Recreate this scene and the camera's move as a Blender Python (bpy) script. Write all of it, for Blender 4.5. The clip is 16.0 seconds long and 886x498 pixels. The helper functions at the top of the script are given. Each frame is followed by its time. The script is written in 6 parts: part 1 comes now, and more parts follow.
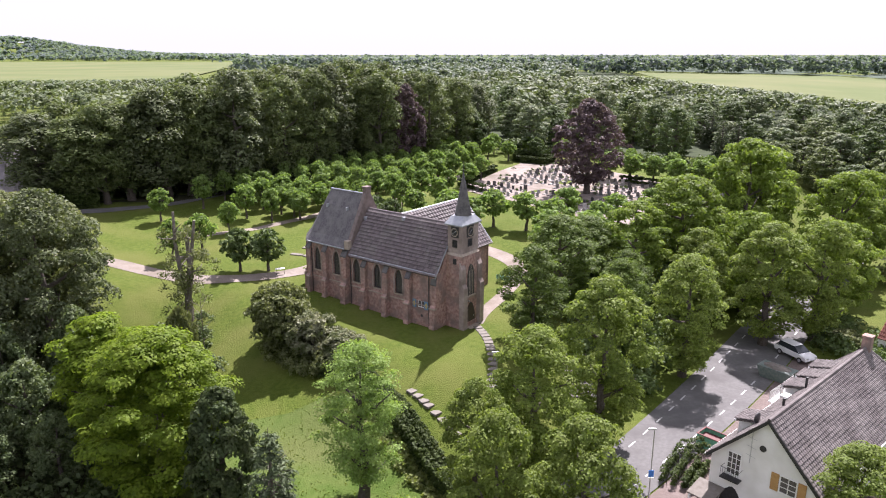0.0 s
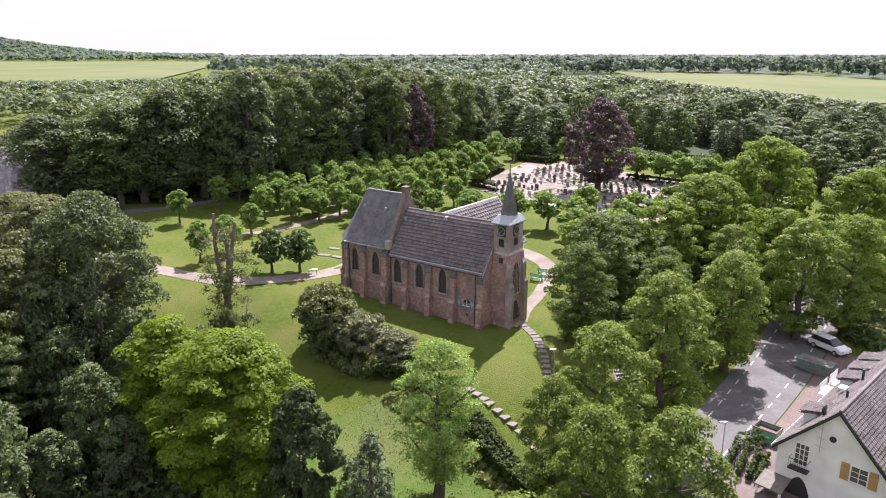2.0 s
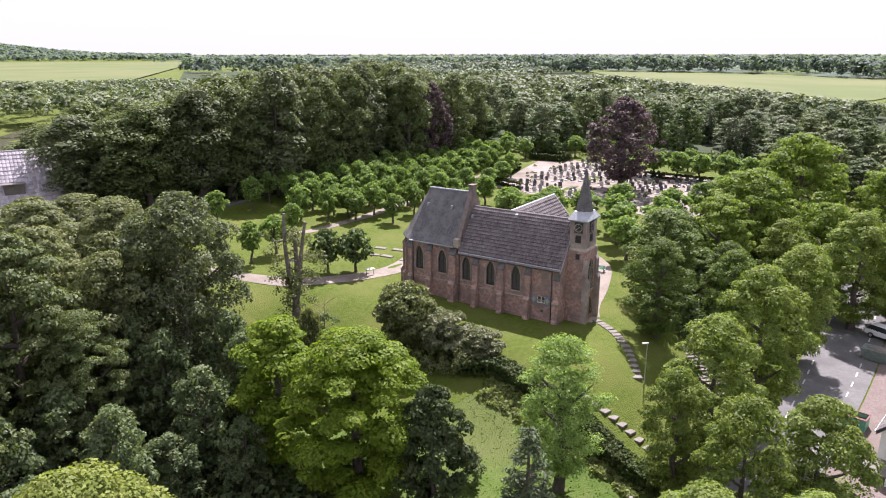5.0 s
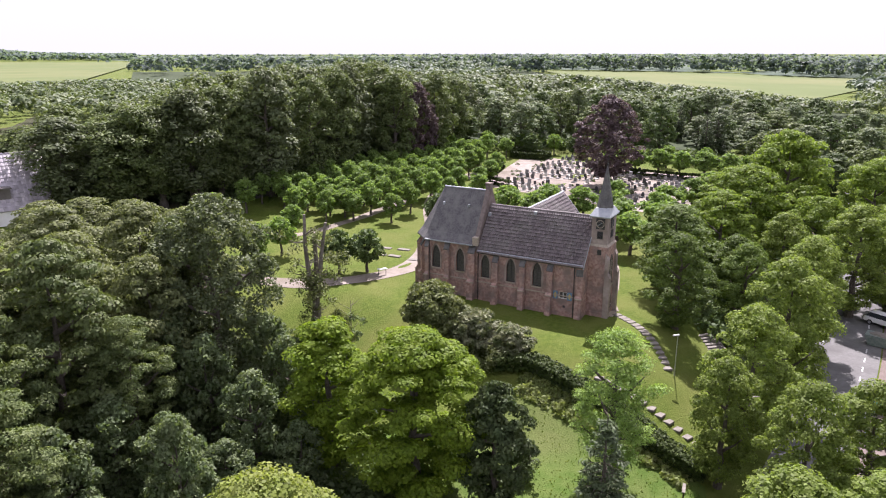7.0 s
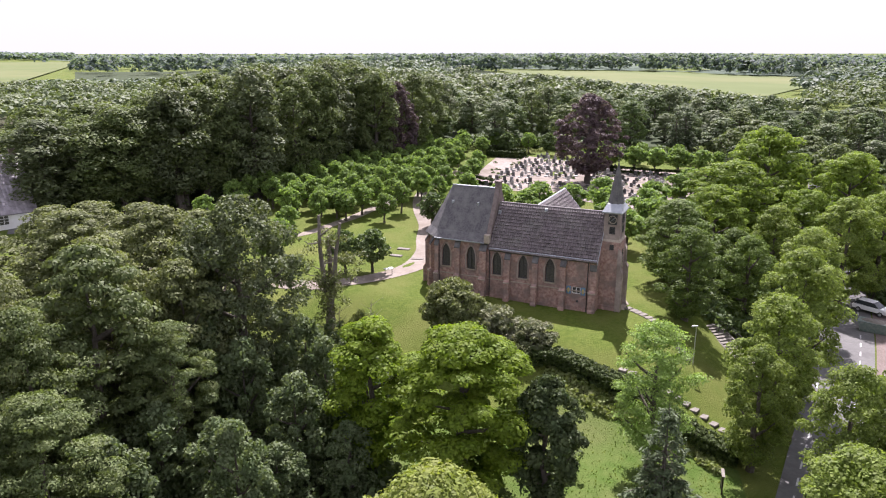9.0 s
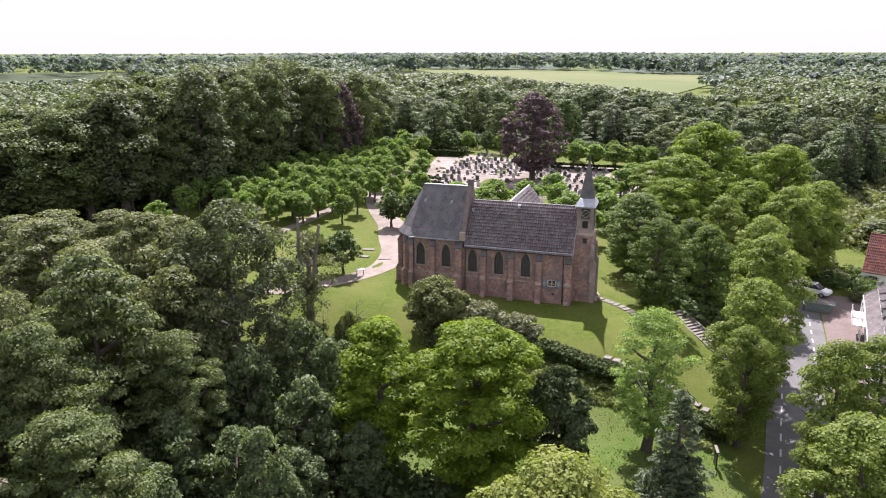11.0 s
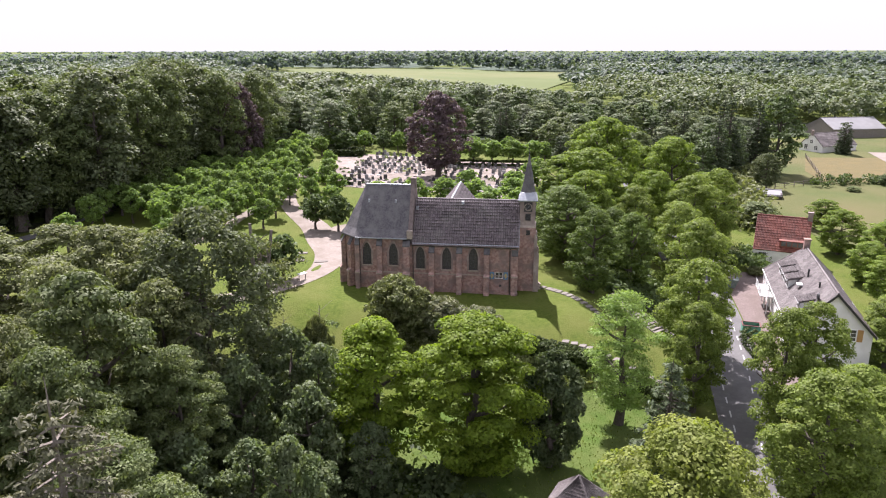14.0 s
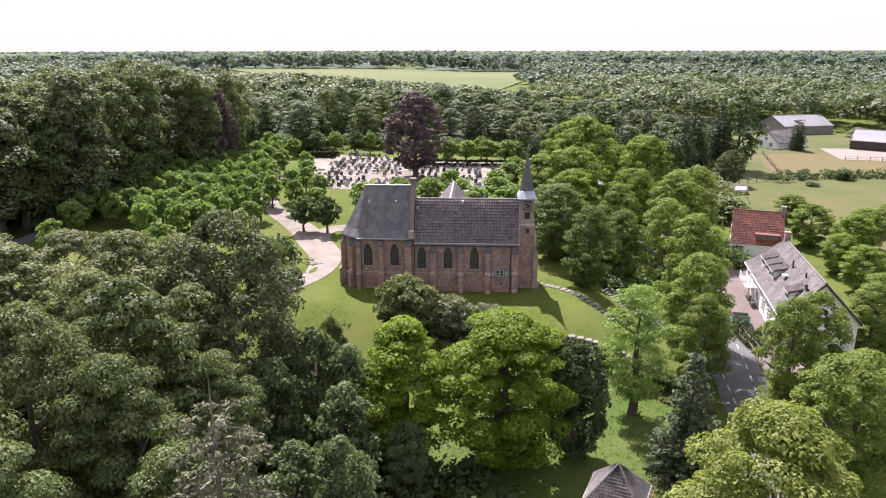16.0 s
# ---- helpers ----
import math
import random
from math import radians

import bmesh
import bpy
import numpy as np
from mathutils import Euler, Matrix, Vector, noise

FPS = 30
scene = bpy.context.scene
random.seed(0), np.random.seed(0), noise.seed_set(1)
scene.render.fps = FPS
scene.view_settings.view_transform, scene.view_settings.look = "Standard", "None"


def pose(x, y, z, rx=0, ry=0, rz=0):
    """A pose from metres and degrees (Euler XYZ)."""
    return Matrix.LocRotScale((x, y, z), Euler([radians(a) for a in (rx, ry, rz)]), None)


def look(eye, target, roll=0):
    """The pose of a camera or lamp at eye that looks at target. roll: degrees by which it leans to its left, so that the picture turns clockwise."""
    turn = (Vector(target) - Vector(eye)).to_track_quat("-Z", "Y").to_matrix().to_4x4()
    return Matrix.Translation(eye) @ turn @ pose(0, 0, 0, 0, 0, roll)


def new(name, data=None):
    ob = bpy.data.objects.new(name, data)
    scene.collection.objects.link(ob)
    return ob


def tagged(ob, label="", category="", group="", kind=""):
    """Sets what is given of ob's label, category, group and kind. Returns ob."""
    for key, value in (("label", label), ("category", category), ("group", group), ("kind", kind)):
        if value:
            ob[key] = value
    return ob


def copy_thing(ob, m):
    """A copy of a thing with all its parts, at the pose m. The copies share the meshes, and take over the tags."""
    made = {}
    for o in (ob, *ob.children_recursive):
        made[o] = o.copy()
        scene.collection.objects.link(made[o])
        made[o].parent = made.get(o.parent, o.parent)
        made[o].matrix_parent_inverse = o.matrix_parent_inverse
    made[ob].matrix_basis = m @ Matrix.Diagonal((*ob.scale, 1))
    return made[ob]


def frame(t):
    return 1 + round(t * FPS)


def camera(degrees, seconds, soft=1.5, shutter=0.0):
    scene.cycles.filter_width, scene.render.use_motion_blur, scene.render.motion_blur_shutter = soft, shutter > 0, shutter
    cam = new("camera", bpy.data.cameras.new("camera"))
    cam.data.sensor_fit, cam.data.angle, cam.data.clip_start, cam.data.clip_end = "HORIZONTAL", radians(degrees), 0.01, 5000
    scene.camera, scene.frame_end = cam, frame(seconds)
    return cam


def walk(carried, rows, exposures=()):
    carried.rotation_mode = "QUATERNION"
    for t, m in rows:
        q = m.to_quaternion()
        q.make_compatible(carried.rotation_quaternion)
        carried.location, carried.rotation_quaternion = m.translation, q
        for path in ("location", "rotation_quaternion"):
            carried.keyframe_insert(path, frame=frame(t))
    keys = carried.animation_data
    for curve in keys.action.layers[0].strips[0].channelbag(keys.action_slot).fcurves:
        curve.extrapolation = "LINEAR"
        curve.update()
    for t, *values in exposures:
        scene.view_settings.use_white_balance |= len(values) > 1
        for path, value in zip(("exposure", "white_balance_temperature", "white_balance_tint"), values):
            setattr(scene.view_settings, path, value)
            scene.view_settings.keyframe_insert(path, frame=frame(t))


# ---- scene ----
cam = camera(64.5, 16.0, soft=1.1)
METRES, EYE, TILT, LEAN, TURN = 55.0, 28.0, -15.7, 0.0, 0.0
ROWS = [
    (0.0, 0.0, 0.0, 0.0, 0.0, 0.0, -0.0),
    (0.5, -0.0323, -0.0017, -0.0002, -0.69, -0.02, 0.2),
    (1.0, -0.0649, -0.0033, -0.0002, -1.11, -0.03, 0.32),
    (1.5, -0.0982, -0.0045, -0.0, -1.52, -0.04, 0.43),
    (2.0, -0.1319, -0.0052, 0.0001, -1.96, -0.04, 0.56),
    (2.5, -0.1659, -0.005, 0.0002, -2.33, -0.05, 0.66),
    (3.0, -0.1995, -0.0047, 0.0002, -2.5, -0.06, 0.71),
    (3.5, -0.2333, -0.0037, 0.0003, -2.66, -0.05, 0.77),
    (4.0, -0.2671, -0.0024, -0.0002, -3.07, -0.06, 0.9),
    (6.5, -0.437, 0.0081, 0.0002, -7.3, -0.18, 2.1),
    (7.0, -0.4698, 0.0109, 0.001, -8.26, -0.23, 2.38),
    (7.5, -0.502, 0.0145, 0.0018, -9.2, -0.28, 2.66),
    (8.0, -0.5335, 0.0181, 0.0026, -10.21, -0.33, 2.93),
    (10.5, -0.6861, 0.0406, 0.0106, -16.8, -0.85, 4.77),
    (11.0, -0.7148, 0.0463, 0.0124, -18.97, -1.03, 5.37),
    (11.5, -0.7428, 0.0525, 0.0146, -21.15, -1.26, 5.95),
    (12.0, -0.7706, 0.0597, 0.0174, -23.28, -1.51, 6.5),
    (12.5, -0.7984, 0.0677, 0.0206, -25.31, -1.78, 7.0),
    (13.0, -0.8259, 0.0766, 0.024, -27.13, -2.03, 7.45),
    (13.5, -0.853, 0.086, 0.0276, -28.82, -2.28, 7.86),
    (14.0, -0.8801, 0.0956, 0.0316, -29.99, -2.46, 8.13),
    (14.5, -0.9064, 0.1062, 0.0356, -30.97, -2.61, 8.36),
    (15.0, -0.9312, 0.1167, 0.0394, -31.64, -2.71, 8.51),
    (15.5, -0.9551, 0.1273, 0.0432, -32.39, -2.81, 8.69),
    (16.0, -0.9782, 0.1378, 0.0472, -34.02, -3.07, 9.07),
]
walk(cam, [(t, pose(0, 0, EYE, TILT, LEAN, TURN) @ pose(METRES * x, METRES * y, METRES * z, 90 + pitch, roll, yaw)) for t, x, y, z, yaw, pitch, roll in ROWS], ((0.0, 1.4, 6020, 27), (16.0, 1.4, 6020, 27)))

# ---- world, sun, exposure ----
SUN_FROM = Vector((4.7, 12.4, 17.8)).normalized()
world = bpy.data.worlds.new("sky_world")
scene.world = world
world.use_nodes = True
wn = world.node_tree.nodes
wl = world.node_tree.links
sky = wn.new("ShaderNodeTexSky")
sky.sky_type, sky.sun_disc = "NISHITA", False
sky.sun_elevation, sky.sun_rotation = math.asin(SUN_FROM.z), math.atan2(SUN_FROM.x, SUN_FROM.y)
sky.air_density, sky.dust_density = 1.0, 2.5
veil = wn.new("ShaderNodeMixRGB")
veil.inputs[0].default_value = 0.85
veil.inputs[2].default_value = (12.5, 12.7, 12.9, 1)
wl.new(sky.outputs[0], veil.inputs[1])
wl.new(veil.outputs[0], wn["Background"].inputs[0])
wn["Background"].inputs[1].default_value = 0.034

sun = new("sun", bpy.data.lights.new("sun", "SUN"))
sun.data.energy, sun.data.angle, sun.data.color = 5.0, radians(0.6), (1.0, 0.95, 0.86)
sun.matrix_world = look(SUN_FROM * 100, (0, 0, 0))

# ---- materials ----
def material(name, c1, c2=None, scale=4.0, rough=0.8, bump=0.0, bscale=30.0, metal=0.0, leaf=0.0, island=0.0, c3=None, scale3=0.3, obj=0.0, detail=6.0):
    """Two-scale coloured surface: c1/c2 by fine noise, c3 by broad noise, per-piece variation, bump; leaf: light let through."""
    m = bpy.data.materials.new(name)
    m.use_nodes = True
    n, l = m.node_tree.nodes, m.node_tree.links
    p = n["Principled BSDF"]
    p.inputs["Roughness"].default_value, p.inputs["Metallic"].default_value = rough, metal
    p.inputs["Specular IOR Level"].default_value = 0.15 if rough > 0.84 else 0.5
    geo = n.new("ShaderNodeNewGeometry")
    pos = geo.outputs["Position"]
    out = n.new("ShaderNodeRGB")
    out.outputs[0].default_value = (*c1, 1)
    col = out.outputs[0]

    def mixed(fac, a, b, mode="MIX"):
        x = n.new("ShaderNodeMixRGB")
        x.blend_type = mode
        l.new(fac, x.inputs[0]) if not isinstance(fac, float) else setattr(x.inputs[0], "default_value", fac)
        l.new(a, x.inputs[1])
        if isinstance(b, tuple):
            x.inputs[2].default_value = (*b, 1)
        else:
            l.new(b, x.inputs[2])
        return x.outputs[0]

    def noisy(s, lo=0.35, hi=0.65, d=detail):
        t = n.new("ShaderNodeTexNoise")
        t.inputs["Scale"].default_value, t.inputs["Detail"].default_value = s, d
        l.new(pos, t.inputs["Vector"])
        r = n.new("ShaderNodeMapRange")
        r.inputs[1].default_value, r.inputs[2].default_value = lo, hi
        l.new(t.outputs[0], r.inputs[0])
        return r.outputs[0]
    if c2:
        col = mixed(noisy(scale), col, c2)
    if c3:
        col = mixed(noisy(scale3, 0.42, 0.66), col, c3)
    for amount, source in ((island, geo.outputs["Random Per Island"]), (obj, None)):
        if amount:
            if source is None:
                source = n.new("ShaderNodeObjectInfo").outputs["Random"]
            r = n.new("ShaderNodeMapRange")
            r.inputs[3].default_value, r.inputs[4].default_value = 1 - amount, 1 + amount
            l.new(source, r.inputs[0])
            hsv = n.new("ShaderNodeHueSaturation")
            l.new(col, hsv.inputs["Color"])
            l.new(r.outputs[0], hsv.inputs["Value"])
            col = hsv.outputs[0]
    l.new(col, p.inputs["Base Color"])
    if bump:
        t = n.new("ShaderNodeTexNoise")
        t.inputs["Scale"].default_value, t.inputs["Detail"].default_value = bscale, 8
        l.new(pos, t.inputs["Vector"])
        b = n.new("ShaderNodeBump")
        b.inputs["Strength"].default_value, b.inputs["Distance"].default_value = bump, 1.5 / bscale
        l.new(t.outputs[0], b.inputs["Height"])
        l.new(b.outputs[0], p.inputs["Normal"])
    if leaf:
        tr = n.new("ShaderNodeBsdfTranslucent")
        l.new(mixed(1.0, col, (1.5, 1.6, 0.7), "MULTIPLY"), tr.inputs[0])
        mx = n.new("ShaderNodeMixShader")
        mx.inputs[0].default_value = leaf
        l.new(p.outputs[0], mx.inputs[1])
        l.new(tr.outputs[0], mx.inputs[2])
        l.new(mx.outputs[0], n["Material Output"].inputs[0])
        p.inputs["Specular IOR Level"].default_value, p.inputs["Roughness"].default_value = 0.16, 0.6
    return m


def leafy(name, c1, c2, leaf=0.35, island=0.3, c3=None, scale3=0.1):
    return material(name, c1, c2, scale=0.9, rough=0.55, leaf=leaf, island=island, obj=0.12, detail=3, c3=c3, scale3=scale3)


M_GRASS = material("lawn_grass", (0.06, 0.09, 0.01), (0.087, 0.116, 0.017), 2.2, 0.95, 0.8, 9, c3=(0.103, 0.118, 0.026), scale3=0.16)
M_MEADOW = material("meadow_grass", (0.054, 0.095, 0.014), (0.078, 0.112, 0.024), 0.9, 0.95, 0.6, 9, c3=(0.095, 0.112, 0.034), scale3=0.1)
M_FOREST = material("forest_floor", (0.034, 0.041, 0.017), (0.054, 0.051, 0.027), 0.5, 0.95, 0.6, 5)
M_FIELD = material("far_field", (0.088, 0.112, 0.037), (0.102, 0.126, 0.046), 0.02, 0.95, c3=(0.129, 0.139, 0.058), scale3=0.008)
M_ASPHALT = material("asphalt", (0.122, 0.12, 0.116), (0.147, 0.144, 0.14), 3.0, 0.9, 0.2, 60, c3=(0.104, 0.101, 0.098), scale3=0.4)
M_PAVING = material("paving_brick", (0.136, 0.105, 0.095), (0.184, 0.15, 0.136), 5.0, 0.9, 0.3, 20, c3=(0.136, 0.109, 0.095), scale3=0.5)
M_GRAVEL = material("pale_gravel", (0.212, 0.181, 0.151), (0.252, 0.221, 0.191), 3.0, 0.95, 0.4, 30, c3=(0.171, 0.146, 0.118), scale3=0.3)
M_GRAVEGROUND = material("pinkish_cemetery_gravel", (0.224, 0.187, 0.163), (0.286, 0.245, 0.218), 1.2, 0.95, 0.4, 30, c3=(0.15, 0.129, 0.102), scale3=0.25)
M_WHITE = material("white_render", (0.74, 0.73, 0.7), (0.8, 0.79, 0.77), 1.2, 0.85, 0.1, 30, c3=(0.64, 0.63, 0.59), scale3=0.4)
M_WOODW = material("white_paint", (0.78, 0.78, 0.76), (0.7, 0.7, 0.68), 6, 0.5)
M_LINE = material("road_paint", (0.49, 0.49, 0.476), (0.374, 0.374, 0.36), 6, 0.7)
# Green greyed towards blue, so the far land carries its haze as colour.
M_PLAIN = material("hazed_plain_green", (0.055, 0.078, 0.055), (0.08, 0.105, 0.075), 0.01, 0.95, c3=(0.1, 0.125, 0.085), scale3=0.002)
M_WOODFLOOR = material("shaded_wood_floor", (0.028, 0.04, 0.018), (0.045, 0.06, 0.026), 0.4, 0.95)
M_BRICK = material("church_brick", (0.265, 0.158, 0.128), (0.435, 0.3, 0.255), 3.4, 0.9, 0.3, 18, c3=(0.21, 0.16, 0.142), scale3=0.8)
M_BRICK2 = material("tower_brick", (0.29, 0.235, 0.205), (0.37, 0.31, 0.275), 2.5, 0.9, 0.25, 18, c3=(0.2, 0.16, 0.14), scale3=0.5)
M_GABLE = material("weathered_gable_brick", (0.15, 0.12, 0.11), (0.21, 0.17, 0.155), 2.5, 0.9, 0.3, 16)
M_STONE = material("sandstone_trim", (0.3, 0.25, 0.2), (0.38, 0.33, 0.27), 4, 0.9, 0.2, 20)
M_TILE = material("roof_tile", (0.105, 0.086, 0.086), (0.155, 0.13, 0.13), 1.6, 0.7, 0.2, 14, island=0.22, c3=(0.15, 0.135, 0.125), scale3=0.5)
M_SLATE = material("roof_slate", (0.05, 0.047, 0.05), (0.1, 0.095, 0.096), 5.0, 0.6, 0.35, 12, island=0.12, c3=(0.125, 0.12, 0.115), scale3=1.1)
M_LEAD = material("weathered_lead", (0.3, 0.32, 0.35), (0.4, 0.42, 0.44), 2, 0.5, 0.1, 12, metal=0.3)
M_REDTILE = material("red_roof_tile", (0.156, 0.043, 0.029), (0.202, 0.07, 0.046), 2, 0.75, 0.2, 14, island=0.2, c3=(0.116, 0.041, 0.029), scale3=0.4)
M_GLASS = material("dark_leaded_glass", (0.06, 0.058, 0.055), (0.1, 0.095, 0.09), 8, 0.25)
M_DARK = material("dark_iron", (0.02, 0.02, 0.022), (0.035, 0.035, 0.035), 6, 0.5)
M_DOOR = material("dark_wood_door", (0.035, 0.022, 0.018), (0.05, 0.035, 0.028), 8, 0.6)
M_BARK = material("bark", (0.075, 0.062, 0.05), (0.12, 0.105, 0.09), 6, 0.95, 0.6, 20)
M_DEADWOOD = material("grey_deadwood", (0.15, 0.13, 0.11), (0.22, 0.195, 0.17), 5, 0.95, 0.6, 18)
M_METAL = material("galvanised_metal", (0.5, 0.5, 0.5), (0.4, 0.4, 0.4), 8, 0.4, metal=0.6)

L_LIME = leafy("lime_leaves", (0.121, 0.168, 0.034), (0.167, 0.214, 0.048), 0.38)
L_LIME2 = leafy("flowering_lime_leaves", (0.142, 0.178, 0.037), (0.193, 0.22, 0.053), 0.34)
L_LINDEN = leafy("linden_leaves", (0.126, 0.195, 0.052), (0.167, 0.238, 0.07), 0.42)
L_DARK2 = leafy("deep_green_leaves", (0.067, 0.103, 0.036), (0.093, 0.128, 0.046), 0.26)
L_SAGE = leafy("sage_green_leaves", (0.084, 0.118, 0.052), (0.128, 0.159, 0.078), 0.3)
L_MEADOW = leafy("meadow_blades", (0.089, 0.13, 0.022), (0.126, 0.155, 0.037), 0.4, 0.25)
L_STRAW = leafy("seeding_grass", (0.15, 0.185, 0.06), (0.2, 0.225, 0.09), 0.4)
M_PASTURE = material("pasture_grass", (0.06, 0.081, 0.023), (0.084, 0.095, 0.031), 0.12, 0.95, 0.3, 4, c3=(0.104, 0.099, 0.041), scale3=0.04)
M_DRY = material("dry_grass", (0.128, 0.104, 0.046), (0.11, 0.095, 0.043), 0.3, 0.95, 0.3, 4)
M_SAND = material("sandy_ground", (0.204, 0.173, 0.146), (0.231, 0.204, 0.177), 0.3, 0.95, 0.2, 4)
L_BRIGHT = leafy("bright_maple_leaves", (0.117, 0.18, 0.015), (0.167, 0.23, 0.022), 0.42)
L_MAPLE = leafy("yellow_green_leaves", (0.122, 0.18, 0.03), (0.165, 0.222, 0.041), 0.4)
L_DARK = leafy("dark_green_leaves", (0.051, 0.075, 0.03), (0.078, 0.101, 0.042), 0.24)
L_ELM = leafy("grey_green_leaves", (0.084, 0.107, 0.052), (0.12, 0.141, 0.07), 0.26)
L_OAK = leafy("oak_leaves", (0.085, 0.115, 0.044), (0.125, 0.153, 0.058), 0.27)
L_OLIVE = leafy("olive_green_leaves", (0.113, 0.133, 0.055), (0.153, 0.17, 0.074), 0.28)
L_LARCH = leafy("larch_needles", (0.155, 0.235, 0.06), (0.21, 0.29, 0.085), 0.35)
L_SPRUCE = leafy("spruce_needles", (0.05, 0.072, 0.034), (0.08, 0.105, 0.05), 0.12)
L_FIR = leafy("fir_needles", (0.097, 0.103, 0.059), (0.133, 0.133, 0.085), 0.17)
L_PURPLE = leafy("copper_beech_leaves", (0.085, 0.059, 0.067), (0.118, 0.085, 0.092), 0.2)
L_BLOSSOM = leafy("hawthorn_leaves_and_blossom", (0.079, 0.1, 0.037), (0.214, 0.218, 0.141), 0.2)
L_HEDGE = leafy("hedge_leaves", (0.033, 0.052, 0.011), (0.055, 0.079, 0.018), 0.14)
# Light aerial haze is mixed into this leaf colour: slightly paler and bluer.
L_FAR = leafy("hazed_distant_leaves", (0.079, 0.117, 0.056), (0.141, 0.173, 0.082), 0.20, 0.25, (0.16, 0.187, 0.102), 0.09)
# Stronger blue cast than the nearer wood, standing for haze at 400 to 1000 m.
L_FAR3 = leafy("hazed_wood_leaves", (0.094, 0.127, 0.086), (0.15, 0.183, 0.122), 0.2, 0.25, (0.07, 0.098, 0.077), 0.03)
# Blue-grey leaf tone: the haze over the farthest woods is painted in.
L_FAR2 = leafy("hazed_horizon_leaves", (0.095, 0.133, 0.128), (0.133, 0.17, 0.165), 0.45, 0.15, (0.149, 0.186, 0.186), 0.008)
L_HORNBEAM = leafy("hornbeam_leaves", (0.073, 0.113, 0.024), (0.107, 0.151, 0.034), 0.34)

# ---- builders ----
def mesh_of(name, verts, faces, mat, smooth=False):
    me = bpy.data.meshes.new(name)
    me.from_pydata([tuple(v) for v in verts], [], faces)
    me.materials.append(mat)
    if smooth:
        me.polygons.foreach_set("use_smooth", [True] * len(me.polygons))
    me.update()
    return me


def part(name, bm, mat, parent=None, label=""):
    """Links a bmesh (or a ready mesh) as one object under a thing or a part."""
    if isinstance(bm, bmesh.types.BMesh):
        me = bpy.data.meshes.new(name)
        bmesh.ops.recalc_face_normals(bm, faces=bm.faces)
        bm.to_mesh(me)
        bm.free()
        me.materials.append(mat)
    else:
        me = bm
    ob = new(name, me)
    if parent:
        ob.parent = parent
    return tagged(ob, label)


def empty(name, m, label, category, group="", kind=""):
    ob = new(name)
    ob.matrix_world = m
    return tagged(ob, label, category, group, kind)


def box(bm, x0, y0, z0, x1, y1, z1, bevel=0.0):
    vs = [bm.verts.new(p) for p in ((x0, y0, z0), (x1, y0, z0), (x1, y1, z0), (x0, y1, z0), (x0, y0, z1), (x1, y0, z1), (x1, y1, z1), (x0, y1, z1))]
    fs = [bm.faces.new([vs[i] for i in q]) for q in ((3, 2, 1, 0), (4, 5, 6, 7), (0, 1, 5, 4), (1, 2, 6, 5), (2, 3, 7, 6), (3, 0, 4, 7))]
    if bevel:
        bmesh.ops.bevel(bm, geom=list({e for f in fs for e in f.edges}), offset=bevel, segments=1, affect="EDGES")
    return bm


def boxes(*dims, bevel=0.0):
    bm = bmesh.new()
    for d in dims:
        box(bm, *d, bevel=bevel)
    return bm


def prism(bm, ring, extrude):
    """A closed solid: the ring of points and its copy moved by extrude."""
    e = Vector(extrude)
    a = [bm.verts.new(p) for p in ring]
    b = [bm.verts.new(Vector(p) + e) for p in ring]
    bm.faces.new(a[::-1])
    bm.faces.new(b)
    for i in range(len(a)):
        j = (i + 1) % len(a)
        bm.faces.new((a[i], a[j], b[j], b[i]))
    return bm


def tube(bm, a, b, ra, rb, n=7):
    a, b = Vector(a), Vector(b)
    d = (b - a).normalized()
    s = d.orthogonal().normalized()
    t = d.cross(s)
    r0 = [bm.verts.new(a + (s * math.cos(i * math.tau / n) + t * math.sin(i * math.tau / n)) * ra) for i in range(n)]
    r1 = [bm.verts.new(b + (s * math.cos(i * math.tau / n) + t * math.sin(i * math.tau / n)) * rb) for i in range(n)]
    for i in range(n):
        bm.faces.new((r0[i], r0[(i + 1) % n], r1[(i + 1) % n], r1[i]))
    bm.faces.new(r0[::-1])
    bm.faces.new(r1)
    return bm


def arch(x, y, z0, z1, w, n=6):
    """Outline of a pointed window in the plane y: from sill z0 to the point z1."""
    h = w * 0.95
    zs = z1 - h
    pts = [(x - w / 2, y, z0), (x + w / 2, y, z0)]
    for i in range(n):
        k = i / n
        pts.append((x + w / 2 * math.cos(k * math.pi / 2) ** 1.0 * (1 - 0.1 * math.sin(k * math.pi)) if k else x + w / 2, y, zs + h * math.sin(k * math.pi / 2) * (0.82 + 0.18 * k)))
    pts.append((x, y, z1))
    for i in range(n - 1, -1, -1):
        q = pts[2 + i]
        pts.append((2 * x - q[0], y, q[2]))
    return pts


def sstep(a):
    a = min(1.0, max(0.0, a))
    return a * a * (3 - 2 * a)


# church axes: x toward the tower, y away from the lawn
CX, CY, CA = -0.75, 68.3, radians(-38.2)
CO, SI = math.cos(CA), math.sin(CA)


def to_church(x, y):
    dx, dy = x - CX, y - CY
    return dx * CO + dy * SI, -dx * SI + dy * CO


def to_world(a, b):
    return CX + a * CO - b * SI, CY + a * SI + b * CO


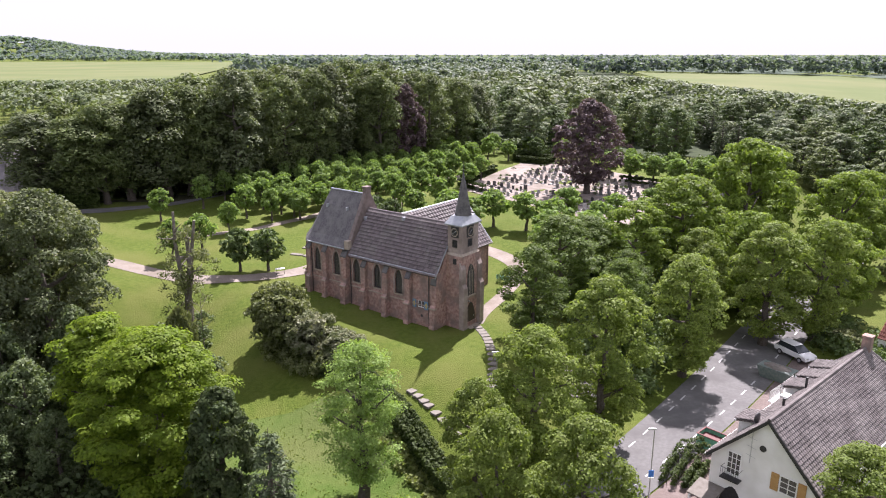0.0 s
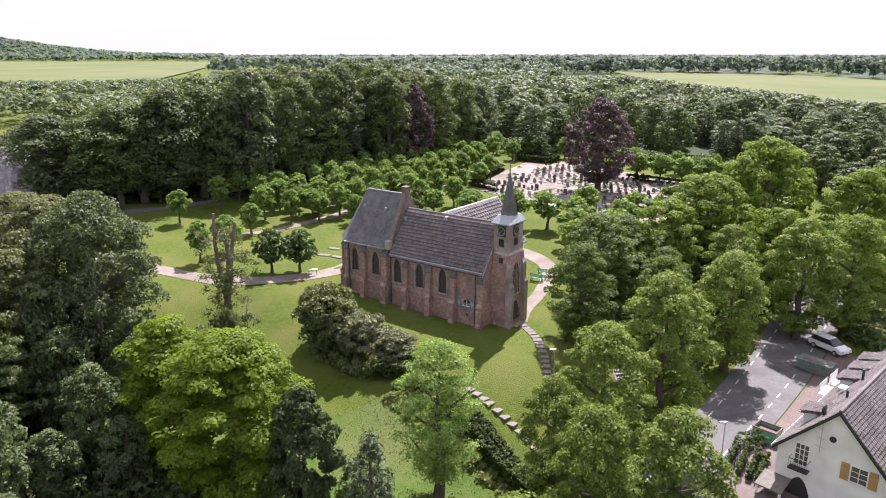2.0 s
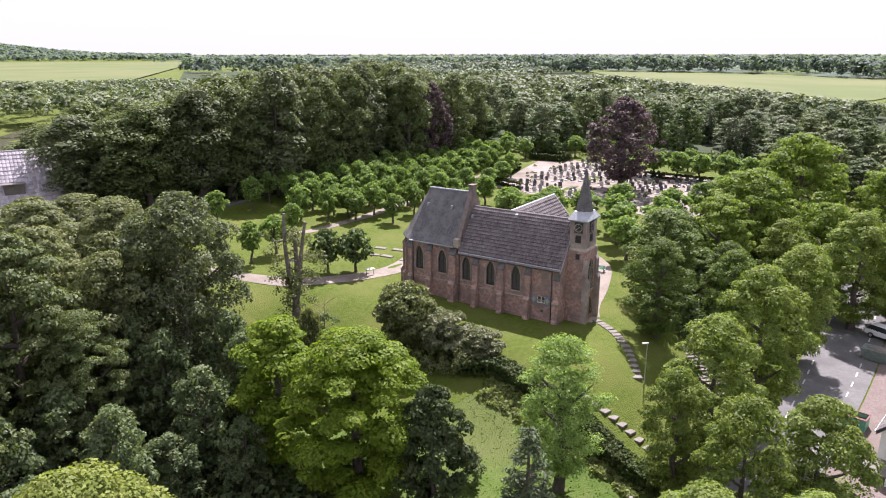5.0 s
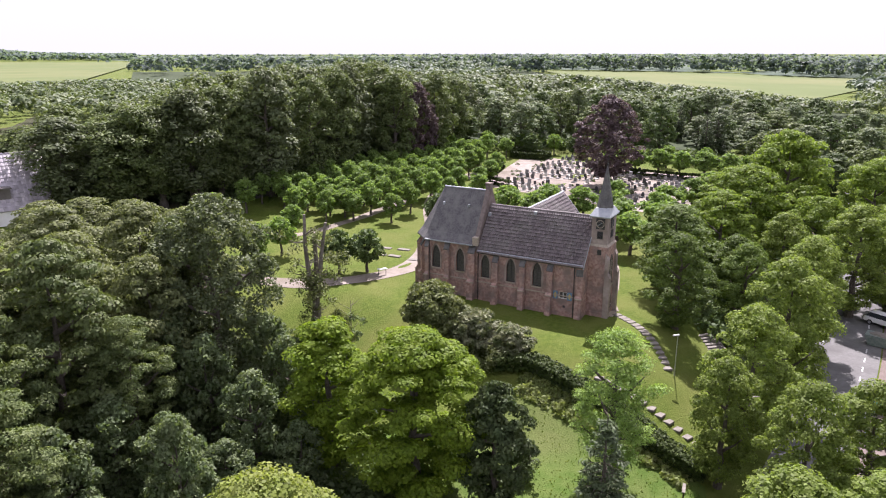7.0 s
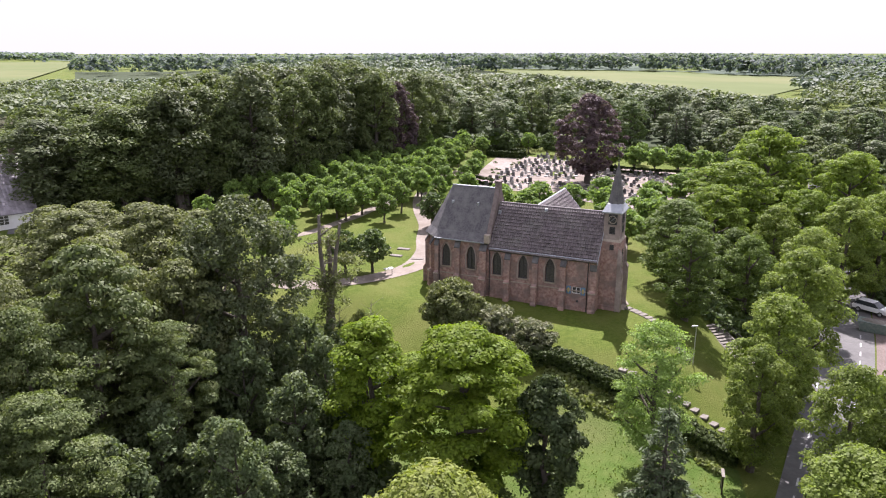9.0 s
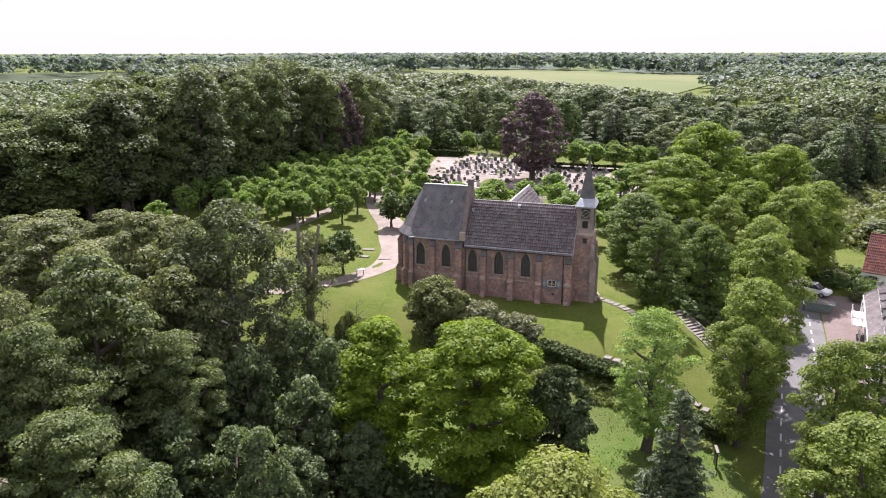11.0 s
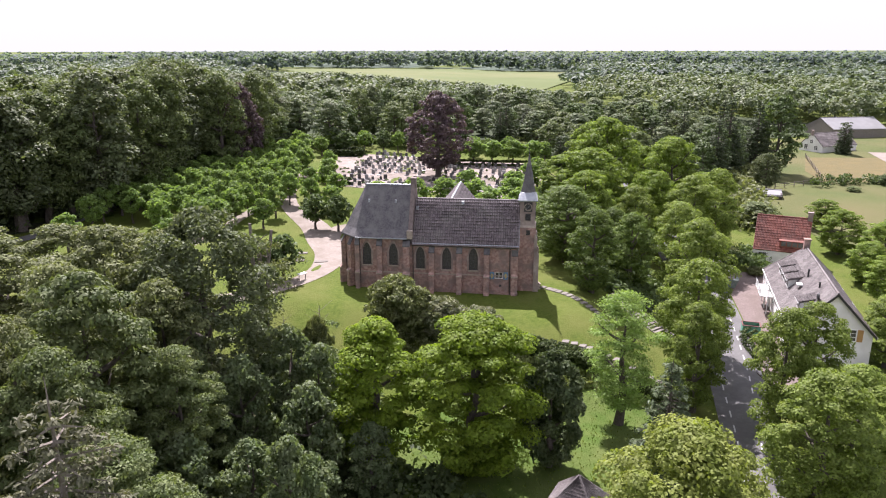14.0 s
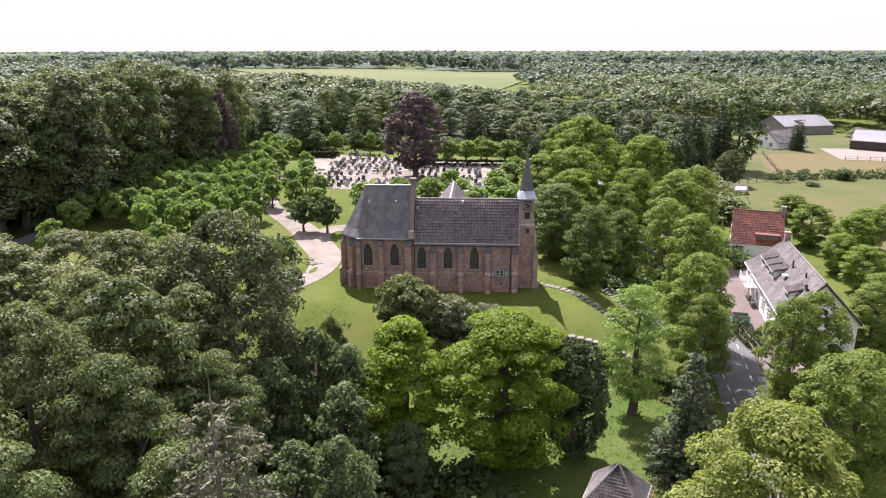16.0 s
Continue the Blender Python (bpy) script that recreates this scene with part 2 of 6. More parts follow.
def ground_z(x, y):
    a, b = to_church(x, y)
    base = 0.1 + 0.5 * sstep((-a - 5) / 25) + 0.9 * sstep((b - 12) / 40) + 2.5 * sstep((-a - 30) / 60)
    su = sstep((a - 6) / 13) * (1 - sstep((b - 190) / 120))
    sv = 0.82 * sstep((-b - 4) / 17) * sstep((a + 40) / 16)
    k = 1 - (1 - su) * (1 - sv)
    road = -4.97 + 0.019 * (max(-40, min(70, b)) + 15.2)
    d = math.hypot(x, y)
    if d > 1500:
        az = math.degrees(math.atan2(x, y))
        base += 56 * math.exp(-((az + 32) / 7.0) ** 2) * sstep((d - 2100) / 450) * (1 - sstep((d - 2900) / 800))
    bumps = 0.12 * math.sin(x * 0.31 + 1.3 * math.sin(y * 0.17)) * math.sin(y * 0.27) * (1 - su)
    return (base * (1 - k) if d < 1500 else base) + (road * k if d < 1500 else 0.0) + bumps * (1 if b < -6 or abs(a + 10) > 16 else 0.0)


def spaced(lo, hi, step, far, grow=1.28):
    v = [lo + i * step for i in range(int((hi - lo) / step) + 1)]
    d = step
    while v[-1] < far:
        d *= grow
        v.append(v[-1] + d)
    d = step
    while v[0] > -far:
        d *= grow
        v.insert(0, v[0] - d)
    return v


gx, gy = spaced(-80, 75, 1.6, 4700), spaced(20, 180, 1.6, 4700)
gv = [(x, y, ground_z(x, y)) for y in gy for x in gx]
w = len(gx)
gf = [(j * w + i, j * w + i + 1, (j + 1) * w + i + 1, (j + 1) * w + i) for j in range(len(gy) - 1) for i in range(w - 1)]
ground = tagged(new("ground", mesh_of("ground", gv, gf, M_GRASS, True)), "mown green lawn and rough grass on a low mound", "ground", kind="structure")


def ribbon(name, left, right, mat, lift, label, category, step=1.2, across=4):
    """A sheet between two lines of the plan, laid over the ground."""
    def resample(line):
        out = []
        for (x0, y0), (x1, y1) in zip(line, line[1:]):
            for i in range(12):
                out.append((x0 + (x1 - x0) * i / 12, y0 + (y1 - y0) * i / 12))
        return out + [line[-1]]
    la, ra = resample(left), resample(right)
    vs, fs = [], []
    for p, q in zip(la, ra):
        for k in range(across + 1):
            x, y = p[0] + (q[0] - p[0]) * k / across, p[1] + (q[1] - p[1]) * k / across
            vs.append((x, y, ground_z(x, y) + lift))
    n = across + 1
    for j in range(len(la) - 1):
        for k in range(across):
            fs.append((j * n + k, j * n + k + 1, (j + 1) * n + k + 1, (j + 1) * n + k))
    return tagged(new(name, mesh_of(name, vs, fs, mat, True)), label, category, kind="structure")


def lane(line, width):
    """The two edges of a lane with that centre line (points with their own width may be given)."""
    le, ri = [], []
    for i, p in enumerate(line):
        a, b = line[max(0, i - 1)], line[min(len(line) - 1, i + 1)]
        dx, dy = b[0] - a[0], b[1] - a[1]
        d = math.hypot(dx, dy)
        wd = p[2] if len(p) > 2 else width
        le.append((p[0] - dy / d * wd / 2, p[1] + dx / d * wd / 2))
        ri.append((p[0] + dy / d * wd / 2, p[1] - dx / d * wd / 2))
    return le, ri


def smooth_line(pts, n=5):
    out = []
    P = [pts[0]] + list(pts) + [pts[-1]]
    for i in range(1, len(P) - 2):
        for k in range(n):
            t = k / n
            out.append(tuple(0.5 * (2 * b + (c - a) * t + (2 * a - 5 * b + 4 * c - d) * t * t + (3 * b - a - 3 * c + d) * t ** 3) for a, b, c, d in zip(P[i - 1], P[i], P[i + 1], P[i + 2])))
    return out + [tuple(pts[-1])]

# ---- road, paths, fields ----
def ch_line(pts):
    return [to_world(a, b) for a, b in pts]


ROAD_L = smooth_line([(9.5, -52), (14.3, -40), (18.1, -26), (20.0, -12), (21.1, -2), (21.8, 12), (22.1, 27), (22.5, 60), (24.0, 120)])
ROAD_R = smooth_line([(13.8, -54), (18.6, -41), (22.4, -26), (25.0, -14), (26.8, -3), (28.4, 11), (29.2, 26), (29.6, 60), (31.0, 120)])
ribbon("road", ch_line(ROAD_L), ch_line(ROAD_R), M_ASPHALT, 0.06, "grey asphalt village road with dashed white lines", "road")
ribbon("pavement", ch_line([(a + 0.15, b) for a, b in ROAD_R[16:31]]), ch_line([(a + 7.5, b) for a, b in ROAD_R[16:31]]), M_PAVING, 0.08, "brick-paved forecourt beside the road", "pavement", across=6)
line_bits = []
for edge, off in ((ROAD_L, 1.2), (ROAD_R, -1.4)):
    dense = smooth_line(edge, 24)
    run = 0.0
    for p, q in zip(dense, dense[1:]):
        run += math.hypot(q[0] - p[0], q[1] - p[1])
        if run > 2.6 and -30 < p[1] < 60:
            run = 0.0
            line_bits.append((p[0] + off, p[1], math.atan2(q[1] - p[1], q[0] - p[0])))
vs, fs = [], []
for a, b, ang in line_bits:
    k = len(vs)
    for du, dv in ((-0.6, -0.07), (0.6, -0.07), (0.6, 0.07), (-0.6, 0.07)):
        x, y = to_world(a + du * math.cos(ang) - dv * math.sin(ang), b + du * math.sin(ang) + dv * math.cos(ang))
        vs.append((x, y, ground_z(x, y) + 0.085))
    fs.append((k, k + 1, k + 2, k + 3))
tagged(new("road_marking", mesh_of("road_marking", vs, fs, M_LINE)), "dashed white cycle lane lines painted on asphalt", "road marking", kind="structure")

PATH = smooth_line([(-52, 92, 2.6), (-42, 88.3, 2.6), (-35, 85, 2.6), (-29.5, 83.4, 2.6), (-23.5, 84.3, 2.8), (-17.5, 88, 3.4), (-13.5, 94, 4.6), (-11.8, 101, 5.0), (-10.2, 109, 4.4), (-9.8, 118, 3.6), (-8, 128, 3), (-2, 142, 3), (6, 152, 3)])
le, ri = lane(PATH, 3)
ribbon("path", le, ri, M_GRAVEL, 0.05, "pale sandy gravel path curving round the church", "path")
PATH2 = smooth_line([(-11.5, 100, 3.0), (-7, 106, 3.0), (0, 103, 3.0), (8, 95, 3), (10.0, 88, 2.2), (7.6, 80, 1.7), (4.6, 73.5, 1.6), (3.4, 70.0, 1.8)])
le, ri = lane(PATH2, 3)
ribbon("path", le, ri, M_GRAVEL, 0.045, "pale gravel path behind the church to the tower door", "path")
PATH3 = smooth_line([(-72, 110, 2.8), (-62, 112.5, 2.8), (-55, 115, 2.6), (-49, 119, 2.4), (-44.5, 123.8, 2.2), (-40.5, 129, 2.2), (-34, 139, 2), (-26, 152, 2), (-10, 192, 2)])
le, ri = lane(PATH3, 2.4)
ribbon("path", le, ri, M_ASPHALT, 0.05, "narrow grey path along the edge of the wood", "path")
PATH4 = smooth_line([(-36, 103, 1.6), (-28, 109, 1.6), (-20, 118, 1.8), (-12, 127, 1.8)])
le, ri = lane(PATH4, 1.8)
ribbon("path", le, ri, M_GRAVEL, 0.04, "narrow gravel path between young trees", "path")
ribbon("cemetery_ground", [(3, 138), (12, 156), (19, 170), (27, 172)], [(30, 108), (46, 122), (58, 134), (59, 138)], M_GRAVEGROUND, 0.05, "pale gravel ground of a cemetery", "ground", across=10)
ribbon("ground_under_trees", [(-70, 6), (-58, 40), (-50, 62), (-60, 80)], [(-16, 8), (-22, 40), (-31, 62), (-42, 74)], M_FOREST, 0.03, "dark leaf-strewn ground under dense trees", "ground", across=12)
# Front strip reaches past the trees, its darkness standing for their cast shadow.
ribbon("ground_in_wood", [(-120, 108), (-62, 118), (-45, 123), (-31, 137), (-12, 164), (-2, 196)], [(-140, 300), (-80, 300), (-50, 300), (-20, 300), (30, 300), (60, 300)], M_FOREST, 0.04, "dark leaf-strewn floor of a beech wood, shadow painted in along its front", "ground", across=8)
ribbon("meadow", [(-31, 60), (-26, 56), (-14, 57), (-8.6, 59.4), (-3.8, 53.0), (1.4, 44.6)], [(-26, 40), (-20, 36), (-14, 32), (-9, 30), (-6, 31), (-3, 35)], M_MEADOW, 0.05, "rough uncut meadow grass below the hedge", "meadow", across=14)
ribbon("pasture", [(58, 40), (64, 66), (84, 98), (118, 128), (150, 160)], [(190, 30), (205, 60), (215, 96), (225, 120), (230, 150)], M_PASTURE, 0.06, "pale green pasture with worn patches", "pasture", across=10)
ribbon("dry_pasture", [(118, 103), (128, 114), (150, 128)], [(142, 82), (160, 94), (176, 110)], M_DRY, 0.1, "dry yellow-brown paddock grass", "paddock", across=6)
ribbon("riding_ground", [(158, 108), (176, 124)], [(176, 88), (205, 100)], M_SAND, 0.14, "bare sandy riding ground", "paddock", across=6)
# Dark sheet under far crowns so that gaps between them look shaded.
ribbon("ground_in_far_wood", [(-100, 215), (-140, 420), (-260, 900)], [(240, 150), (160, 400), (215, 900)], M_WOODFLOOR, 0.3, "green floor of distant woodland, darkened as shade between the crowns", "ground", across=12)

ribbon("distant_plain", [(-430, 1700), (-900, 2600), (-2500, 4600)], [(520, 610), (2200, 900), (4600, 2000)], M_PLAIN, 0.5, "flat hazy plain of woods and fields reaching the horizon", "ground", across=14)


def field(name, corners, lift, label):
    (x0, y0), (x1, y1), (x2, y2), (x3, y3) = corners
    n = 14
    vs = []
    for j in range(n + 1):
        for i in range(n + 1):
            s, t = i / n, j / n
            x = (x0 * (1 - s) + x1 * s) * (1 - t) + (x3 * (1 - s) + x2 * s) * t
            y = (y0 * (1 - s) + y1 * s) * (1 - t) + (y3 * (1 - s) + y2 * s) * t
            vs.append((x, y, ground_z(x, y) + lift))
    fs = [(j * (n + 1) + i, j * (n + 1) + i + 1, (j + 1) * (n + 1) + i + 1, (j + 1) * (n + 1) + i) for j in range(n) for i in range(n)]
    return tagged(new(name, mesh_of(name, vs, fs, M_FIELD, True)), label, "field", kind="structure")


field("field_1", [(150, 330), (250, 375), (510, 605), (225, 850)], 0.6, "broad flat pale green farm field")
field("field_2", [(-700, 520), (-200, 480), (-430, 1650), (-1300, 1700)], 1.2, "distant flat green farm field below a wooded hill")

# ---- trees ----
def leaf_cloud(rng, centres, radii, per, size, aspect=0.62, up=0.5, squash=1.0, jitter=0.5, shell=0.6):
    """Kite-shaped leaf sprays scattered over round boughs; returns vertices as an array of quads."""
    C = np.repeat(np.asarray(centres, float), per, axis=0)
    R = np.repeat(np.asarray(radii, float), per)
    n = len(C)
    d = rng.normal(size=(n, 3))
    d /= np.linalg.norm(d, axis=1)[:, None]
    d[:, 2] = np.where(d[:, 2] < -0.35, -d[:, 2], d[:, 2])
    r = R * (shell + (1.08 - shell) * rng.random(n) ** 0.6)
    p = C + d * r[:, None] * np.array([1, 1, squash])
    nrm = d + rng.normal(size=(n, 3)) * jitter
    nrm[:, 2] += up
    nrm /= np.linalg.norm(nrm, axis=1)[:, None]
    a = np.cross(nrm, rng.normal(size=(n, 3)))
    a /= np.linalg.norm(a, axis=1)[:, None]
    b = np.cross(nrm, a)
    s = (size * (0.6 + 0.8 * rng.random(n)))[:, None]
    droop = nrm * s * -0.18
    quads = np.stack([p - a * s + droop, p + b * s * aspect, p + a * s + droop, p - b * s * aspect], axis=1)
    return quads


def cloud_mesh(name, quads, mat):
    n = len(quads)
    me = bpy.data.meshes.new(name)
    me.vertices.add(n * 4)
    me.vertices.foreach_set("co", np.ascontiguousarray(quads, dtype=np.float32).ravel())
    me.loops.add(n * 4)
    me.loops.foreach_set("vertex_index", np.arange(n * 4, dtype=np.int32))
    me.polygons.add(n)
    me.polygons.foreach_set("loop_start", np.arange(0, n * 4, 4, dtype=np.int32))
    me.materials.append(mat)
    me.update(calc_edges=True)
    return me


def boughs(rng, n, rx, z0, z1, rb, top=0.6, hollow=0.55):
    """Round boughs that fill an egg-shaped crown from z0 to z1 with an uneven outline."""
    cs, rs = [], []
    for i in range(n):
        z = -1 + 2 * (i + rng.random()) / n
        wide = (1 - abs(z) ** 2.6) ** 0.55 * (1 - (1 - top) * max(0.0, z) ** 1.2 - 0.12 * max(0.0, -z))
        a = i * 2.399 + rng.normal() * 0.5
        k = (hollow + (1 - hollow) * rng.random() ** 0.6) * rng.uniform(0.8, 1.06)
        if rng.random() < 0.22:
            k *= rng.uniform(0.2, 0.8)
        q = (rx - rb * 0.7) * wide * k
        cs.append((math.cos(a) * q, math.sin(a) * q, (z0 + z1) / 2 + z * ((z1 - z0) / 2 - rb * 0.5)))
        rs.append(rb * rng.uniform(0.65, 1.3))
    return cs, rs


def trunk_bm(rng, height, r, spread, z_fork, limbs=7, apart=None):
    bm = bmesh.new()
    pts = [Vector((0, 0, -0.5))]
    for i in range(1, 6):
        pts.append(Vector((rng.normal() * 0.12, rng.normal() * 0.12, height * 0.8 * i / 5)))
    for i in range(5):
        tube(bm, pts[i], pts[i + 1], r * (1.25 if i == 0 else 1 - i * 0.17), r * (1 - (i + 1) * 0.17), 8)
    for i in range(limbs):
        if apart is not None:
            apart.append(bm)
            bm = bmesh.new()
        a = i * 2.4 + rng.random()
        z = z_fork + (height * 0.7 - z_fork) * i / limbs
        st = Vector((0, 0, z))
        en = Vector((math.cos(a) * spread, math.sin(a) * spread, z + spread * rng.uniform(0.3, 0.9)))
        mid = st.lerp(en, 0.5) + Vector((0, 0, -0.08 * spread))
        tube(bm, st, mid, r * 0.4, r * 0.25, 6)
        tube(bm, mid, en, r * 0.25, r * 0.08, 5)
    return bm


LIBRARY = {}


def broadleaf(key, seed, rx, h, mat, leaf=0.32, nb=26, rb=1.6, per=180, z0=0.22, top=0.6, squash=0.8, bark=M_BARK, jitter=0.5, shell=0.6, up=0.55, hollow=0.55):
    """One tree of the library, standing at the origin below the ground until it is copied."""
    rng = np.random.default_rng(seed)
    root = new("tree_model")
    cs, rs = boughs(rng, nb, rx, h * z0, h, rb, top, hollow)
    limbs = [] if key == "beech" else None
    last = trunk_bm(rng, h, 0.05 + 0.028 * h, rx * 0.6, h * max(0.12, z0), apart=limbs)
    if limbs:
        stem = part("trunk", limbs[0], bark, root)
        for bm in (*limbs[1:], last):
            part("limb", bm, bark, stem)
    else:
        part("trunk", last, bark, root)
    part("crown", cloud_mesh("crown", leaf_cloud(rng, cs, rs, per, leaf, squash=squash, jitter=jitter, shell=shell, up=up), mat), mat, root)
    LIBRARY.setdefault(key, []).append((root, rx, h))
    return root


def conifer(key, seed, rx, h, mat, tiers=22, leaf=0.3, per=26, droop=0.25, airy=0.0, bark=M_BARK, z0=0.08, power=0.9):
    rng = np.random.default_rng(seed)
    root = new("conifer_model")
    bm = bmesh.new()
    tube(bm, (0, 0, -0.5), (0, 0, h * 0.55), 0.022 * h, 0.012 * h, 8)
    tube(bm, (0, 0, h * 0.55), (0, 0, h), 0.012 * h, 0.01, 6)
    cs, rs = [], []
    for i in range(tiers):
        k = i / tiers
        z = h * (z0 + (0.98 - z0) * k)
        reach = rx * (1 - k) ** power * rng.uniform(0.8, 1.1) + 0.1
        nbr = max(4, int(9 * (1 - k) + 3))
        for j in range(nbr):
            a = j * math.tau / nbr + i * 1.1 + rng.normal() * 0.2
            rr = reach * rng.uniform(0.7, 1.1)
            en = (math.cos(a) * rr, math.sin(a) * rr, z - droop * rr)
            if rr > 0.8:
                tube(bm, (0, 0, z), tuple(1.12 * v if q < 2 else v + 0.1 for q, v in enumerate(en)), 0.0028 * h, 0.01, 3)
            m = max(1, int(rr / (0.55 + airy)))
            for q in range(1, m + 1):
                t = q / m
                cs.append((en[0] * t, en[1] * t, z + (en[2] - z) * t + rng.normal() * 0.06))
                rs.append(0.34 + 0.12 * rng.random())
    part("trunk", bm, bark, root)
    part("crown", cloud_mesh("crown", leaf_cloud(rng, cs, rs, per, leaf, aspect=0.3, squash=0.45, jitter=0.4, shell=0.2), mat), mat, root)
    LIBRARY.setdefault(key, []).append((root, rx, h))
    return root


def plant(name, key, x, y, top, r, label, category="tree", group="", seed=0, sink=0.0):
    """Sets a copy of a library tree at x, y with its top at that height and that crown radius."""
    root, rx, h = LIBRARY[key][seed % len(LIBRARY[key])]
    z = ground_z(x, y) - sink
    s = r / rx
    m = Matrix.Translation((x, y, z)) @ Matrix.Rotation(seed * 2.399 + x, 4, "Z") @ Matrix.Diagonal((s, s, (top - z) / h, 1))
    ob = copy_thing(root, m)
    ob.name = name
    ob.rotation_mode = "XYZ"
    return tagged(ob, label, category, group)


for s in (1, 2):
    broadleaf("lime", s, 4.0, 12.5, L_LIME, 0.11, 105, 0.85, 235, 0.05, 0.78, squash=0.62, hollow=0.68, jitter=0.45)
    broadleaf("hornbeam", s + 5, 3.9, 12.5, L_HORNBEAM, 0.12, 100, 0.85, 190, 0.02, 0.66, squash=0.55, hollow=0.74, jitter=0.45)
broadleaf("near_lime", 3, 5.2, 20, L_LIME2, 0.085, 200, 0.85, 430, 0.25, 0.66, squash=0.55, hollow=0.75, jitter=0.5)
broadleaf("bright", 11, 5.3, 13, L_BRIGHT, 0.12, 165, 1.0, 320, 0.0, 0.85, squash=0.44, hollow=0.64, jitter=0.35)
broadleaf("bright", 12, 3.6, 12, L_BRIGHT, 0.12, 95, 0.9, 270, 0.02, 0.8, squash=0.44, hollow=0.62, jitter=0.35)
for s in (21, 22):
    broadleaf("maple", s, 6.0, 13, L_MAPLE, 0.18, 115, 1.15, 190, 0.02, 0.85, squash=0.42, hollow=0.72, jitter=0.4)
broadleaf("elm", 31, 6.0, 17, L_ELM, 0.13, 230, 0.85, 190, 0.06, 0.75, squash=0.9, jitter=0.9, hollow=0.7)
broadleaf("dark", 41, 3.0, 8, L_DARK, 0.13, 85, 0.65, 220, 0.02, 0.65, hollow=0.7, jitter=0.7)
broadleaf("layered", 42, 5.5, 17, L_OAK, 0.15, 120, 1.1, 200, 0.05, 0.75, squash=0.34, hollow=0.72, jitter=0.35)
broadleaf("olive", 43, 5.3, 16, L_OLIVE, 0.15, 120, 1.05, 190, 0.05, 0.8, squash=0.42, hollow=0.72, jitter=0.45)
broadleaf("small", 44, 3.0, 8, L_SAGE, 0.14, 70, 0.7, 120, 0.0, 0.65, hollow=0.7, jitter=0.8)
broadleaf("bush", 45, 3.2, 4.8, L_OLIVE, 0.13, 130, 0.55, 130, 0.0, 0.9, jitter=0.9, hollow=0.7)
broadleaf("hawthorn", 46, 2.5, 3.5, L_BLOSSOM, 0.12, 90, 0.5, 130, 0.0, 0.9, jitter=0.9, hollow=0.7)
broadleaf("beech", 51, 7.5, 18, L_PURPLE, 0.22, 240, 0.85, 90, 0.09, 0.55, squash=0.85, hollow=0.72)
for s in (61, 62, 63):
    broadleaf("wood", s, 6.5, 22, L_OAK, 0.24, 80, 1.65, 175, 0.1, 0.78, squash=0.85, hollow=0.7, jitter=0.5)
broadleaf("wood", 64, 6.0, 21, L_ELM, 0.24, 80, 1.6, 175, 0.1, 0.78, squash=0.85, hollow=0.7, jitter=0.5)
for s in (65, 66):
    broadleaf("back_wood", s, 6.3, 21.5, L_OAK, 0.36, 60, 1.9, 80, 0.3, 0.8, squash=0.8, hollow=0.7, jitter=0.5)
for s in (71, 72):
    broadleaf("linden", s, 2.3, 5.4, L_LINDEN, 0.2, 46, 0.56, 50, 0.3, 0.85, squash=0.8, hollow=0.65, jitter=0.7)
broadleaf("linden_dark", 73, 2.5, 5.6, L_DARK2, 0.22, 48, 0.56, 50, 0.22, 0.85, hollow=0.65, jitter=0.7)
broadleaf("mid", 81, 5.5, 15, L_FAR, 0.3, 60, 1.35, 90, 0.04, 0.72, hollow=0.74, squash=0.55, jitter=0.4)
broadleaf("mid", 82, 5.5, 15, L_OAK, 0.3, 60, 1.35, 90, 0.04, 0.68, hollow=0.74, squash=0.6, jitter=0.4)
broadleaf("mid", 83, 5.5, 15, L_DARK2, 0.3, 60, 1.3, 90, 0.04, 0.6, hollow=0.74, squash=0.6, jitter=0.4)
broadleaf("near_broad", 47, 5.4, 16, L_OLIVE, 0.1, 170, 0.95, 300, 0.05, 0.8, squash=0.42, hollow=0.72, jitter=0.5)
broadleaf("near_broad", 48, 5.4, 16, L_OAK, 0.1, 170, 0.95, 300, 0.05, 0.75, squash=0.36, hollow=0.72, jitter=0.45)
broadleaf("larch", 91, 3.6, 12.3, L_LARCH, 0.08, 130, 0.85, 200, 0.1, 0.85, squash=0.22, hollow=0.5, jitter=0.6, shell=0.15)
conifer("spruce", 92, 2.9, 11.5, L_SPRUCE, 24, 0.17, 34, 0.42, z0=0.04, power=0.85)
conifer("fir", 93, 5.2, 22, L_FIR, 40, 0.12, 56, 0.2, 0.0, bark=M_DEADWOOD, power=0.6)
conifer("column", 94, 1.4, 9, L_SPRUCE, 20, 0.22, 24, 0.0, power=0.35, z0=0.03)
conifer("pine", 95, 3.6, 18, L_SPRUCE, 22, 0.4, 14, 0.2, 0.3, power=0.7, z0=0.15)

ROAD_LIMES = [(13.5, 54.2, 10.4, 4.5), (6.9, 48.6, 8.3, 4.2), (2.4, 44.6, 6.0, 3.0), (3.2, 36.6, 7.8, 3.4), (8.7, 37.4, 7.0, 3.9), (-2.6, 29.4, 6.6, 4.4), (4.8, 31.0, 4.6, 4.0)]
for i, (x, y, t, r) in enumerate(ROAD_LIMES):
    plant("lime_tree", "lime", x, y, t, r, "fresh green lime tree in the row along the road", "tree", "lime trees along the road", i)
plant("lime_tree", "near_lime", -28.8, 20.4, 15.0, 5.2, "tall fresh yellow-green lime tree at the roadside", "tree", "lime trees along the road", 3)
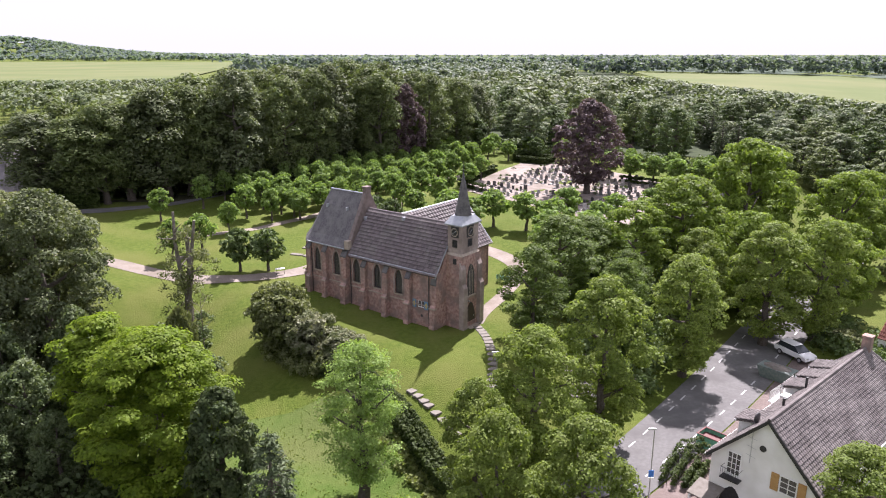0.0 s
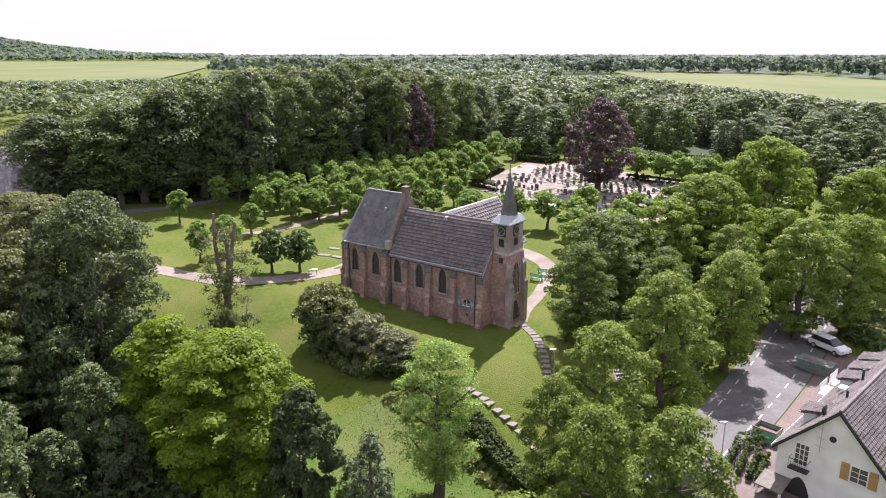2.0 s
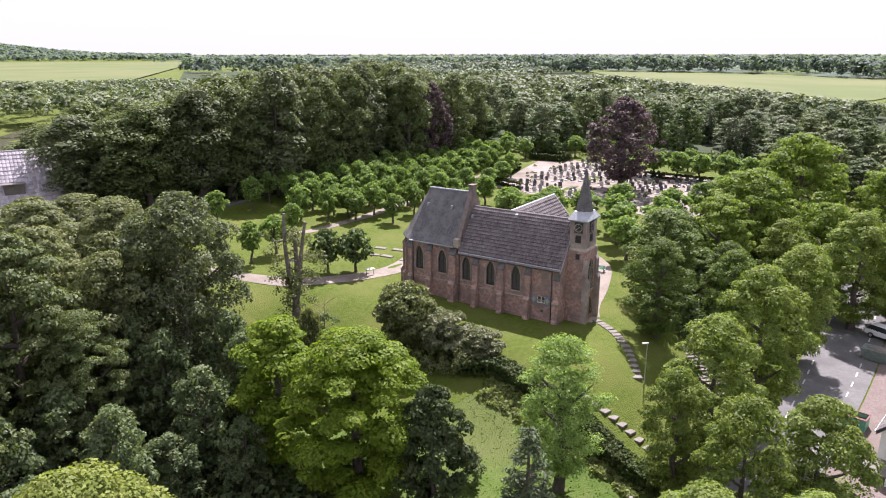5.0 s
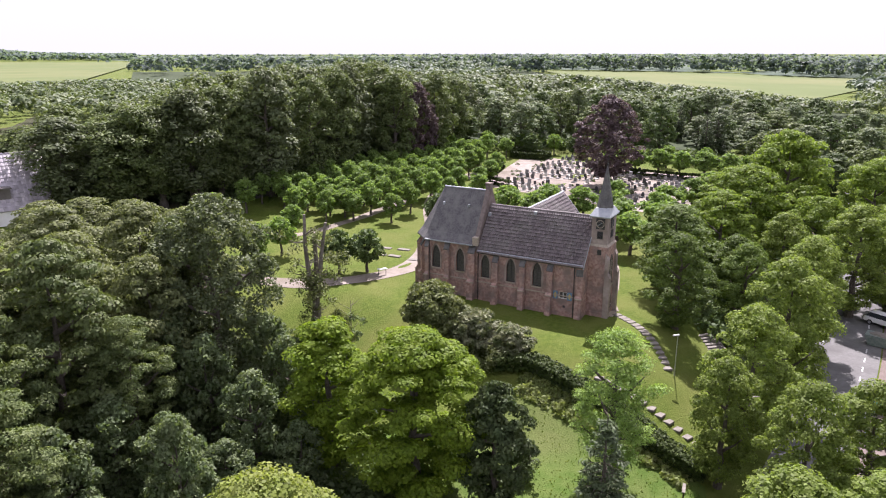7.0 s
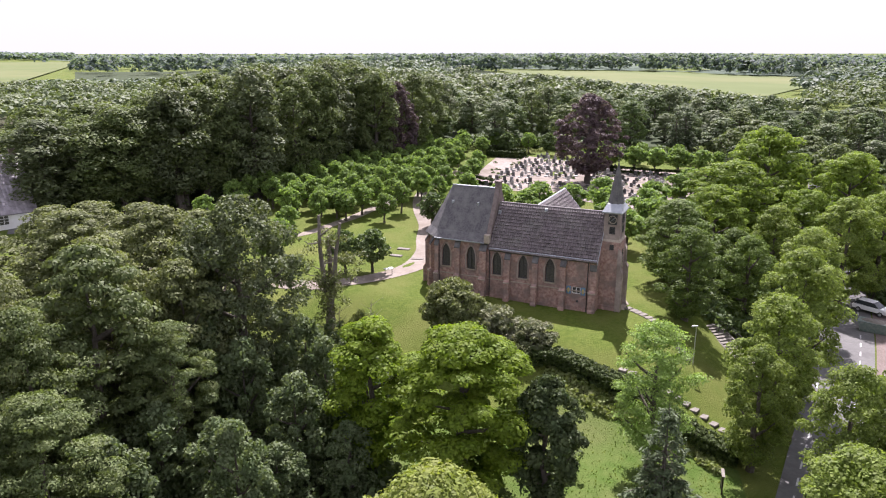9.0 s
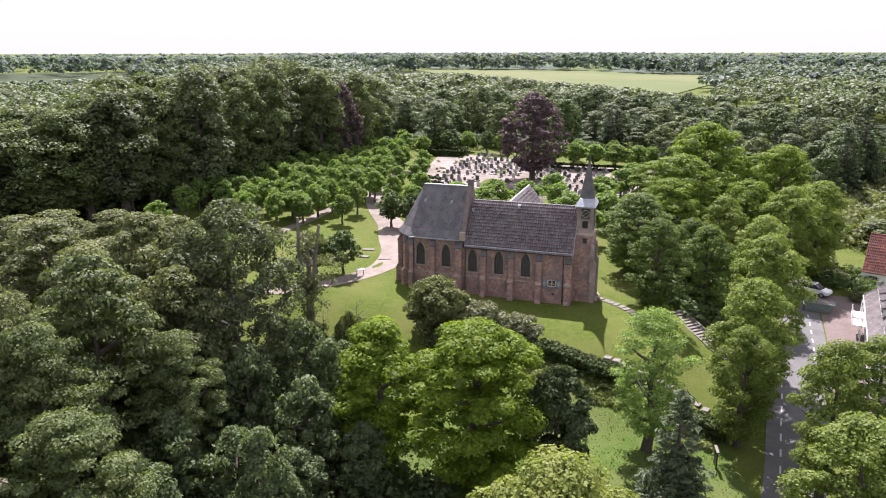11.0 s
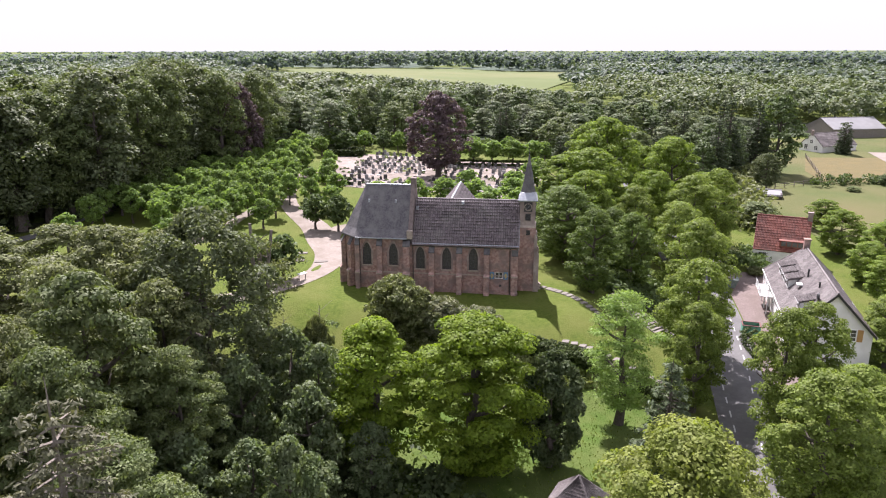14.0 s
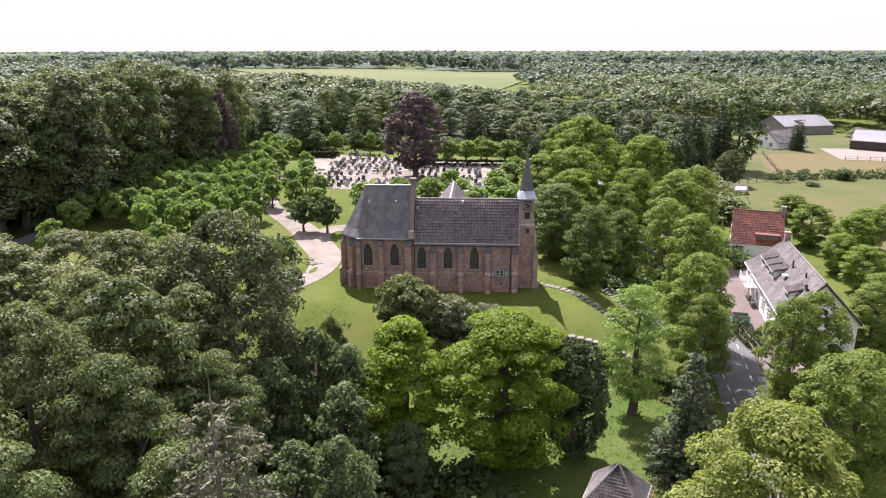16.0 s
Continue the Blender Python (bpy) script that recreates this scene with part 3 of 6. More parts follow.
for i, (x, y, t, r) in enumerate([(24.8, 66.6, 8.6, 4.3), (36.4, 74.2, 10.1, 4.9), (42.5, 75.0, 10.3, 4.5), (30.5, 80.0, 8.0, 4.0)]):
    plant("lime_tree", "lime", x, y, t, r, "dense green lime tree beside the church lawn", "tree", "trees beside the church", i + 5)
for i, (x, y, t, r) in enumerate([(9.0, 66.0, 9.9, 3.7), (13.2, 75.6, 10.8, 5.0), (18.6, 69.0, 7.6, 3.6), (17.5, 83.0, 9.0, 4.2), (20.5, 74.5, 7.0, 3.4)]):
    plant("hornbeam_tree", "hornbeam", x, y, t, r, "dense deep green hornbeam beside the church lawn", "tree", "trees beside the church", i)
for i, (x, y, t, r) in enumerate([(23.8, 84.0, 10.6, 5.0), (32.2, 92.0, 12.6, 6.4), (45.0, 102.1, 16.2, 7.4), (38.0, 84.0, 9.6, 5.2), (55.8, 95.5, 12.4, 6.0), (62.9, 102.5, 11.6, 5.2), (49.0, 82.5, 8.4, 4.8), (52, 113, 14.0, 6.6), (36, 104, 9.5, 5.2), (70, 116, 7.5, 4.5)]):
    plant("maple_tree", "maple", x, y, t, r, "large yellow-green broadleaf tree behind the church", "tree", "trees behind the church", i)
for i, (x, y, t, r) in enumerate([(101, 118, 17.2, 5.2), (112, 118, 15.5, 5.4), (88, 111, 13.4, 4.6), (106, 124, 16.0, 5.0)]):
    plant("spruce_tree", "spruce", x, y, t, r, "tall dark spruce beside the farm", "tree", "conifers beside the farm", i)
for i, (x, y, t, r) in enumerate([(118, 116, 16.6, 6.4), (79, 107.5, 8.5, 4.4), (94, 117, 11.0, 5.0)]):
    plant("oak_tree", "mid", x, y, t, r, "dark green broad tree beside the farm", "tree", "", 2)
plant("maple_tree", "bright", -21.0, 46.4, 9.0, 6.1, "bright green spreading maple tree on the slope", "tree", "", 0)
plant("maple_tree", "bright", -27.3, 51.2, 8.4, 4.2, "bright green young maple beside a larger one", "tree", "", 1)
plant("holly_tree", "dark", -15.6, 43.8, 5.8, 3.1, "dark green small tree beside a bright maple", "tree")
plant("elm_tree", "elm", -37.4, 62.2, 15.8, 7.0, "tall grey-green elm tree with fine foliage", "tree")
plant("sycamore_tree", "layered", -46.8, 52.0, 15.6, 5.4, "tall green tree with layered boughs", "tree")
for i, (x, y, t, r) in enumerate([(-44, 66, 14.9, 5.0), (-51.5, 67.5, 14.6, 5.6), (-58, 58, 14.5, 5.6), (-62, 76, 11.0, 5.0), (-67, 66, 14, 6), (-39.5, 67.5, 13.6, 4.6), (-55, 74, 13.8, 5), (-47.5, 59, 14.2, 4.6), (-41.5, 57.5, 12.4, 4.4), (-47, 74, 13.6, 5.0), (-41.5, 74.5, 12.6, 4.6), (-53, 79, 13.0, 5.2)]):
    plant("broadleaf_tree", "olive", x, y, t, r, "tall olive-green tree in a dense group", "tree", "dense trees on the slope", i)
for i, (x, y, t, r) in enumerate([(-52.5, 48.5, 15.8, 5.0), (-56, 40, 14.5, 5.2), (-62, 48, 15, 5.5), (-47, 40, 10, 4.5), (-66, 36, 14, 6), (-49, 45.5, 13.4, 4.6), (-59, 33, 13.5, 5), (-41.8, 51.5, 9.5, 3.8), (-62, 24, 14, 5.5), (-72, 45, 14, 6)]):
    plant("broadleaf_tree", "near_broad", x, y, t, r, "tall dark green tree in a dense group", "tree", "dense trees on the slope", i)
for i, (x, y, t, r) in enumerate([(-32.2, 57.0, 6.6, 3.0), (-36.8, 54.2, 6.2, 3.0), (-33.0, 50.6, 4.6, 3.0), (-37.0, 43.2, 5.2, 2.6), (-42.5, 48.0, 4.5, 3.2), (-34.5, 46.4, 1.4, 2.4), (-40.5, 56.5, 7.5, 3.2), (-29.5, 47.5, 1.8, 2.2), (-38.5, 47.0, 3.4, 2.8), (-44.5, 43.0, 5.0, 3.2), (-40.5, 38.0, 3.0, 3.0), (-30.5, 54.5, 5.6, 2.8), (-28.5, 58.5, 3.6, 2.4), (-46, 34.5, 6.0, 3.4), (-52, 33, 8.5, 3.6), (-35, 39.5, 0.6, 2.6), (-54, 27, 9, 3.8)]):
    plant("small_tree", "small", x, y, t, r, "small grey-green tree in undergrowth", "tree", "undergrowth trees on the slope", i)
plant("bush", "bush", -16.6, 67.6, 5.2, 4.0, "large rounded green bush on the lawn", "bush")
plant("hawthorn_bush", "hawthorn", -13.0, 64.9, 3.0, 3.1, "hawthorn bush with white blossom on the lawn", "bush")
plant("hawthorn_bush", "hawthorn", -9.6, 62.8, 1.9, 2.5, "low hawthorn bush at the end of the hedge", "bush", seed=1)
plant("bush", "bush", -26.5, 66.0, 3.2, 1.7, "thin olive-green shrub on the lawn", "bush", seed=1)
plant("larch_tree", "larch", -6.0, 45.8, 8.5, 3.9, "airy pale green larch tree in the meadow", "tree")
plant("spruce_tree", "spruce", -10.3, 36.8, 6.8, 3.3, "dark green pointed spruce tree", "tree")
plant("fir_tree", "fir", -48.8, 26.9, 19.3, 5.0, "thinning fir tree with bare grey upper branches", "tree")
plant("lime_tree", "lime", 27.6, 40.2, 3.4, 3.4, "green lime tree in front of the white house", "tree", "lime trees along the road", 4)
plant("lime_tree", "lime", 33.0, 42.0, 3.0, 3.4, "green lime tree in front of the white house", "tree", "lime trees along the road", 5)
plant("copper_beech", "beech", 28.0, 135.0, 19.2, 8.0, "large dark purple copper beech among the graves", "tree")
plant("copper_beech", "beech", -8.2, 155.5, 21.0, 5.4, "dark purple copper beech at the edge of the wood", "tree", seed=1)
LINDENS = [(-44.9, 109), (-41.1, 117.9), (-32.9, 105), (-28, 112), (-32.5, 113.2), (-25, 115), (-13.9, 117), (-7, 118.7), (-4.7, 114.9), (-33.9, 95.1), (-36.5, 91.0), (-17.5, 112), (-1, 122), (-9, 124), (-3, 139), (4, 157), (11, 171), (1, 132), (8, 147), (-4, 127), (16, 172), (7, 164), (-1, 149), (5, 140), (13, 180), (2, 170), (22, 180), (30, 177), (37, 171), (44, 164), (51, 156), (57, 149), (63, 142)]
for k, (ox, oy, n) in enumerate(((0, 0, 15), (3.9, -2.4, 15), (7.8, -4.8, 14), (11.6, -7.4, 12), (15.4, -10.0, 7))):
    for i in range(n):
        q = i / 14
        LINDENS.append((-39.0 + 41.0 * q + ox, 123.5 + 40.0 * q + 6 * q * q + oy + 0.6 * math.sin(i * 2.7 + k)))
for i, (x, y) in enumerate(LINDENS):
    if abs(x + 44.5) < 3 and abs(y - 121) < 4:
        continue
    plant("linden_tree", "linden", x, y, ground_z(x, y) + 5.2 + 0.5 * math.sin(i * 2.1), 2.15 + 0.25 * math.sin(i * 1.7), "young round-headed green linden on a lawn", "tree", "young lindens in rows", i)
for x, y in ((-26.2, 86.6), (-22.6, 87.0), (-10.5, 107.6), (-8.0, 104.6), (23, 174), (34, 173.5)):
    plant("round_tree", "linden_dark", x, y, ground_z(x, y) + 5.6, 2.5, "small dark green round-headed tree on a short trunk", "tree", "dark round trees")
for i, (x, y) in enumerate(((40, 148), (44, 145.5), (48, 143), (52, 140.5), (56, 138), (36, 151), (4, 104), (8, 109), (13, 107), (20, 111), (27, 106), (34, 111), (40, 116), (1, 109), (17, 103), (23, 101), (15, 97), (21, 95), (14, 90), (20, 88))):
    plant("pollard_tree", "linden", x, y, ground_z(x, y) + 5.9, 3.0, "clipped round-headed linden beside the cemetery", "tree", "lindens round the cemetery", i)
for x, y in ((58.5, 131), (62, 134)):
    plant("yew_tree", "column", x, y, ground_z(x, y) + 8, 1.6, "dark columnar yew at the edge of the cemetery", "tree")

# woods: belts of full trees near by, joined crowns far off
rng = np.random.default_rng(5)
BELT = [(-86, 112), (-64, 119), (-50, 124), (-40, 129), (-27, 144), (-14, 162), (-2, 186)]
def wood_top(x):
    """Height of the old wood's crowns: low at its western end, tallest in the middle."""
    return 14.5 + 9.0 * sstep((x + 88) / 56) - 3.4 * sstep((x + 18) / 24)


for k, depth in enumerate((0, 10, 22)):
    for i in range(22):
        s = i / 21 * (len(BELT) - 1)
        j = min(int(s), len(BELT) - 2)
        f = s - j
        x = BELT[j][0] * (1 - f) + BELT[j + 1][0] * f + rng.normal() * 1.5 - depth * 0.6
        y = BELT[j][1] * (1 - f) + BELT[j + 1][1] * f + rng.normal() * 1.5 + depth * 0.8
        if -94 < x < -68 and y < 125:
            continue
        plant("beech_tree", "wood" if k < 2 else "back_wood", x, y, wood_top(x) + rng.normal() * 1.3, 6.3 + rng.normal() * 0.7, "tall green tree in a dense old wood", "tree", "old wood", i + k)
for i, (x, y, t) in enumerate(((-13.5, 151, 23.5), (-3.0, 164, 23.0), (3.5, 178, 21.5), (9.0, 190, 19.5))):
    plant("beech_tree", "wood", x, y, t, 5.6, "tall green tree in a dense old wood", "tree", "old wood", i)
MID_WOOD = []
for i in range(400):
    x, y = rng.uniform(-6, 175), rng.uniform(100, 240)
    az = math.degrees(math.atan2(x, y))
    if az > 43 and math.hypot(x, y) < 250:
        continue
    if y < 178 + 0.05 * x - max(0, x - 44) * 1.25 or y < 112:
        continue
    if any((x - p) ** 2 + (y - q) ** 2 < 49 for p, q in MID_WOOD):
        continue
    MID_WOOD.append((x, y))
for i, (x, y) in enumerate(MID_WOOD):
    k = "pine" if i % 9 == 4 else "mid"
    plant("woodland_tree", k, x, y, ground_z(x, y) + 12.5 + rng.normal() * 1.4 - (0.0 if x < 60 else 1.8), 5.4 + rng.normal() * 0.5 - (2.0 if k == "pine" else 0), "green tree in the wood behind the cemetery" if k == "mid" else "dark pine in the wood behind the cemetery", "tree", "wood behind the cemetery", i)


def inside(x, y, poly):
    hit = False
    for (x0, y0), (x1, y1) in zip(poly, poly[1:] + poly[:1]):
        if (y0 > y) != (y1 > y) and x < (x1 - x0) * (y - y0) / (y1 - y0) + x0:
            hit = not hit
    return hit


def far_wood(name, spots, mat, label, leaf, per, nb, seed):
    """Joined crowns of a distant wood: leaf sprays over clustered round boughs, wide leaves with distance."""
    rg = np.random.default_rng(seed)
    cs, rs = [], []
    for x, y, r, z in spots:
        for _ in range(nb):
            d = rg.normal(size=3)
            d /= np.linalg.norm(d)
            cs.append((x + d[0] * r * 0.62, y + d[1] * r * 0.62, z - r * 0.7 + abs(d[2]) * r * 0.45))
            rs.append(r * 0.45)
    quads = leaf_cloud(rg, cs, rs, per, leaf, up=0.7, squash=0.8, shell=0.75, aspect=0.8, jitter=0.3)
    return tagged(new(name, cloud_mesh(name, quads, mat)), label, "wood", kind="stuff")


def thicket(name, poly, count, zlo, zhi, mat, label, leaf=0.2, per=60, seed=3, rlo=0.6, rhi=1.3):
    """Low bushes and brambles that cover a stretch of the plan."""
    rg = np.random.default_rng(seed)
    xs, ys = [p[0] for p in poly], [p[1] for p in poly]
    cs, rs = [], []
    while len(cs) < count:
        x, y = rg.uniform(min(xs), max(xs)), rg.uniform(min(ys), max(ys))
        if inside(x, y, poly):
            r = rg.uniform(rlo, rhi)
            cs.append((x, y, ground_z(x, y) + rg.uniform(zlo, zhi)))
            rs.append(r)
    return tagged(new(name, cloud_mesh(name, leaf_cloud(rg, cs, rs, per, leaf, squash=0.8, jitter=0.8), mat)), label, "undergrowth", kind="stuff")


FIELD1 = [(150, 330), (250, 375), (510, 605), (225, 850)]
FIELD2 = [(-700, 520), (-200, 480), (-430, 1650), (-1300, 1700)]
near_spots, spots = [], []
for _ in range(16000):
    az, d = radians(rng.uniform(-50, 78)), rng.uniform(190, 1000)
    if rng.random() > (d / 1000) ** 0.35:
        continue
    x, y = math.sin(az) * d, math.cos(az) * d
    if inside(x, y, FIELD1) or inside(x, y, FIELD2) or (y < 240 and -6 < x < 175 and math.degrees(az) < 44) or (-130 < x < 10 and y < 215):
        continue
    if math.degrees(az) > 42 and d < 268 and y > 20:
        continue
    deg = math.degrees(az)
    r = rng.uniform(3.4, 6.2) + d * 0.003
    z = ground_z(x, y) + rng.uniform(8.5, 13.5) + 2.0 * math.sin(x * 0.021) * math.cos(y * 0.017)
    if deg < -7 and (d > 400 and rng.random() < 0.8):
        continue
    if deg < -7:
        z = min(z, 28 - 0.034 * d if d > 330 else 15.0)
    if 10 < deg < 36 and y < 1000:
        z = min(z, 28.5 - d * (0.034 + 0.03 * min(1.0, max(0.0, (deg - 15) / 18))))
    z = min(z, 27 - 0.011 * d)
    if z < ground_z(x, y) + 4:
        continue
    (near_spots if d < 420 else spots).append((x, y, r, z))
for _ in range(260):
    az, d = radians(rng.uniform(42, 68)), rng.uniform(285, 370)
    x, y = math.sin(az) * d, math.cos(az) * d
    near_spots.insert(0, (x, y, rng.uniform(5, 7.5), ground_z(x, y) + rng.uniform(8, 12)))
far_wood("far_wood", near_spots[:1650], L_FAR, "mixed green woodland beyond the cemetery", 0.68, 14, 8, 8)
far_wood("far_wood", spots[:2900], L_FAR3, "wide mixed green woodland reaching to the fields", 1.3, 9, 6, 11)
spots = []
for _ in range(5200):
    ang, d = radians(rng.uniform(-46, 80)), rng.uniform(760, 1500)
    deg = math.degrees(ang)
    x, y = math.sin(ang) * d, math.cos(ang) * d
    if inside(x, y, FIELD2) or inside(x, y, FIELD1) or deg < -16 or (deg < 6 and rng.random() < 0.6) or rng.random() < (d - 800) / 700:
        continue
    z = min(rng.uniform(15, 20), 27.5 - 0.0072 * d - (4 if deg < 6 else 0))
    r = rng.uniform(6, 9)
    spots.append((x, y, r, ground_z(x, y) + z))
    spots.append((x, y - 4, r, ground_z(x, y) + z - 7))
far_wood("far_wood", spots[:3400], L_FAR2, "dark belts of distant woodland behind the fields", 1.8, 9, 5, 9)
spots = []
for _ in range(3000):
    deg, d = rng.uniform(-48, 80), rng.uniform(1700, 4400)
    if rng.random() < 0.5:
        deg, d = rng.uniform(-48, -15), rng.uniform(2080, 2800)
    x, y = math.sin(radians(deg)) * d, math.cos(radians(deg)) * d
    hill = deg < -15 and d < 2800
    if inside(x, y, FIELD2) or (d < 3000 and not hill and rng.random() < 0.5):
        continue
    spots.append((x, y, rng.uniform(11, 16), ground_z(x, y) + (rng.uniform(14, 18) if hill else rng.uniform(5, 10))))
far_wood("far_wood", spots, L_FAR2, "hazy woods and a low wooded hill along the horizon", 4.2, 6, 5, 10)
thicket("undergrowth", [(-68, 20), (-30, 18), (-23, 34), (-24, 46), (-28, 60), (-31, 68), (-42, 76), (-62, 78)], 1500, -0.1, 1.0, L_DARK, "dark undergrowth and brambles under the trees", 0.26, 30, 3, 0.7, 1.5)
thicket("undergrowth", [(13, 66), (19, 60), (22, 66), (32, 82), (60, 100), (66, 112), (46, 116), (28, 104), (18, 88), (14, 78)], 900, -0.1, 1.6, L_DARK2, "dark undergrowth between the trees behind the church", 0.25, 50, 4, 0.8, 1.7)
# Understory shrubs whose dark leaves also stand for deep shade under the canopy.
thicket("undergrowth", [(-100, 112), (-64, 118), (-50, 123), (-40, 127), (-27, 141), (-14, 159), (-2, 182), (-10, 190), (-34, 158), (-52, 140), (-100, 132)], 700, 0.0, 2.6, L_DARK, "shrubs along the edge of the old wood, dark as canopy shade", 0.35, 40, 5, 1.0, 2.2)
thicket("tall_grass", [(-9, 60), (-4, 53.4), (1, 45.6), (-0.5, 44.5), (-5.5, 51.5), (-10.5, 57.8)], 300, -0.15, 0.25, L_STRAW, "tall pale seeding grass along the hedge", 0.16, 40, 6, 0.3, 0.55)

def tufts(name, poly, count, h, mat, label, seed):
    """Blades of grass in leaning clumps over a stretch of the plan."""
    rg = np.random.default_rng(seed)
    xs, ys = [p[0] for p in poly], [p[1] for p in poly]
    quads = []
    while len(quads) < count:
        x, y = rg.uniform(min(xs), max(xs)), rg.uniform(min(ys), max(ys))
        if not inside(x, y, poly):
            continue
        a, b = to_church(x, y)
        if -23.5 < a < 3.2 and -1.2 < b < 16.5:
            continue
        z, a = ground_z(x, y) + 0.02, rg.uniform(0, math.tau)
        hh, w, lean = h * rg.uniform(0.5, 1.3), h * rg.uniform(0.2, 0.45), rg.normal() * h * 0.5
        dx, dy = math.cos(a) * w, math.sin(a) * w
        quads.append(((x - dx, y - dy, z), (x + dx, y + dy, z), (x + dx * 1.3 - dy / w * lean, y + dy * 1.3 + dx / w * lean, z + hh), (x - dx * 1.3 - dy / w * lean, y - dy * 1.3 + dx / w * lean, z + hh)))
    return tagged(new(name, cloud_mesh(name, np.array(quads), mat)), label, "grass", kind="stuff")


tufts("meadow_grass", [(-31, 60), (-26, 57), (-14, 57.5), (-8.6, 59.2), (-3.8, 52.8), (1.2, 44.4), (-3, 35), (-9, 30), (-20, 36), (-26, 42)], 4500, 0.12, L_MEADOW, "uncut seeding meadow grass in uneven clumps", 21)

thicket("shrubs", [(62, 80), (70, 82), (92, 104), (128, 128), (156, 142), (150, 152), (116, 140), (84, 116), (62, 96)], 420, 0.0, 2.6, L_OLIVE, "mixed green shrubs along the edge of the pasture", 0.4, 36, 14, 1.2, 2.6)
thicket("shrubs", [(108, 98), (118, 96), (140, 84), (142, 88), (120, 102), (110, 104)], 60, 0.0, 1.2, L_DARK2, "dark green bushes along the paddock fence", 0.3, 40, 15, 0.8, 1.8)
thicket("shrubs", [(43, 64), (47, 66), (51, 77), (46, 82), (42, 76)], 100, 0.0, 1.2, L_DARK2, "green garden shrubs beside the forecourt", 0.22, 44, 16, 0.6, 1.3)
thicket("shrubs", [(14, 178), (30, 183), (46, 170), (60, 154), (66, 142), (72, 148), (62, 166), (34, 192), (14, 188)], 190, 0.0, 2.4, L_DARK2, "dark shrubs between the cemetery and the wood", 0.35, 40, 19, 0.9, 1.9)
thicket("lawn_edge_shrubs", [(-31, 74), (-26, 72), (-22, 64), (-24, 57), (-29, 60), (-34, 70)], 150, 0.0, 0.9, L_SAGE, "loose grey-green scrub at the edge of the lawn", 0.16, 50, 17, 0.5, 1.1)
thicket("scrub", [(-19, 65.5), (-14, 61.8), (-10, 60.2), (-8, 61.2), (-10, 64), (-15, 68.5), (-18.5, 69)], 130, 0.0, 1.7, L_OLIVE, "loose olive-green scrub and young shoots round the bushes", 0.12, 70, 18, 0.35, 0.9)
# ---- church ----
church = empty("church", pose(CX, CY, 0, 0, 0, -38.2), "old brick church with slate and tile roofs and small tower", "church")
NL, W = -12.6, 6.4           # nave length, width
NE, NR = 6.15, 10.75         # nave eaves and ridge
CE, CR, CL = 6.85, 12.4, -19.15   # choir eaves, ridge, end of the straight part
MIDW = W / 2
NAVE_WIN = (-11.4, -8.25, -5.1)
CHOIR_WIN = (-17.85, -14.65)


def wall_with_openings(bm, outline, holes, thick, sense=1):
    """A wall in the plane y=0 of its own, with pointed openings cut through, thick towards +y."""
    from_face = []
    for ring in (outline, *holes):
        vs = [bm.verts.new(p) for p in ring]
        from_face.append([bm.edges.new((vs[i], vs[(i + 1) % len(vs)])) for i in range(len(vs))])
    edges = [e for ring in from_face for e in ring]
    filled = bmesh.ops.triangle_fill(bm, use_beauty=True, use_dissolve=False, edges=edges)
    faces = [f for f in filled["geom"] if isinstance(f, bmesh.types.BMFace)]
    ext = bmesh.ops.extrude_face_region(bm, geom=faces)
    bmesh.ops.translate(bm, vec=(0, thick * sense, 0), verts=[v for v in ext["geom"] if isinstance(v, bmesh.types.BMVert)])
    return bm


# nave and choir walls
holes = [arch(x, 0, 2.95, 5.65, 1.05) for x in NAVE_WIN] + [[(-2.55, 0, 2.0), (-1.55, 0, 2.0), (-1.55, 0, 2.8), (-2.55, 0, 2.8)]]
wall = part("wall", wall_with_openings(bmesh.new(), [(NL, 0, -0.6), (0.1, 0, -0.6), (0.1, 0, NE), (NL, 0, NE)], holes, 0.6), M_BRICK, church)
holes = [arch(x, 0, 3.25, 5.95, 1.05) for x in CHOIR_WIN]
part("wall", wall_with_openings(bmesh.new(), [(CL, 0, -0.6), (NL - 0.003, 0, -0.6), (NL - 0.003, 0, CE), (CL, 0, CE)], holes, 0.6), M_BRICK, church)
part("wall", boxes((CL, W - 0.6, -0.6, 0.1, W, NE - 0.02)), M_BRICK, church)
# gables: west front, the taller one between nave and choir
bm = bmesh.new()
prism(bm, [(-0.5, 0.6, -0.6), (-0.5, W - 0.6, -0.6), (-0.5, W - 0.6, NE), (-0.5, MIDW, NR - 0.15), (-0.5, 0.6, NE)], (0.6, 0, 0))
part("gable", bm, M_BRICK, church)
bm = bmesh.new()
prism(bm, [(NL - 0.25, 0.0, NE - 0.3), (NL - 0.25, W, NE - 0.3), (NL - 0.25, W, CE + 0.25), (NL - 0.25, MIDW + 0.3, CR + 0.25), (NL - 0.25, MIDW - 0.3, CR + 0.25), (NL - 0.25, 0.0, CE + 0.25)], (0.5, 0, 0))
part("gable", bm, M_GABLE, church, "weathered brick gable between nave and choir")
part("chimney", boxes((NL - 0.3, MIDW - 0.35, CR - 0.3, NL + 0.3, MIDW + 0.35, CR + 0.75, ), (NL - 0.36, MIDW - 0.42, CR + 0.75, NL + 0.36, MIDW + 0.42, CR + 0.9)), M_GABLE, church, "square brick chimney on the gable")
part("kneeler_stone", boxes((NL - 0.35, -0.35, CE - 0.25, NL + 0.3, 0.25, CE + 0.75), bevel=0.04), M_STONE, church, "pale stone block at the foot of the gable")
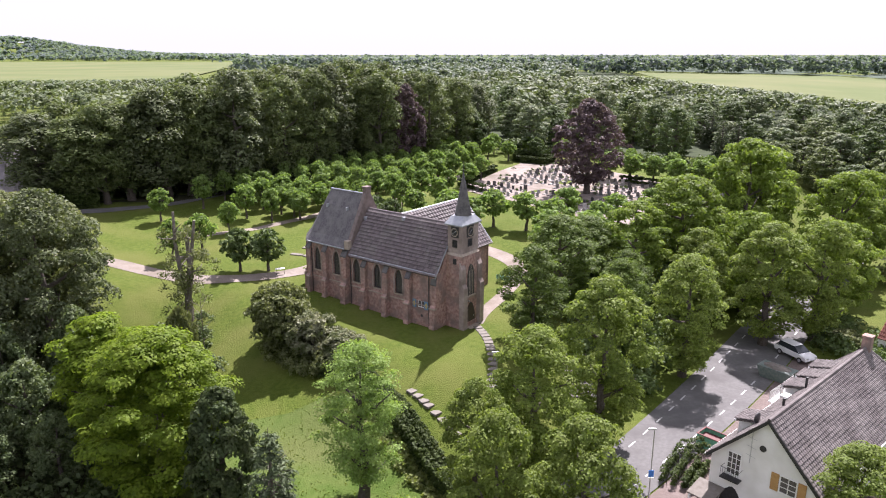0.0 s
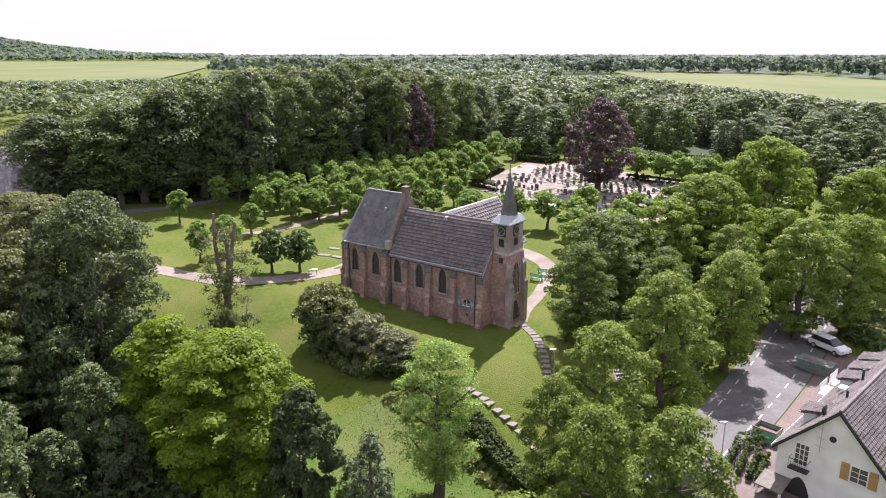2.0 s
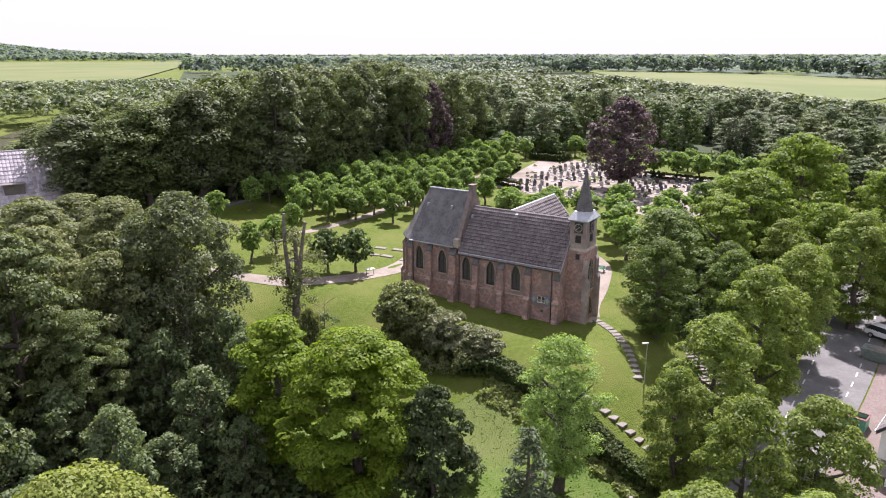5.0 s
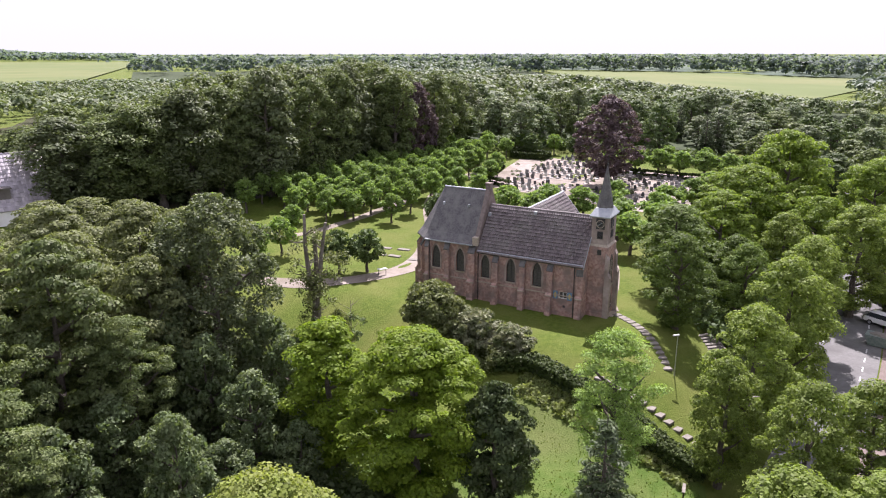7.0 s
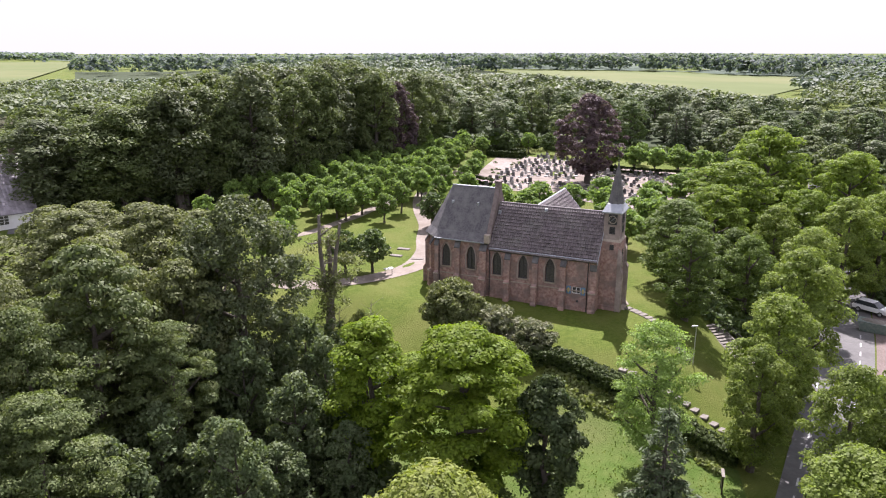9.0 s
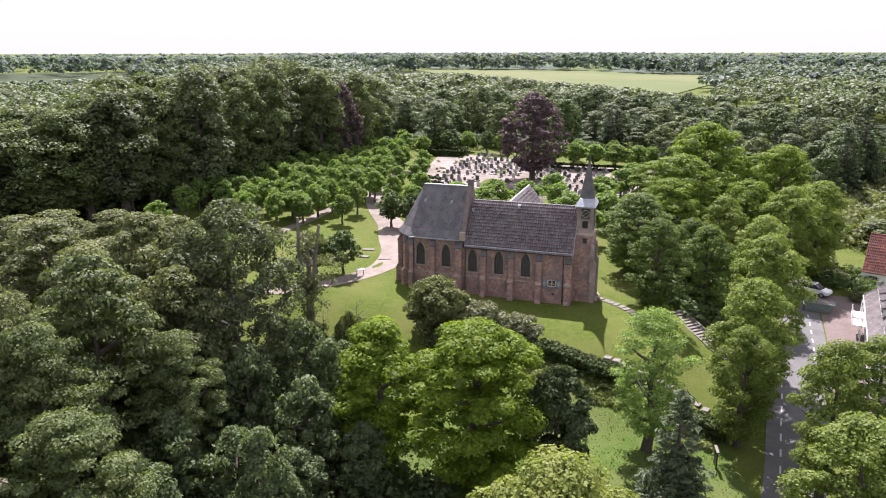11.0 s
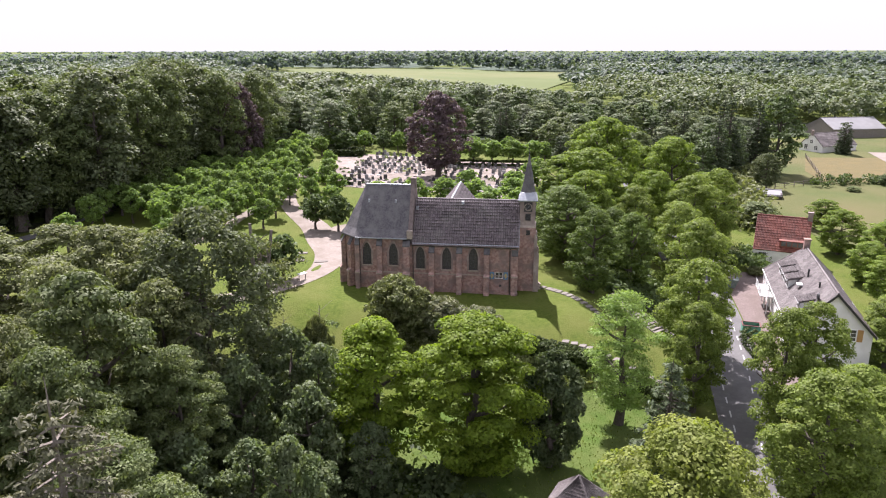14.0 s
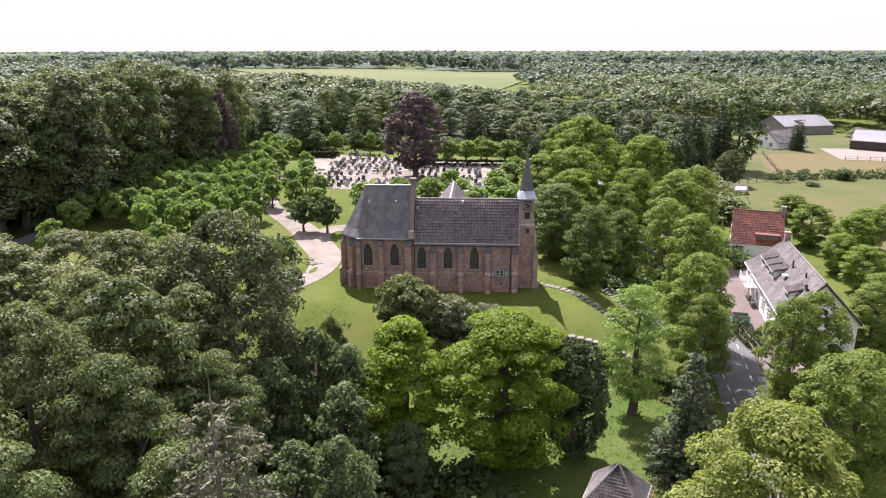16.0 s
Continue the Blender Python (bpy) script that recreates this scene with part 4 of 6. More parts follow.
# apse: three slanting sides
APSE = [(CL, 0.0), (-20.95, 1.75), (-20.95, 4.65), (CL, W)]
for (x0, y0), (x1, y1) in zip(APSE, APSE[1:]):
    d = Vector((x1 - x0, y1 - y0, 0))
    L = d.length
    m = Matrix.Translation((x0, y0, 0)) @ Matrix.Rotation(math.atan2(d.y, d.x), 4, "Z")
    bm = wall_with_openings(bmesh.new(), [(0, 0, -0.6), (L, 0, -0.6), (L, 0, CE), (0, 0, CE)], [arch(L / 2, 0, 3.25, 5.9, 0.95)], 0.5, -1)
    bmesh.ops.transform(bm, matrix=m, verts=bm.verts)
    part("wall", bm, M_BRICK, church)
    bm = bmesh.new()
    prism(bm, arch(L / 2, -0.3, 3.25, 5.9, 0.95), (0, 0.06, 0))
    bmesh.ops.transform(bm, matrix=m, verts=bm.verts)
    part("window", bm, M_GLASS, church, "dark leaded pointed window")
part("inner_floor", boxes((-20.5, 0.5, -0.5, 0, W - 0.5, 0.1)), M_DARK, church)


def gothic_window(x, z0, z1, w, depth=0.22):
    bm = bmesh.new()
    prism(bm, arch(x, depth, z0, z1, w), (0, 0.05, 0))
    win = part("window", bm, M_GLASS, church, "dark leaded pointed church window")
    ring_o, ring_i = arch(x, depth - 0.06, z0, z1, w), arch(x, depth - 0.06, z0 + 0.07, z1 - 0.1, w - 0.14)
    bm = bmesh.new()
    a = [[bm.verts.new(p) for p in r] for r in (ring_o, ring_i)]
    for i in range(len(ring_o)):
        j = (i + 1) % len(ring_o)
        bm.faces.new((a[0][i], a[0][j], a[1][j], a[1][i]))
    ext = bmesh.ops.extrude_face_region(bm, geom=list(bm.faces))
    bmesh.ops.translate(bm, vec=(0, 0.05, 0), verts=[v for v in ext["geom"] if isinstance(v, bmesh.types.BMVert)])
    part("window_frame", bm, M_DARK, win)
    bm = boxes((x - 0.02, depth - 0.05, z0 + 0.05, x + 0.02, depth - 0.01, z1 - 0.12))
    for i in range(1, 6):
        zz = z0 + (z1 - z0 - 0.6) * i / 5.5
        box(bm, x - w / 2 + 0.06, depth - 0.045, zz - 0.012, x + w / 2 - 0.06, depth - 0.012, zz + 0.012)
    part("glazing_bars", bm, M_DARK, win)
    part("window_sill", boxes((x - w / 2 - 0.08, -0.09, z0 - 0.14, x + w / 2 + 0.08, depth, z0), bevel=0.015), M_STONE, win, "pale stone sill")
    # brick surround: raised arch moulding
    ro, rin = arch(x, -0.045, z0, z1 + 0.24, w + 0.4), arch(x, -0.045, z0, z1 + 0.02, w + 0.06)
    bm = bmesh.new()
    a = [[bm.verts.new(p) for p in r] for r in (ro, rin)]
    for i in range(1, len(ro)):
        j = (i + 1) % len(ro)
        bm.faces.new((a[0][i], a[0][j], a[1][j], a[1][i]))
    ext = bmesh.ops.extrude_face_region(bm, geom=list(bm.faces))
    bmesh.ops.translate(bm, vec=(0, 0.05, 0), verts=[v for v in ext["geom"] if isinstance(v, bmesh.types.BMVert)])
    part("brick_arch", bm, M_BRICK2, win, "paler brick surround")


for x in NAVE_WIN:
    gothic_window(x, 2.95, 5.65, 1.05)
for x in CHOIR_WIN:
    gothic_window(x, 3.25, 5.95, 1.05)


def buttress(x, top, wid=0.62, deep=0.75, m=None):
    bm = bmesh.new()
    prism(bm, [(x - wid / 2, 0.0, -0.6), (x - wid / 2, -deep - 0.1, -0.6), (x - wid / 2, -deep - 0.1, 0.35), (x - wid / 2, -deep, 0.5), (x - wid / 2, -deep, 2.35), (x - wid / 2, -deep + 0.28, 2.65), (x - wid / 2, -deep + 0.28, top - 0.9), (x - wid / 2, 0.0, top - 0.15)], (wid, 0, 0))
    cap = boxes((x - wid / 2 - 0.05, -deep - 0.05, 2.28, x + wid / 2 + 0.05, -deep + 0.25, 2.4))
    slope = bmesh.new()
    prism(slope, [(x - wid / 2 - 0.04, -deep + 0.22, top - 0.92), (x - wid / 2 - 0.04, 0.02, top - 0.1), (x - wid / 2 - 0.04, 0.02, top - 0.2), (x - wid / 2 - 0.04, -deep + 0.24, top - 1.02)], (wid + 0.08, 0, 0))
    for b in (bm, cap, slope):
        if m is not None:
            bmesh.ops.transform(b, matrix=m, verts=b.verts)
    bt = part("buttress", bm, M_BRICK, church)
    part("offset_stone", cap, M_STONE, bt)
    part("coping", slope, M_SLATE, bt)


for x in (-10.0, -6.72, -3.5):
    buttress(x, NE - 0.1)
buttress(-16.25, CE - 0.15)
buttress(-13.0, CE - 0.15, 0.8, 0.8)
buttress(-18.95, CE - 0.15, 0.5, 0.7)
for (x, y), ang in ((( -19.75, 0.55), -45), ((-20.95, 1.75), -66), ((-20.95, 4.65), -114)):
    buttress(0, CE - 0.3, 0.6, 0.75, Matrix.Translation((x, y, 0)) @ Matrix.Rotation(radians(ang), 4, "Z"))
buttress(-0.25, NE - 0.3, 0.7, 0.35)
# plinth, string course, cornice, gutters and pipes
part("plinth", boxes((CL, -0.1, -0.6, 0.18, 0.0, 0.45)), M_BRICK, church)
part("string_course", boxes((CL, -0.07, 2.32, 0.15, 0.0, 2.44)), M_STONE, church, "projecting brick course")
part("cornice", boxes((NL + 0.26, -0.14, NE - 0.28, 0.12, 0.0, NE - 0.1), (NL + 0.26, -0.08, NE - 0.42, 0.12, 0.0, NE - 0.28)), M_BRICK2, church)
part("cornice", boxes((CL, -0.14, CE - 0.28, NL - 0.36, 0.0, CE - 0.1), (CL, -0.08, CE - 0.42, NL - 0.36, 0.0, CE - 0.28)), M_BRICK2, church)
bm = bmesh.new()
tube(bm, (NL + 0.35, -0.3, NE - 0.02), (0.15, -0.3, NE - 0.02), 0.07, 0.07, 8)
part("gutter", bm, M_LEAD, church)
for x, top in ((-1.15 + 0.35, NE), (-12.25, NE), (CL + 0.45, CE)):
    bm = bmesh.new()
    tube(bm, (x, -0.14, -0.1), (x, -0.14, top - 0.2), 0.05, 0.05, 8)
    tube(bm, (x, -0.14, top - 0.2), (x, -0.3, top - 0.02), 0.05, 0.05, 8)
    part("downpipe", bm, M_DARK, church, "dark iron rainwater pipe")

# small square window with painted shutters
win = part("window", boxes((-2.5, 0.2, 2.05, -1.6, 0.24, 2.75)), M_GLASS, church, "small white window with painted shutters")
part("window_frame", boxes((-2.55, 0.12, 2.0, -2.46, 0.2, 2.8), (-1.64, 0.12, 2.0, -1.55, 0.2, 2.8), (-2.46, 0.12, 2.0, -1.64, 0.2, 2.08), (-2.46, 0.12, 2.72, -1.64, 0.2, 2.8), (-2.09, 0.12, 2.08, -2.01, 0.2, 2.72)), M_WOODW, win, "white wooden frame")
M_BLUE = material("blue_shutter_paint", (0.10, 0.2, 0.32), (0.13, 0.24, 0.36), 5, 0.6)
M_YELLOW = material("yellow_shutter_paint", (0.5, 0.4, 0.12), (0.42, 0.34, 0.1), 5, 0.6)
for x0 in (-3.12, -1.5):
    sh = part("shutter", boxes((x0, -0.05, 1.95, x0 + 0.5, -0.005, 2.85), bevel=0.01), M_BLUE, win, "blue shutter with a pale diamond")
    bm = bmesh.new()
    prism(bm, [(x0 + 0.25, -0.065, 2.06), (x0 + 0.44, -0.065, 2.4), (x0 + 0.25, -0.065, 2.74), (x0 + 0.06, -0.065, 2.4)], (0, 0.012, 0))
    part("diamond", bm, M_YELLOW, sh)
part("vent_hole", boxes((-2.0, -0.012, 1.05, -1.75, 0.02, 1.3)), M_DARK, church)

# nave roof: rows of tiles on a slab
def roof_slab(bm, p0, p1, p2, p3, thick=0.12):
    n = (Vector(p1) - Vector(p0)).cross(Vector(p3) - Vector(p0)).normalized()
    if n.z < 0:
        n.negate()
    prism(bm, [p0, p1, p2, p3], tuple(-n * thick))


def tiled_slope(name, parent, e0, e1, r1, r0, mat, rows, cols, label="", up=0.04, step=0.085):
    """A roof slope from eaves e0-e1 to ridge r0-r1 covered in overlapping curved tiles."""
    e0, e1, r1, r0 = map(Vector, (e0, e1, r1, r0))
    nrm = (e1 - e0).cross(r0 - e0).normalized()
    if nrm.z < 0:
        nrm.negate()
    vs, fs = [], []
    for j in range(rows):
        a0, a1 = j / rows, (j + 1.25) / rows
        for i in range(cols):
            s0, s1 = i / cols, (i + 1) / cols
            lift = 0.012 * math.sin(i * 12.9 + j * 7.7)
            k = len(vs)
            for s, hgt in ((s0, 0.0), (s0 + (s1 - s0) * 0.35, up), (s0 + (s1 - s0) * 0.75, up * 0.6), (s1, 0.0)):
                lo = (e0.lerp(r0, a0)).lerp(e1.lerp(r1, a0), s)
                hi = (e0.lerp(r0, min(1, a1))).lerp(e1.lerp(r1, min(1, a1)), s)
                vs.append(lo + nrm * (step + hgt + lift))
                vs.append(hi + nrm * (0.02 + hgt + lift))
                vs.append(lo + nrm * 0.0)
            for q in range(3):
                b = k + q * 3
                fs += [(b, b + 3, b + 4, b + 1), (b + 2, b + 5, b + 3, b)]
    return part(name, mesh_of(name, vs, fs, mat), mat, parent, label)


OV = 0.32
slope_n = (NR - NE) / (MIDW + 0.0)
bm = bmesh.new()
roof_slab(bm, (NL + 0.25, -OV, NE - OV * 0.9), (0.2, -OV, NE - OV * 0.9), (0.2, MIDW, NR), (NL + 0.25, MIDW, NR))
roof = part("roof", bm, M_TILE, church, "dark brown tiled saddle roof")
tiled_slope("tiles", roof, (NL + 0.25, -OV, NE - OV * 0.9), (0.2, -OV, NE - OV * 0.9), (0.2, MIDW, NR), (NL + 0.25, MIDW, NR), M_TILE, 15, 46, up=0.1, step=0.15)
bm = bmesh.new()
roof_slab(bm, (NL + 0.25, W + OV, NE - OV * 0.9), (0.2, W + OV, NE - OV * 0.9), (0.2, MIDW + 0.01, NR), (NL + 0.25, MIDW + 0.01, NR))
part("roof", bm, M_TILE, church)
for i in range(31):
    bm = bmesh.new()
    x = NL + 0.25 + i * 0.413
    tube(bm, (x, MIDW, NR + 0.03), (x + 0.45, MIDW, NR + 0.05), 0.13, 0.145, 8)
    part("ridge_tile", bm, M_TILE, roof)
bm = bmesh.new()
prism(bm, [(0.14, -OV, NE - OV * 0.9 - 0.16), (0.14, -OV, NE - OV * 0.9 + 0.1), (0.14, MIDW, NR + 0.1), (0.14, MIDW, NR - 0.16)], (0.1, 0, 0))
part("verge_board", bm, M_LEAD, church, "pale lead-covered verge")
for x, y in ((-6.6, 3.05), (-12.0, 2.6)):
    z = NE + (NR - NE) * y / MIDW
    bm = boxes((x - 0.14, y - 0.5, z - 0.25, x + 0.14, y + 0.02, z + 0.12))
    part("roof_vent", bm, M_LEAD, roof, "small pale roof vent")

# choir roof: slate, flared at the eaves, hipped over the apse
def slate_face(pts_lo, pts_mid, pts_hi, label=""):
    bm = bmesh.new()
    lo, mid, hi = ([bm.verts.new(p) for p in r] for r in (pts_lo, pts_mid, pts_hi))
    bm.faces.new((lo[0], lo[1], mid[1], mid[0]))
    bm.faces.new((mid[0], mid[1], *(reversed(hi))))
    ext = bmesh.ops.extrude_face_region(bm, geom=list(bm.faces))
    bmesh.ops.translate(bm, vec=(0, 0, -0.14), verts=[v for v in ext["geom"] if isinstance(v, bmesh.types.BMVert)])
    return part("roof", bm, M_SLATE, church, label)


def mix3(a, b, k):
    return tuple(p + (q - p) * k for p, q in zip(a, b))


RX = -18.4
eaves = [(NL - 0.26, -0.4), (CL - 0.15, -0.4), (-21.35, 1.55), (-21.35, 4.85), (CL - 0.1, W + 0.4), (NL - 0.26, W + 0.4)]
tops = [(NL - 0.26, MIDW, CR), (RX, MIDW, CR)]
for i in range(5):
    (x0, y0), (x1, y1) = eaves[i], eaves[i + 1]
    ta = tops[0] if i == 0 else tops[1]
    tb = tops[0] if i == 4 else tops[1]
    lo = [(x0, y0, CE - 0.12), (x1, y1, CE - 0.12)]
    mid = []
    for p, t in zip(lo, (ta, tb)):
        q = mix3(p, t, 0.2)
        mid.append((q[0], q[1], CE + 0.72))
    hi = [ta, tb] if ta != tb else [ta]
    ob = slate_face(lo, mid, hi, "grey slate roof, flared at the eaves")
    if i == 0:
        choir_roof = ob
bm = bmesh.new()
tube(bm, (NL - 0.26, MIDW, CR + 0.02), (RX, MIDW, CR + 0.02), 0.09, 0.09, 8)
part("ridge_roll", bm, M_LEAD, choir_roof)
for x, y in ((-17.85, 2.15), (-14.6, 2.15)):
    z = CE + 0.72 + (CR - CE - 0.72) * (y - 0.32) / (MIDW - 0.32)
    part("roof_vent", boxes((x - 0.1, y - 0.3, z - 0.2, x + 0.1, y, z + 0.16)), M_LEAD, choir_roof, "small pale roof vent")
bm = boxes((CL, -0.52, CE - 0.26, NL - 0.3, -0.38, CE - 0.14))
part("gutter", bm, M_LEAD, church)

# tower
T0, T1, TY0, TY1 = 0.1, 1.95, 1.75, 4.65
bm = boxes((-0.4, TY0 - 0.12, -0.6, T1 + 0.15, TY1 + 0.12, 7.9))
tower = part("tower_base", bm, M_BRICK, church, "square brick lower tower")
part("plinth", boxes((0.11, TY0 - 0.24, -0.6, T1 + 0.27, TY1 + 0.24, 0.6)), M_BRICK, tower)
bm = bmesh.new()
lo = [(T0 - 0.05, TY0 - 0.12, 7.9), (T1 + 0.15, TY0 - 0.12, 7.9), (T1 + 0.15, TY1 + 0.12, 7.9), (T0 - 0.05, TY1 + 0.12, 7.9)]
hi = [(T0 + 0.1, TY0, 8.15), (T1, TY0, 8.15), (T1, TY1, 8.15), (T0 + 0.1, TY1, 8.15)]
a, b = [bm.verts.new(p) for p in lo], [bm.verts.new(p) for p in hi]
for i in range(4):
    bm.faces.new((a[i], a[(i + 1) % 4], b[(i + 1) % 4], b[i]))
bm.faces.new(b)
bm.faces.new(a[::-1])
part("weathering", bm, M_STONE, tower)
belfry = part("belfry", boxes((T0 + 0.1, TY0, 8.1, T1, TY1, 11.2)), M_BRICK2, church, "paler brick upper tower with louvred openings")
# corner buttresses of the front
for y0, y1 in ((TY0 - 0.35, TY0 + 0.35), (TY1 - 0.35, TY1 + 0.35)):
    bm = bmesh.new()
    prism(bm, [(T1, y0, -0.6), (T1 + 0.6, y0, -0.6), (T1 + 0.6, y0, 4.6), (T1 + 0.35, y0, 5.0), (T1 + 0.35, y0, 6.6), (T1, y0, 7.3)], (0, y1 - y0, 0))
    part("buttress", bm, M_BRICK2, tower)
# front window and door
bm = bmesh.new()
ring = [(T1 + 0.16, p[0], p[2]) for p in arch(3.2, 0, 3.5, 6.9, 1.25)]
prism(bm, ring, (0.012, 0, 0))
fw = part("window", bm, M_GLASS, tower, "tall dark pointed window over the door")
bm = bmesh.new()
for x, z0, z1 in ((2.9, 3.5, 6.2), (3.2, 3.5, 6.8), (3.5, 3.5, 6.2)):
    box(bm, T1 + 0.175, x - 0.025, z0, T1 + 0.21, x + 0.025, z1)
part("tracery", bm, M_STONE, fw)
part("window_sill", boxes((T1 + 0.12, 2.45, 3.32, T1 + 0.3, 3.95, 3.48)), M_STONE, fw)
bm = bmesh.new()
prism(bm, [(T1 + 0.16, p[0], p[2]) for p in arch(3.2, 0, -0.1, 2.7, 1.5)], (0.03, 0, 0))
dr = part("door", bm, M_DOOR, tower, "dark wooden pointed door, closed")
part("handle", boxes((T1 + 0.2, 3.65, 1.0, T1 + 0.25, 3.7, 1.15)), M_METAL, dr)
part("doorstep", boxes((T1 + 0.16, 2.3, -0.3, T1 + 0.95, 4.1, 0.12), bevel=0.03), M_STONE, tower)
bm = boxes((T1 + 0.16, 2.65, 2.85, T1 + 0.4, 2.75, 3.05))
part("lantern", bm, M_METAL, tower)
# belfry louvres and dials
def louvre(face, c, z0, z1, wd):
    """face 'y': on the lawn side, 'x': on the front."""
    def put(bm, a0, a1, zz0, zz1, d0, d1):
        if face == "y":
            box(bm, a0, TY0 - d1, zz0, a1, TY0 - d0, zz1)
        else:
            box(bm, T1 + d0, a0, zz0, T1 + d1, a1, zz1)
    bm = bmesh.new()
    put(bm, c - wd / 2, c + wd / 2, z0, z1, 0.004, 0.02)
    op = part("belfry_opening", bm, M_DARK, belfry, "dark louvred belfry opening")
    for i in range(6):
        zz = z0 + (z1 - z0) * (i + 0.5) / 6
        bm = bmesh.new()
        put(bm, c - wd / 2 + 0.03, c + wd / 2 - 0.03, zz, zz + 0.04, 0.02, 0.09)
        part("slat", bm, M_DARK, op)
    return op


def dial(face, c, z, r):
    bm = bmesh.new()
    n = 28
    for k in range(n):
        a0, a1 = k * math.tau / n, (k + 1) * math.tau / n
        ps = [(c + rr * math.sin(a), z + rr * math.cos(a)) for rr, a in ((r, a0), (r, a1), (r * 0.84, a1), (r * 0.84, a0))]
        bm.faces.new([bm.verts.new((p[0], TY0 - 0.12, p[1]) if face == "y" else (T1 + 0.12, p[0], p[1])) for p in ps])
    for k in range(12):
        a = k * math.tau / 12
        for s0, s1, wv in ((0.62, 0.8, 0.03),):
            q = [(c + r * (s * math.sin(a)) + wv * r * sg * math.cos(a), z + r * s * math.cos(a) - wv * r * sg * math.sin(a)) for s, sg in ((s0, -1), (s1, -1), (s1, 1), (s0, 1))]
            bm.faces.new([bm.verts.new((p[0], TY0 - 0.12, p[1]) if face == "y" else (T1 + 0.12, p[0], p[1])) for p in q])
    d = part("clock_dial", bm, M_STONE, belfry, "open clock dial on the tower")
    bm = bmesh.new()
    for a, ln in ((0.9, 0.55), (4.0, 0.75)):
        q = [(c + r * s * math.sin(a) + 0.05 * r * sg * math.cos(a), z + r * s * math.cos(a) - 0.05 * r * sg * math.sin(a)) for s, sg in ((0, -1), (ln, -1), (ln, 1), (0, 1))]
        bm.faces.new([bm.verts.new((p[0], TY0 - 0.13, p[1]) if face == "y" else (T1 + 0.13, p[0], p[1])) for p in q])
    part("clock_pointer", bm, M_LEAD, d)


MX = (T0 + 0.1 + T1) / 2
louvre("y", MX + 0.05, 9.8, 10.95, 0.95)
louvre("y", MX + 0.05, 8.75, 9.55, 0.62)
dial("y", MX + 0.05, 10.37, 0.45)
louvre("x", 3.2, 9.75, 10.95, 1.15)
louvre("x", 3.2, 8.75, 9.55, 0.75)
dial("x", 3.2, 10.35, 0.52)
part("belfry_opening", boxes((MX - 0.1, TY0 - 0.14, 7.0, MX + 0.35, TY0 - 0.115, 7.6)), M_DARK, tower)
# spire: flared lead skirt, then a slender slated point
bm = bmesh.new()
cx, cy = (T0 + 0.1 + T1) / 2, (TY0 + TY1) / 2
def ring_pts(hx, hy, z):
    return [bm.verts.new((cx + sx * hx, cy + sy * hy, z)) for sx, sy in ((-1, -1), (1, -1), (1, 1), (-1, 1))]
rings = [ring_pts(1.08, 1.68, 11.05), ring_pts(1.12, 1.72, 11.18), ring_pts(0.74, 0.98, 11.95)]
for r0, r1 in zip(rings, rings[1:]):
    for i in range(4):
        bm.faces.new((r0[i], r0[(i + 1) % 4], r1[(i + 1) % 4], r1[i]))
bm.faces.new(rings[0][::-1])
bm.faces.new(rings[-1])
spire = part("spire_skirt", bm, M_LEAD, church, "flared pale lead skirt under the spire")
bm = bmesh.new()
n = 8
prev = None
for z, r in ((11.93, 0.86), (12.6, 0.72), (14.2, 0.43), (16.35, 0.04)):
    cur = [bm.verts.new((cx + r * 1.05 * math.cos((i + 0.5) * math.tau / n), cy + r * 1.1 * math.sin((i + 0.5) * math.tau / n), z)) for i in range(n)]
    if prev:
        for i in range(n):
            bm.faces.new((prev[i], prev[(i + 1) % n], cur[(i + 1) % n], cur[i]))
    prev = cur
bm.faces.new(prev)
part("spire", bm, M_SLATE, church, "slender grey slated spire")
bm = bmesh.new()
tube(bm, (cx, cy, 16.3), (cx, cy, 17.5), 0.035, 0.02, 6)
tube(bm, (cx - 0.25, cy, 16.95), (cx + 0.25, cy, 16.95), 0.02, 0.02, 5)
bmesh.ops.create_uvsphere(bm, u_segments=8, v_segments=6, radius=0.1, matrix=Matrix.Translation((cx, cy, 16.5)))
part("weathervane", bm, M_DARK, church, "iron cross and vane on the spire")

# transept behind the nave
TX0, TX1, TYE, TE, TR = -12.2, -4.2, 15.6, 5.8, 10.5
bm = boxes((TX0, W, -0.6, TX0 + 0.5, TYE, TE), (TX1 - 0.5, W, -0.6, TX1, TYE, TE))
wing = part("transept", bm, M_BRICK, church, "brick wing behind the nave")
bm = bmesh.new()
prism(bm, [(TX0, TYE - 0.5, -0.6), (TX1, TYE - 0.5, -0.6), (TX1, TYE - 0.5, TE), ((TX0 + TX1) / 2, TYE - 0.5, TR), (TX0, TYE - 0.5, TE)], (0, 0.5, 0))
part("gable", bm, M_BRICK, wing)
tm = (TX0 + TX1) / 2
for s, xe in ((-1, TX0 - 0.35), (1, TX1 + 0.35)):
    bm = bmesh.new()
    ze = TE - 0.35 * (TR - TE) / 4.0
    roof_slab(bm, (xe, 3.4, ze), (xe, TYE + 0.2, ze), (tm, TYE + 0.2, TR), (tm, 3.4, TR))
    slope = part("roof", bm, M_TILE, wing, "dark brown tiled roof of the side wing")
    tiled_slope("tiles", slope, (xe, 3.4, ze), (xe, TYE + 0.2, ze), (tm, TYE + 0.2, TR), (tm, 3.4, TR), M_TILE, 15, 26, up=0.1, step=0.15)
bm = bmesh.new()
tube(bm, (tm, 3.4, TR + 0.03), (tm, TYE + 0.25, TR + 0.03), 0.12, 0.12, 8)
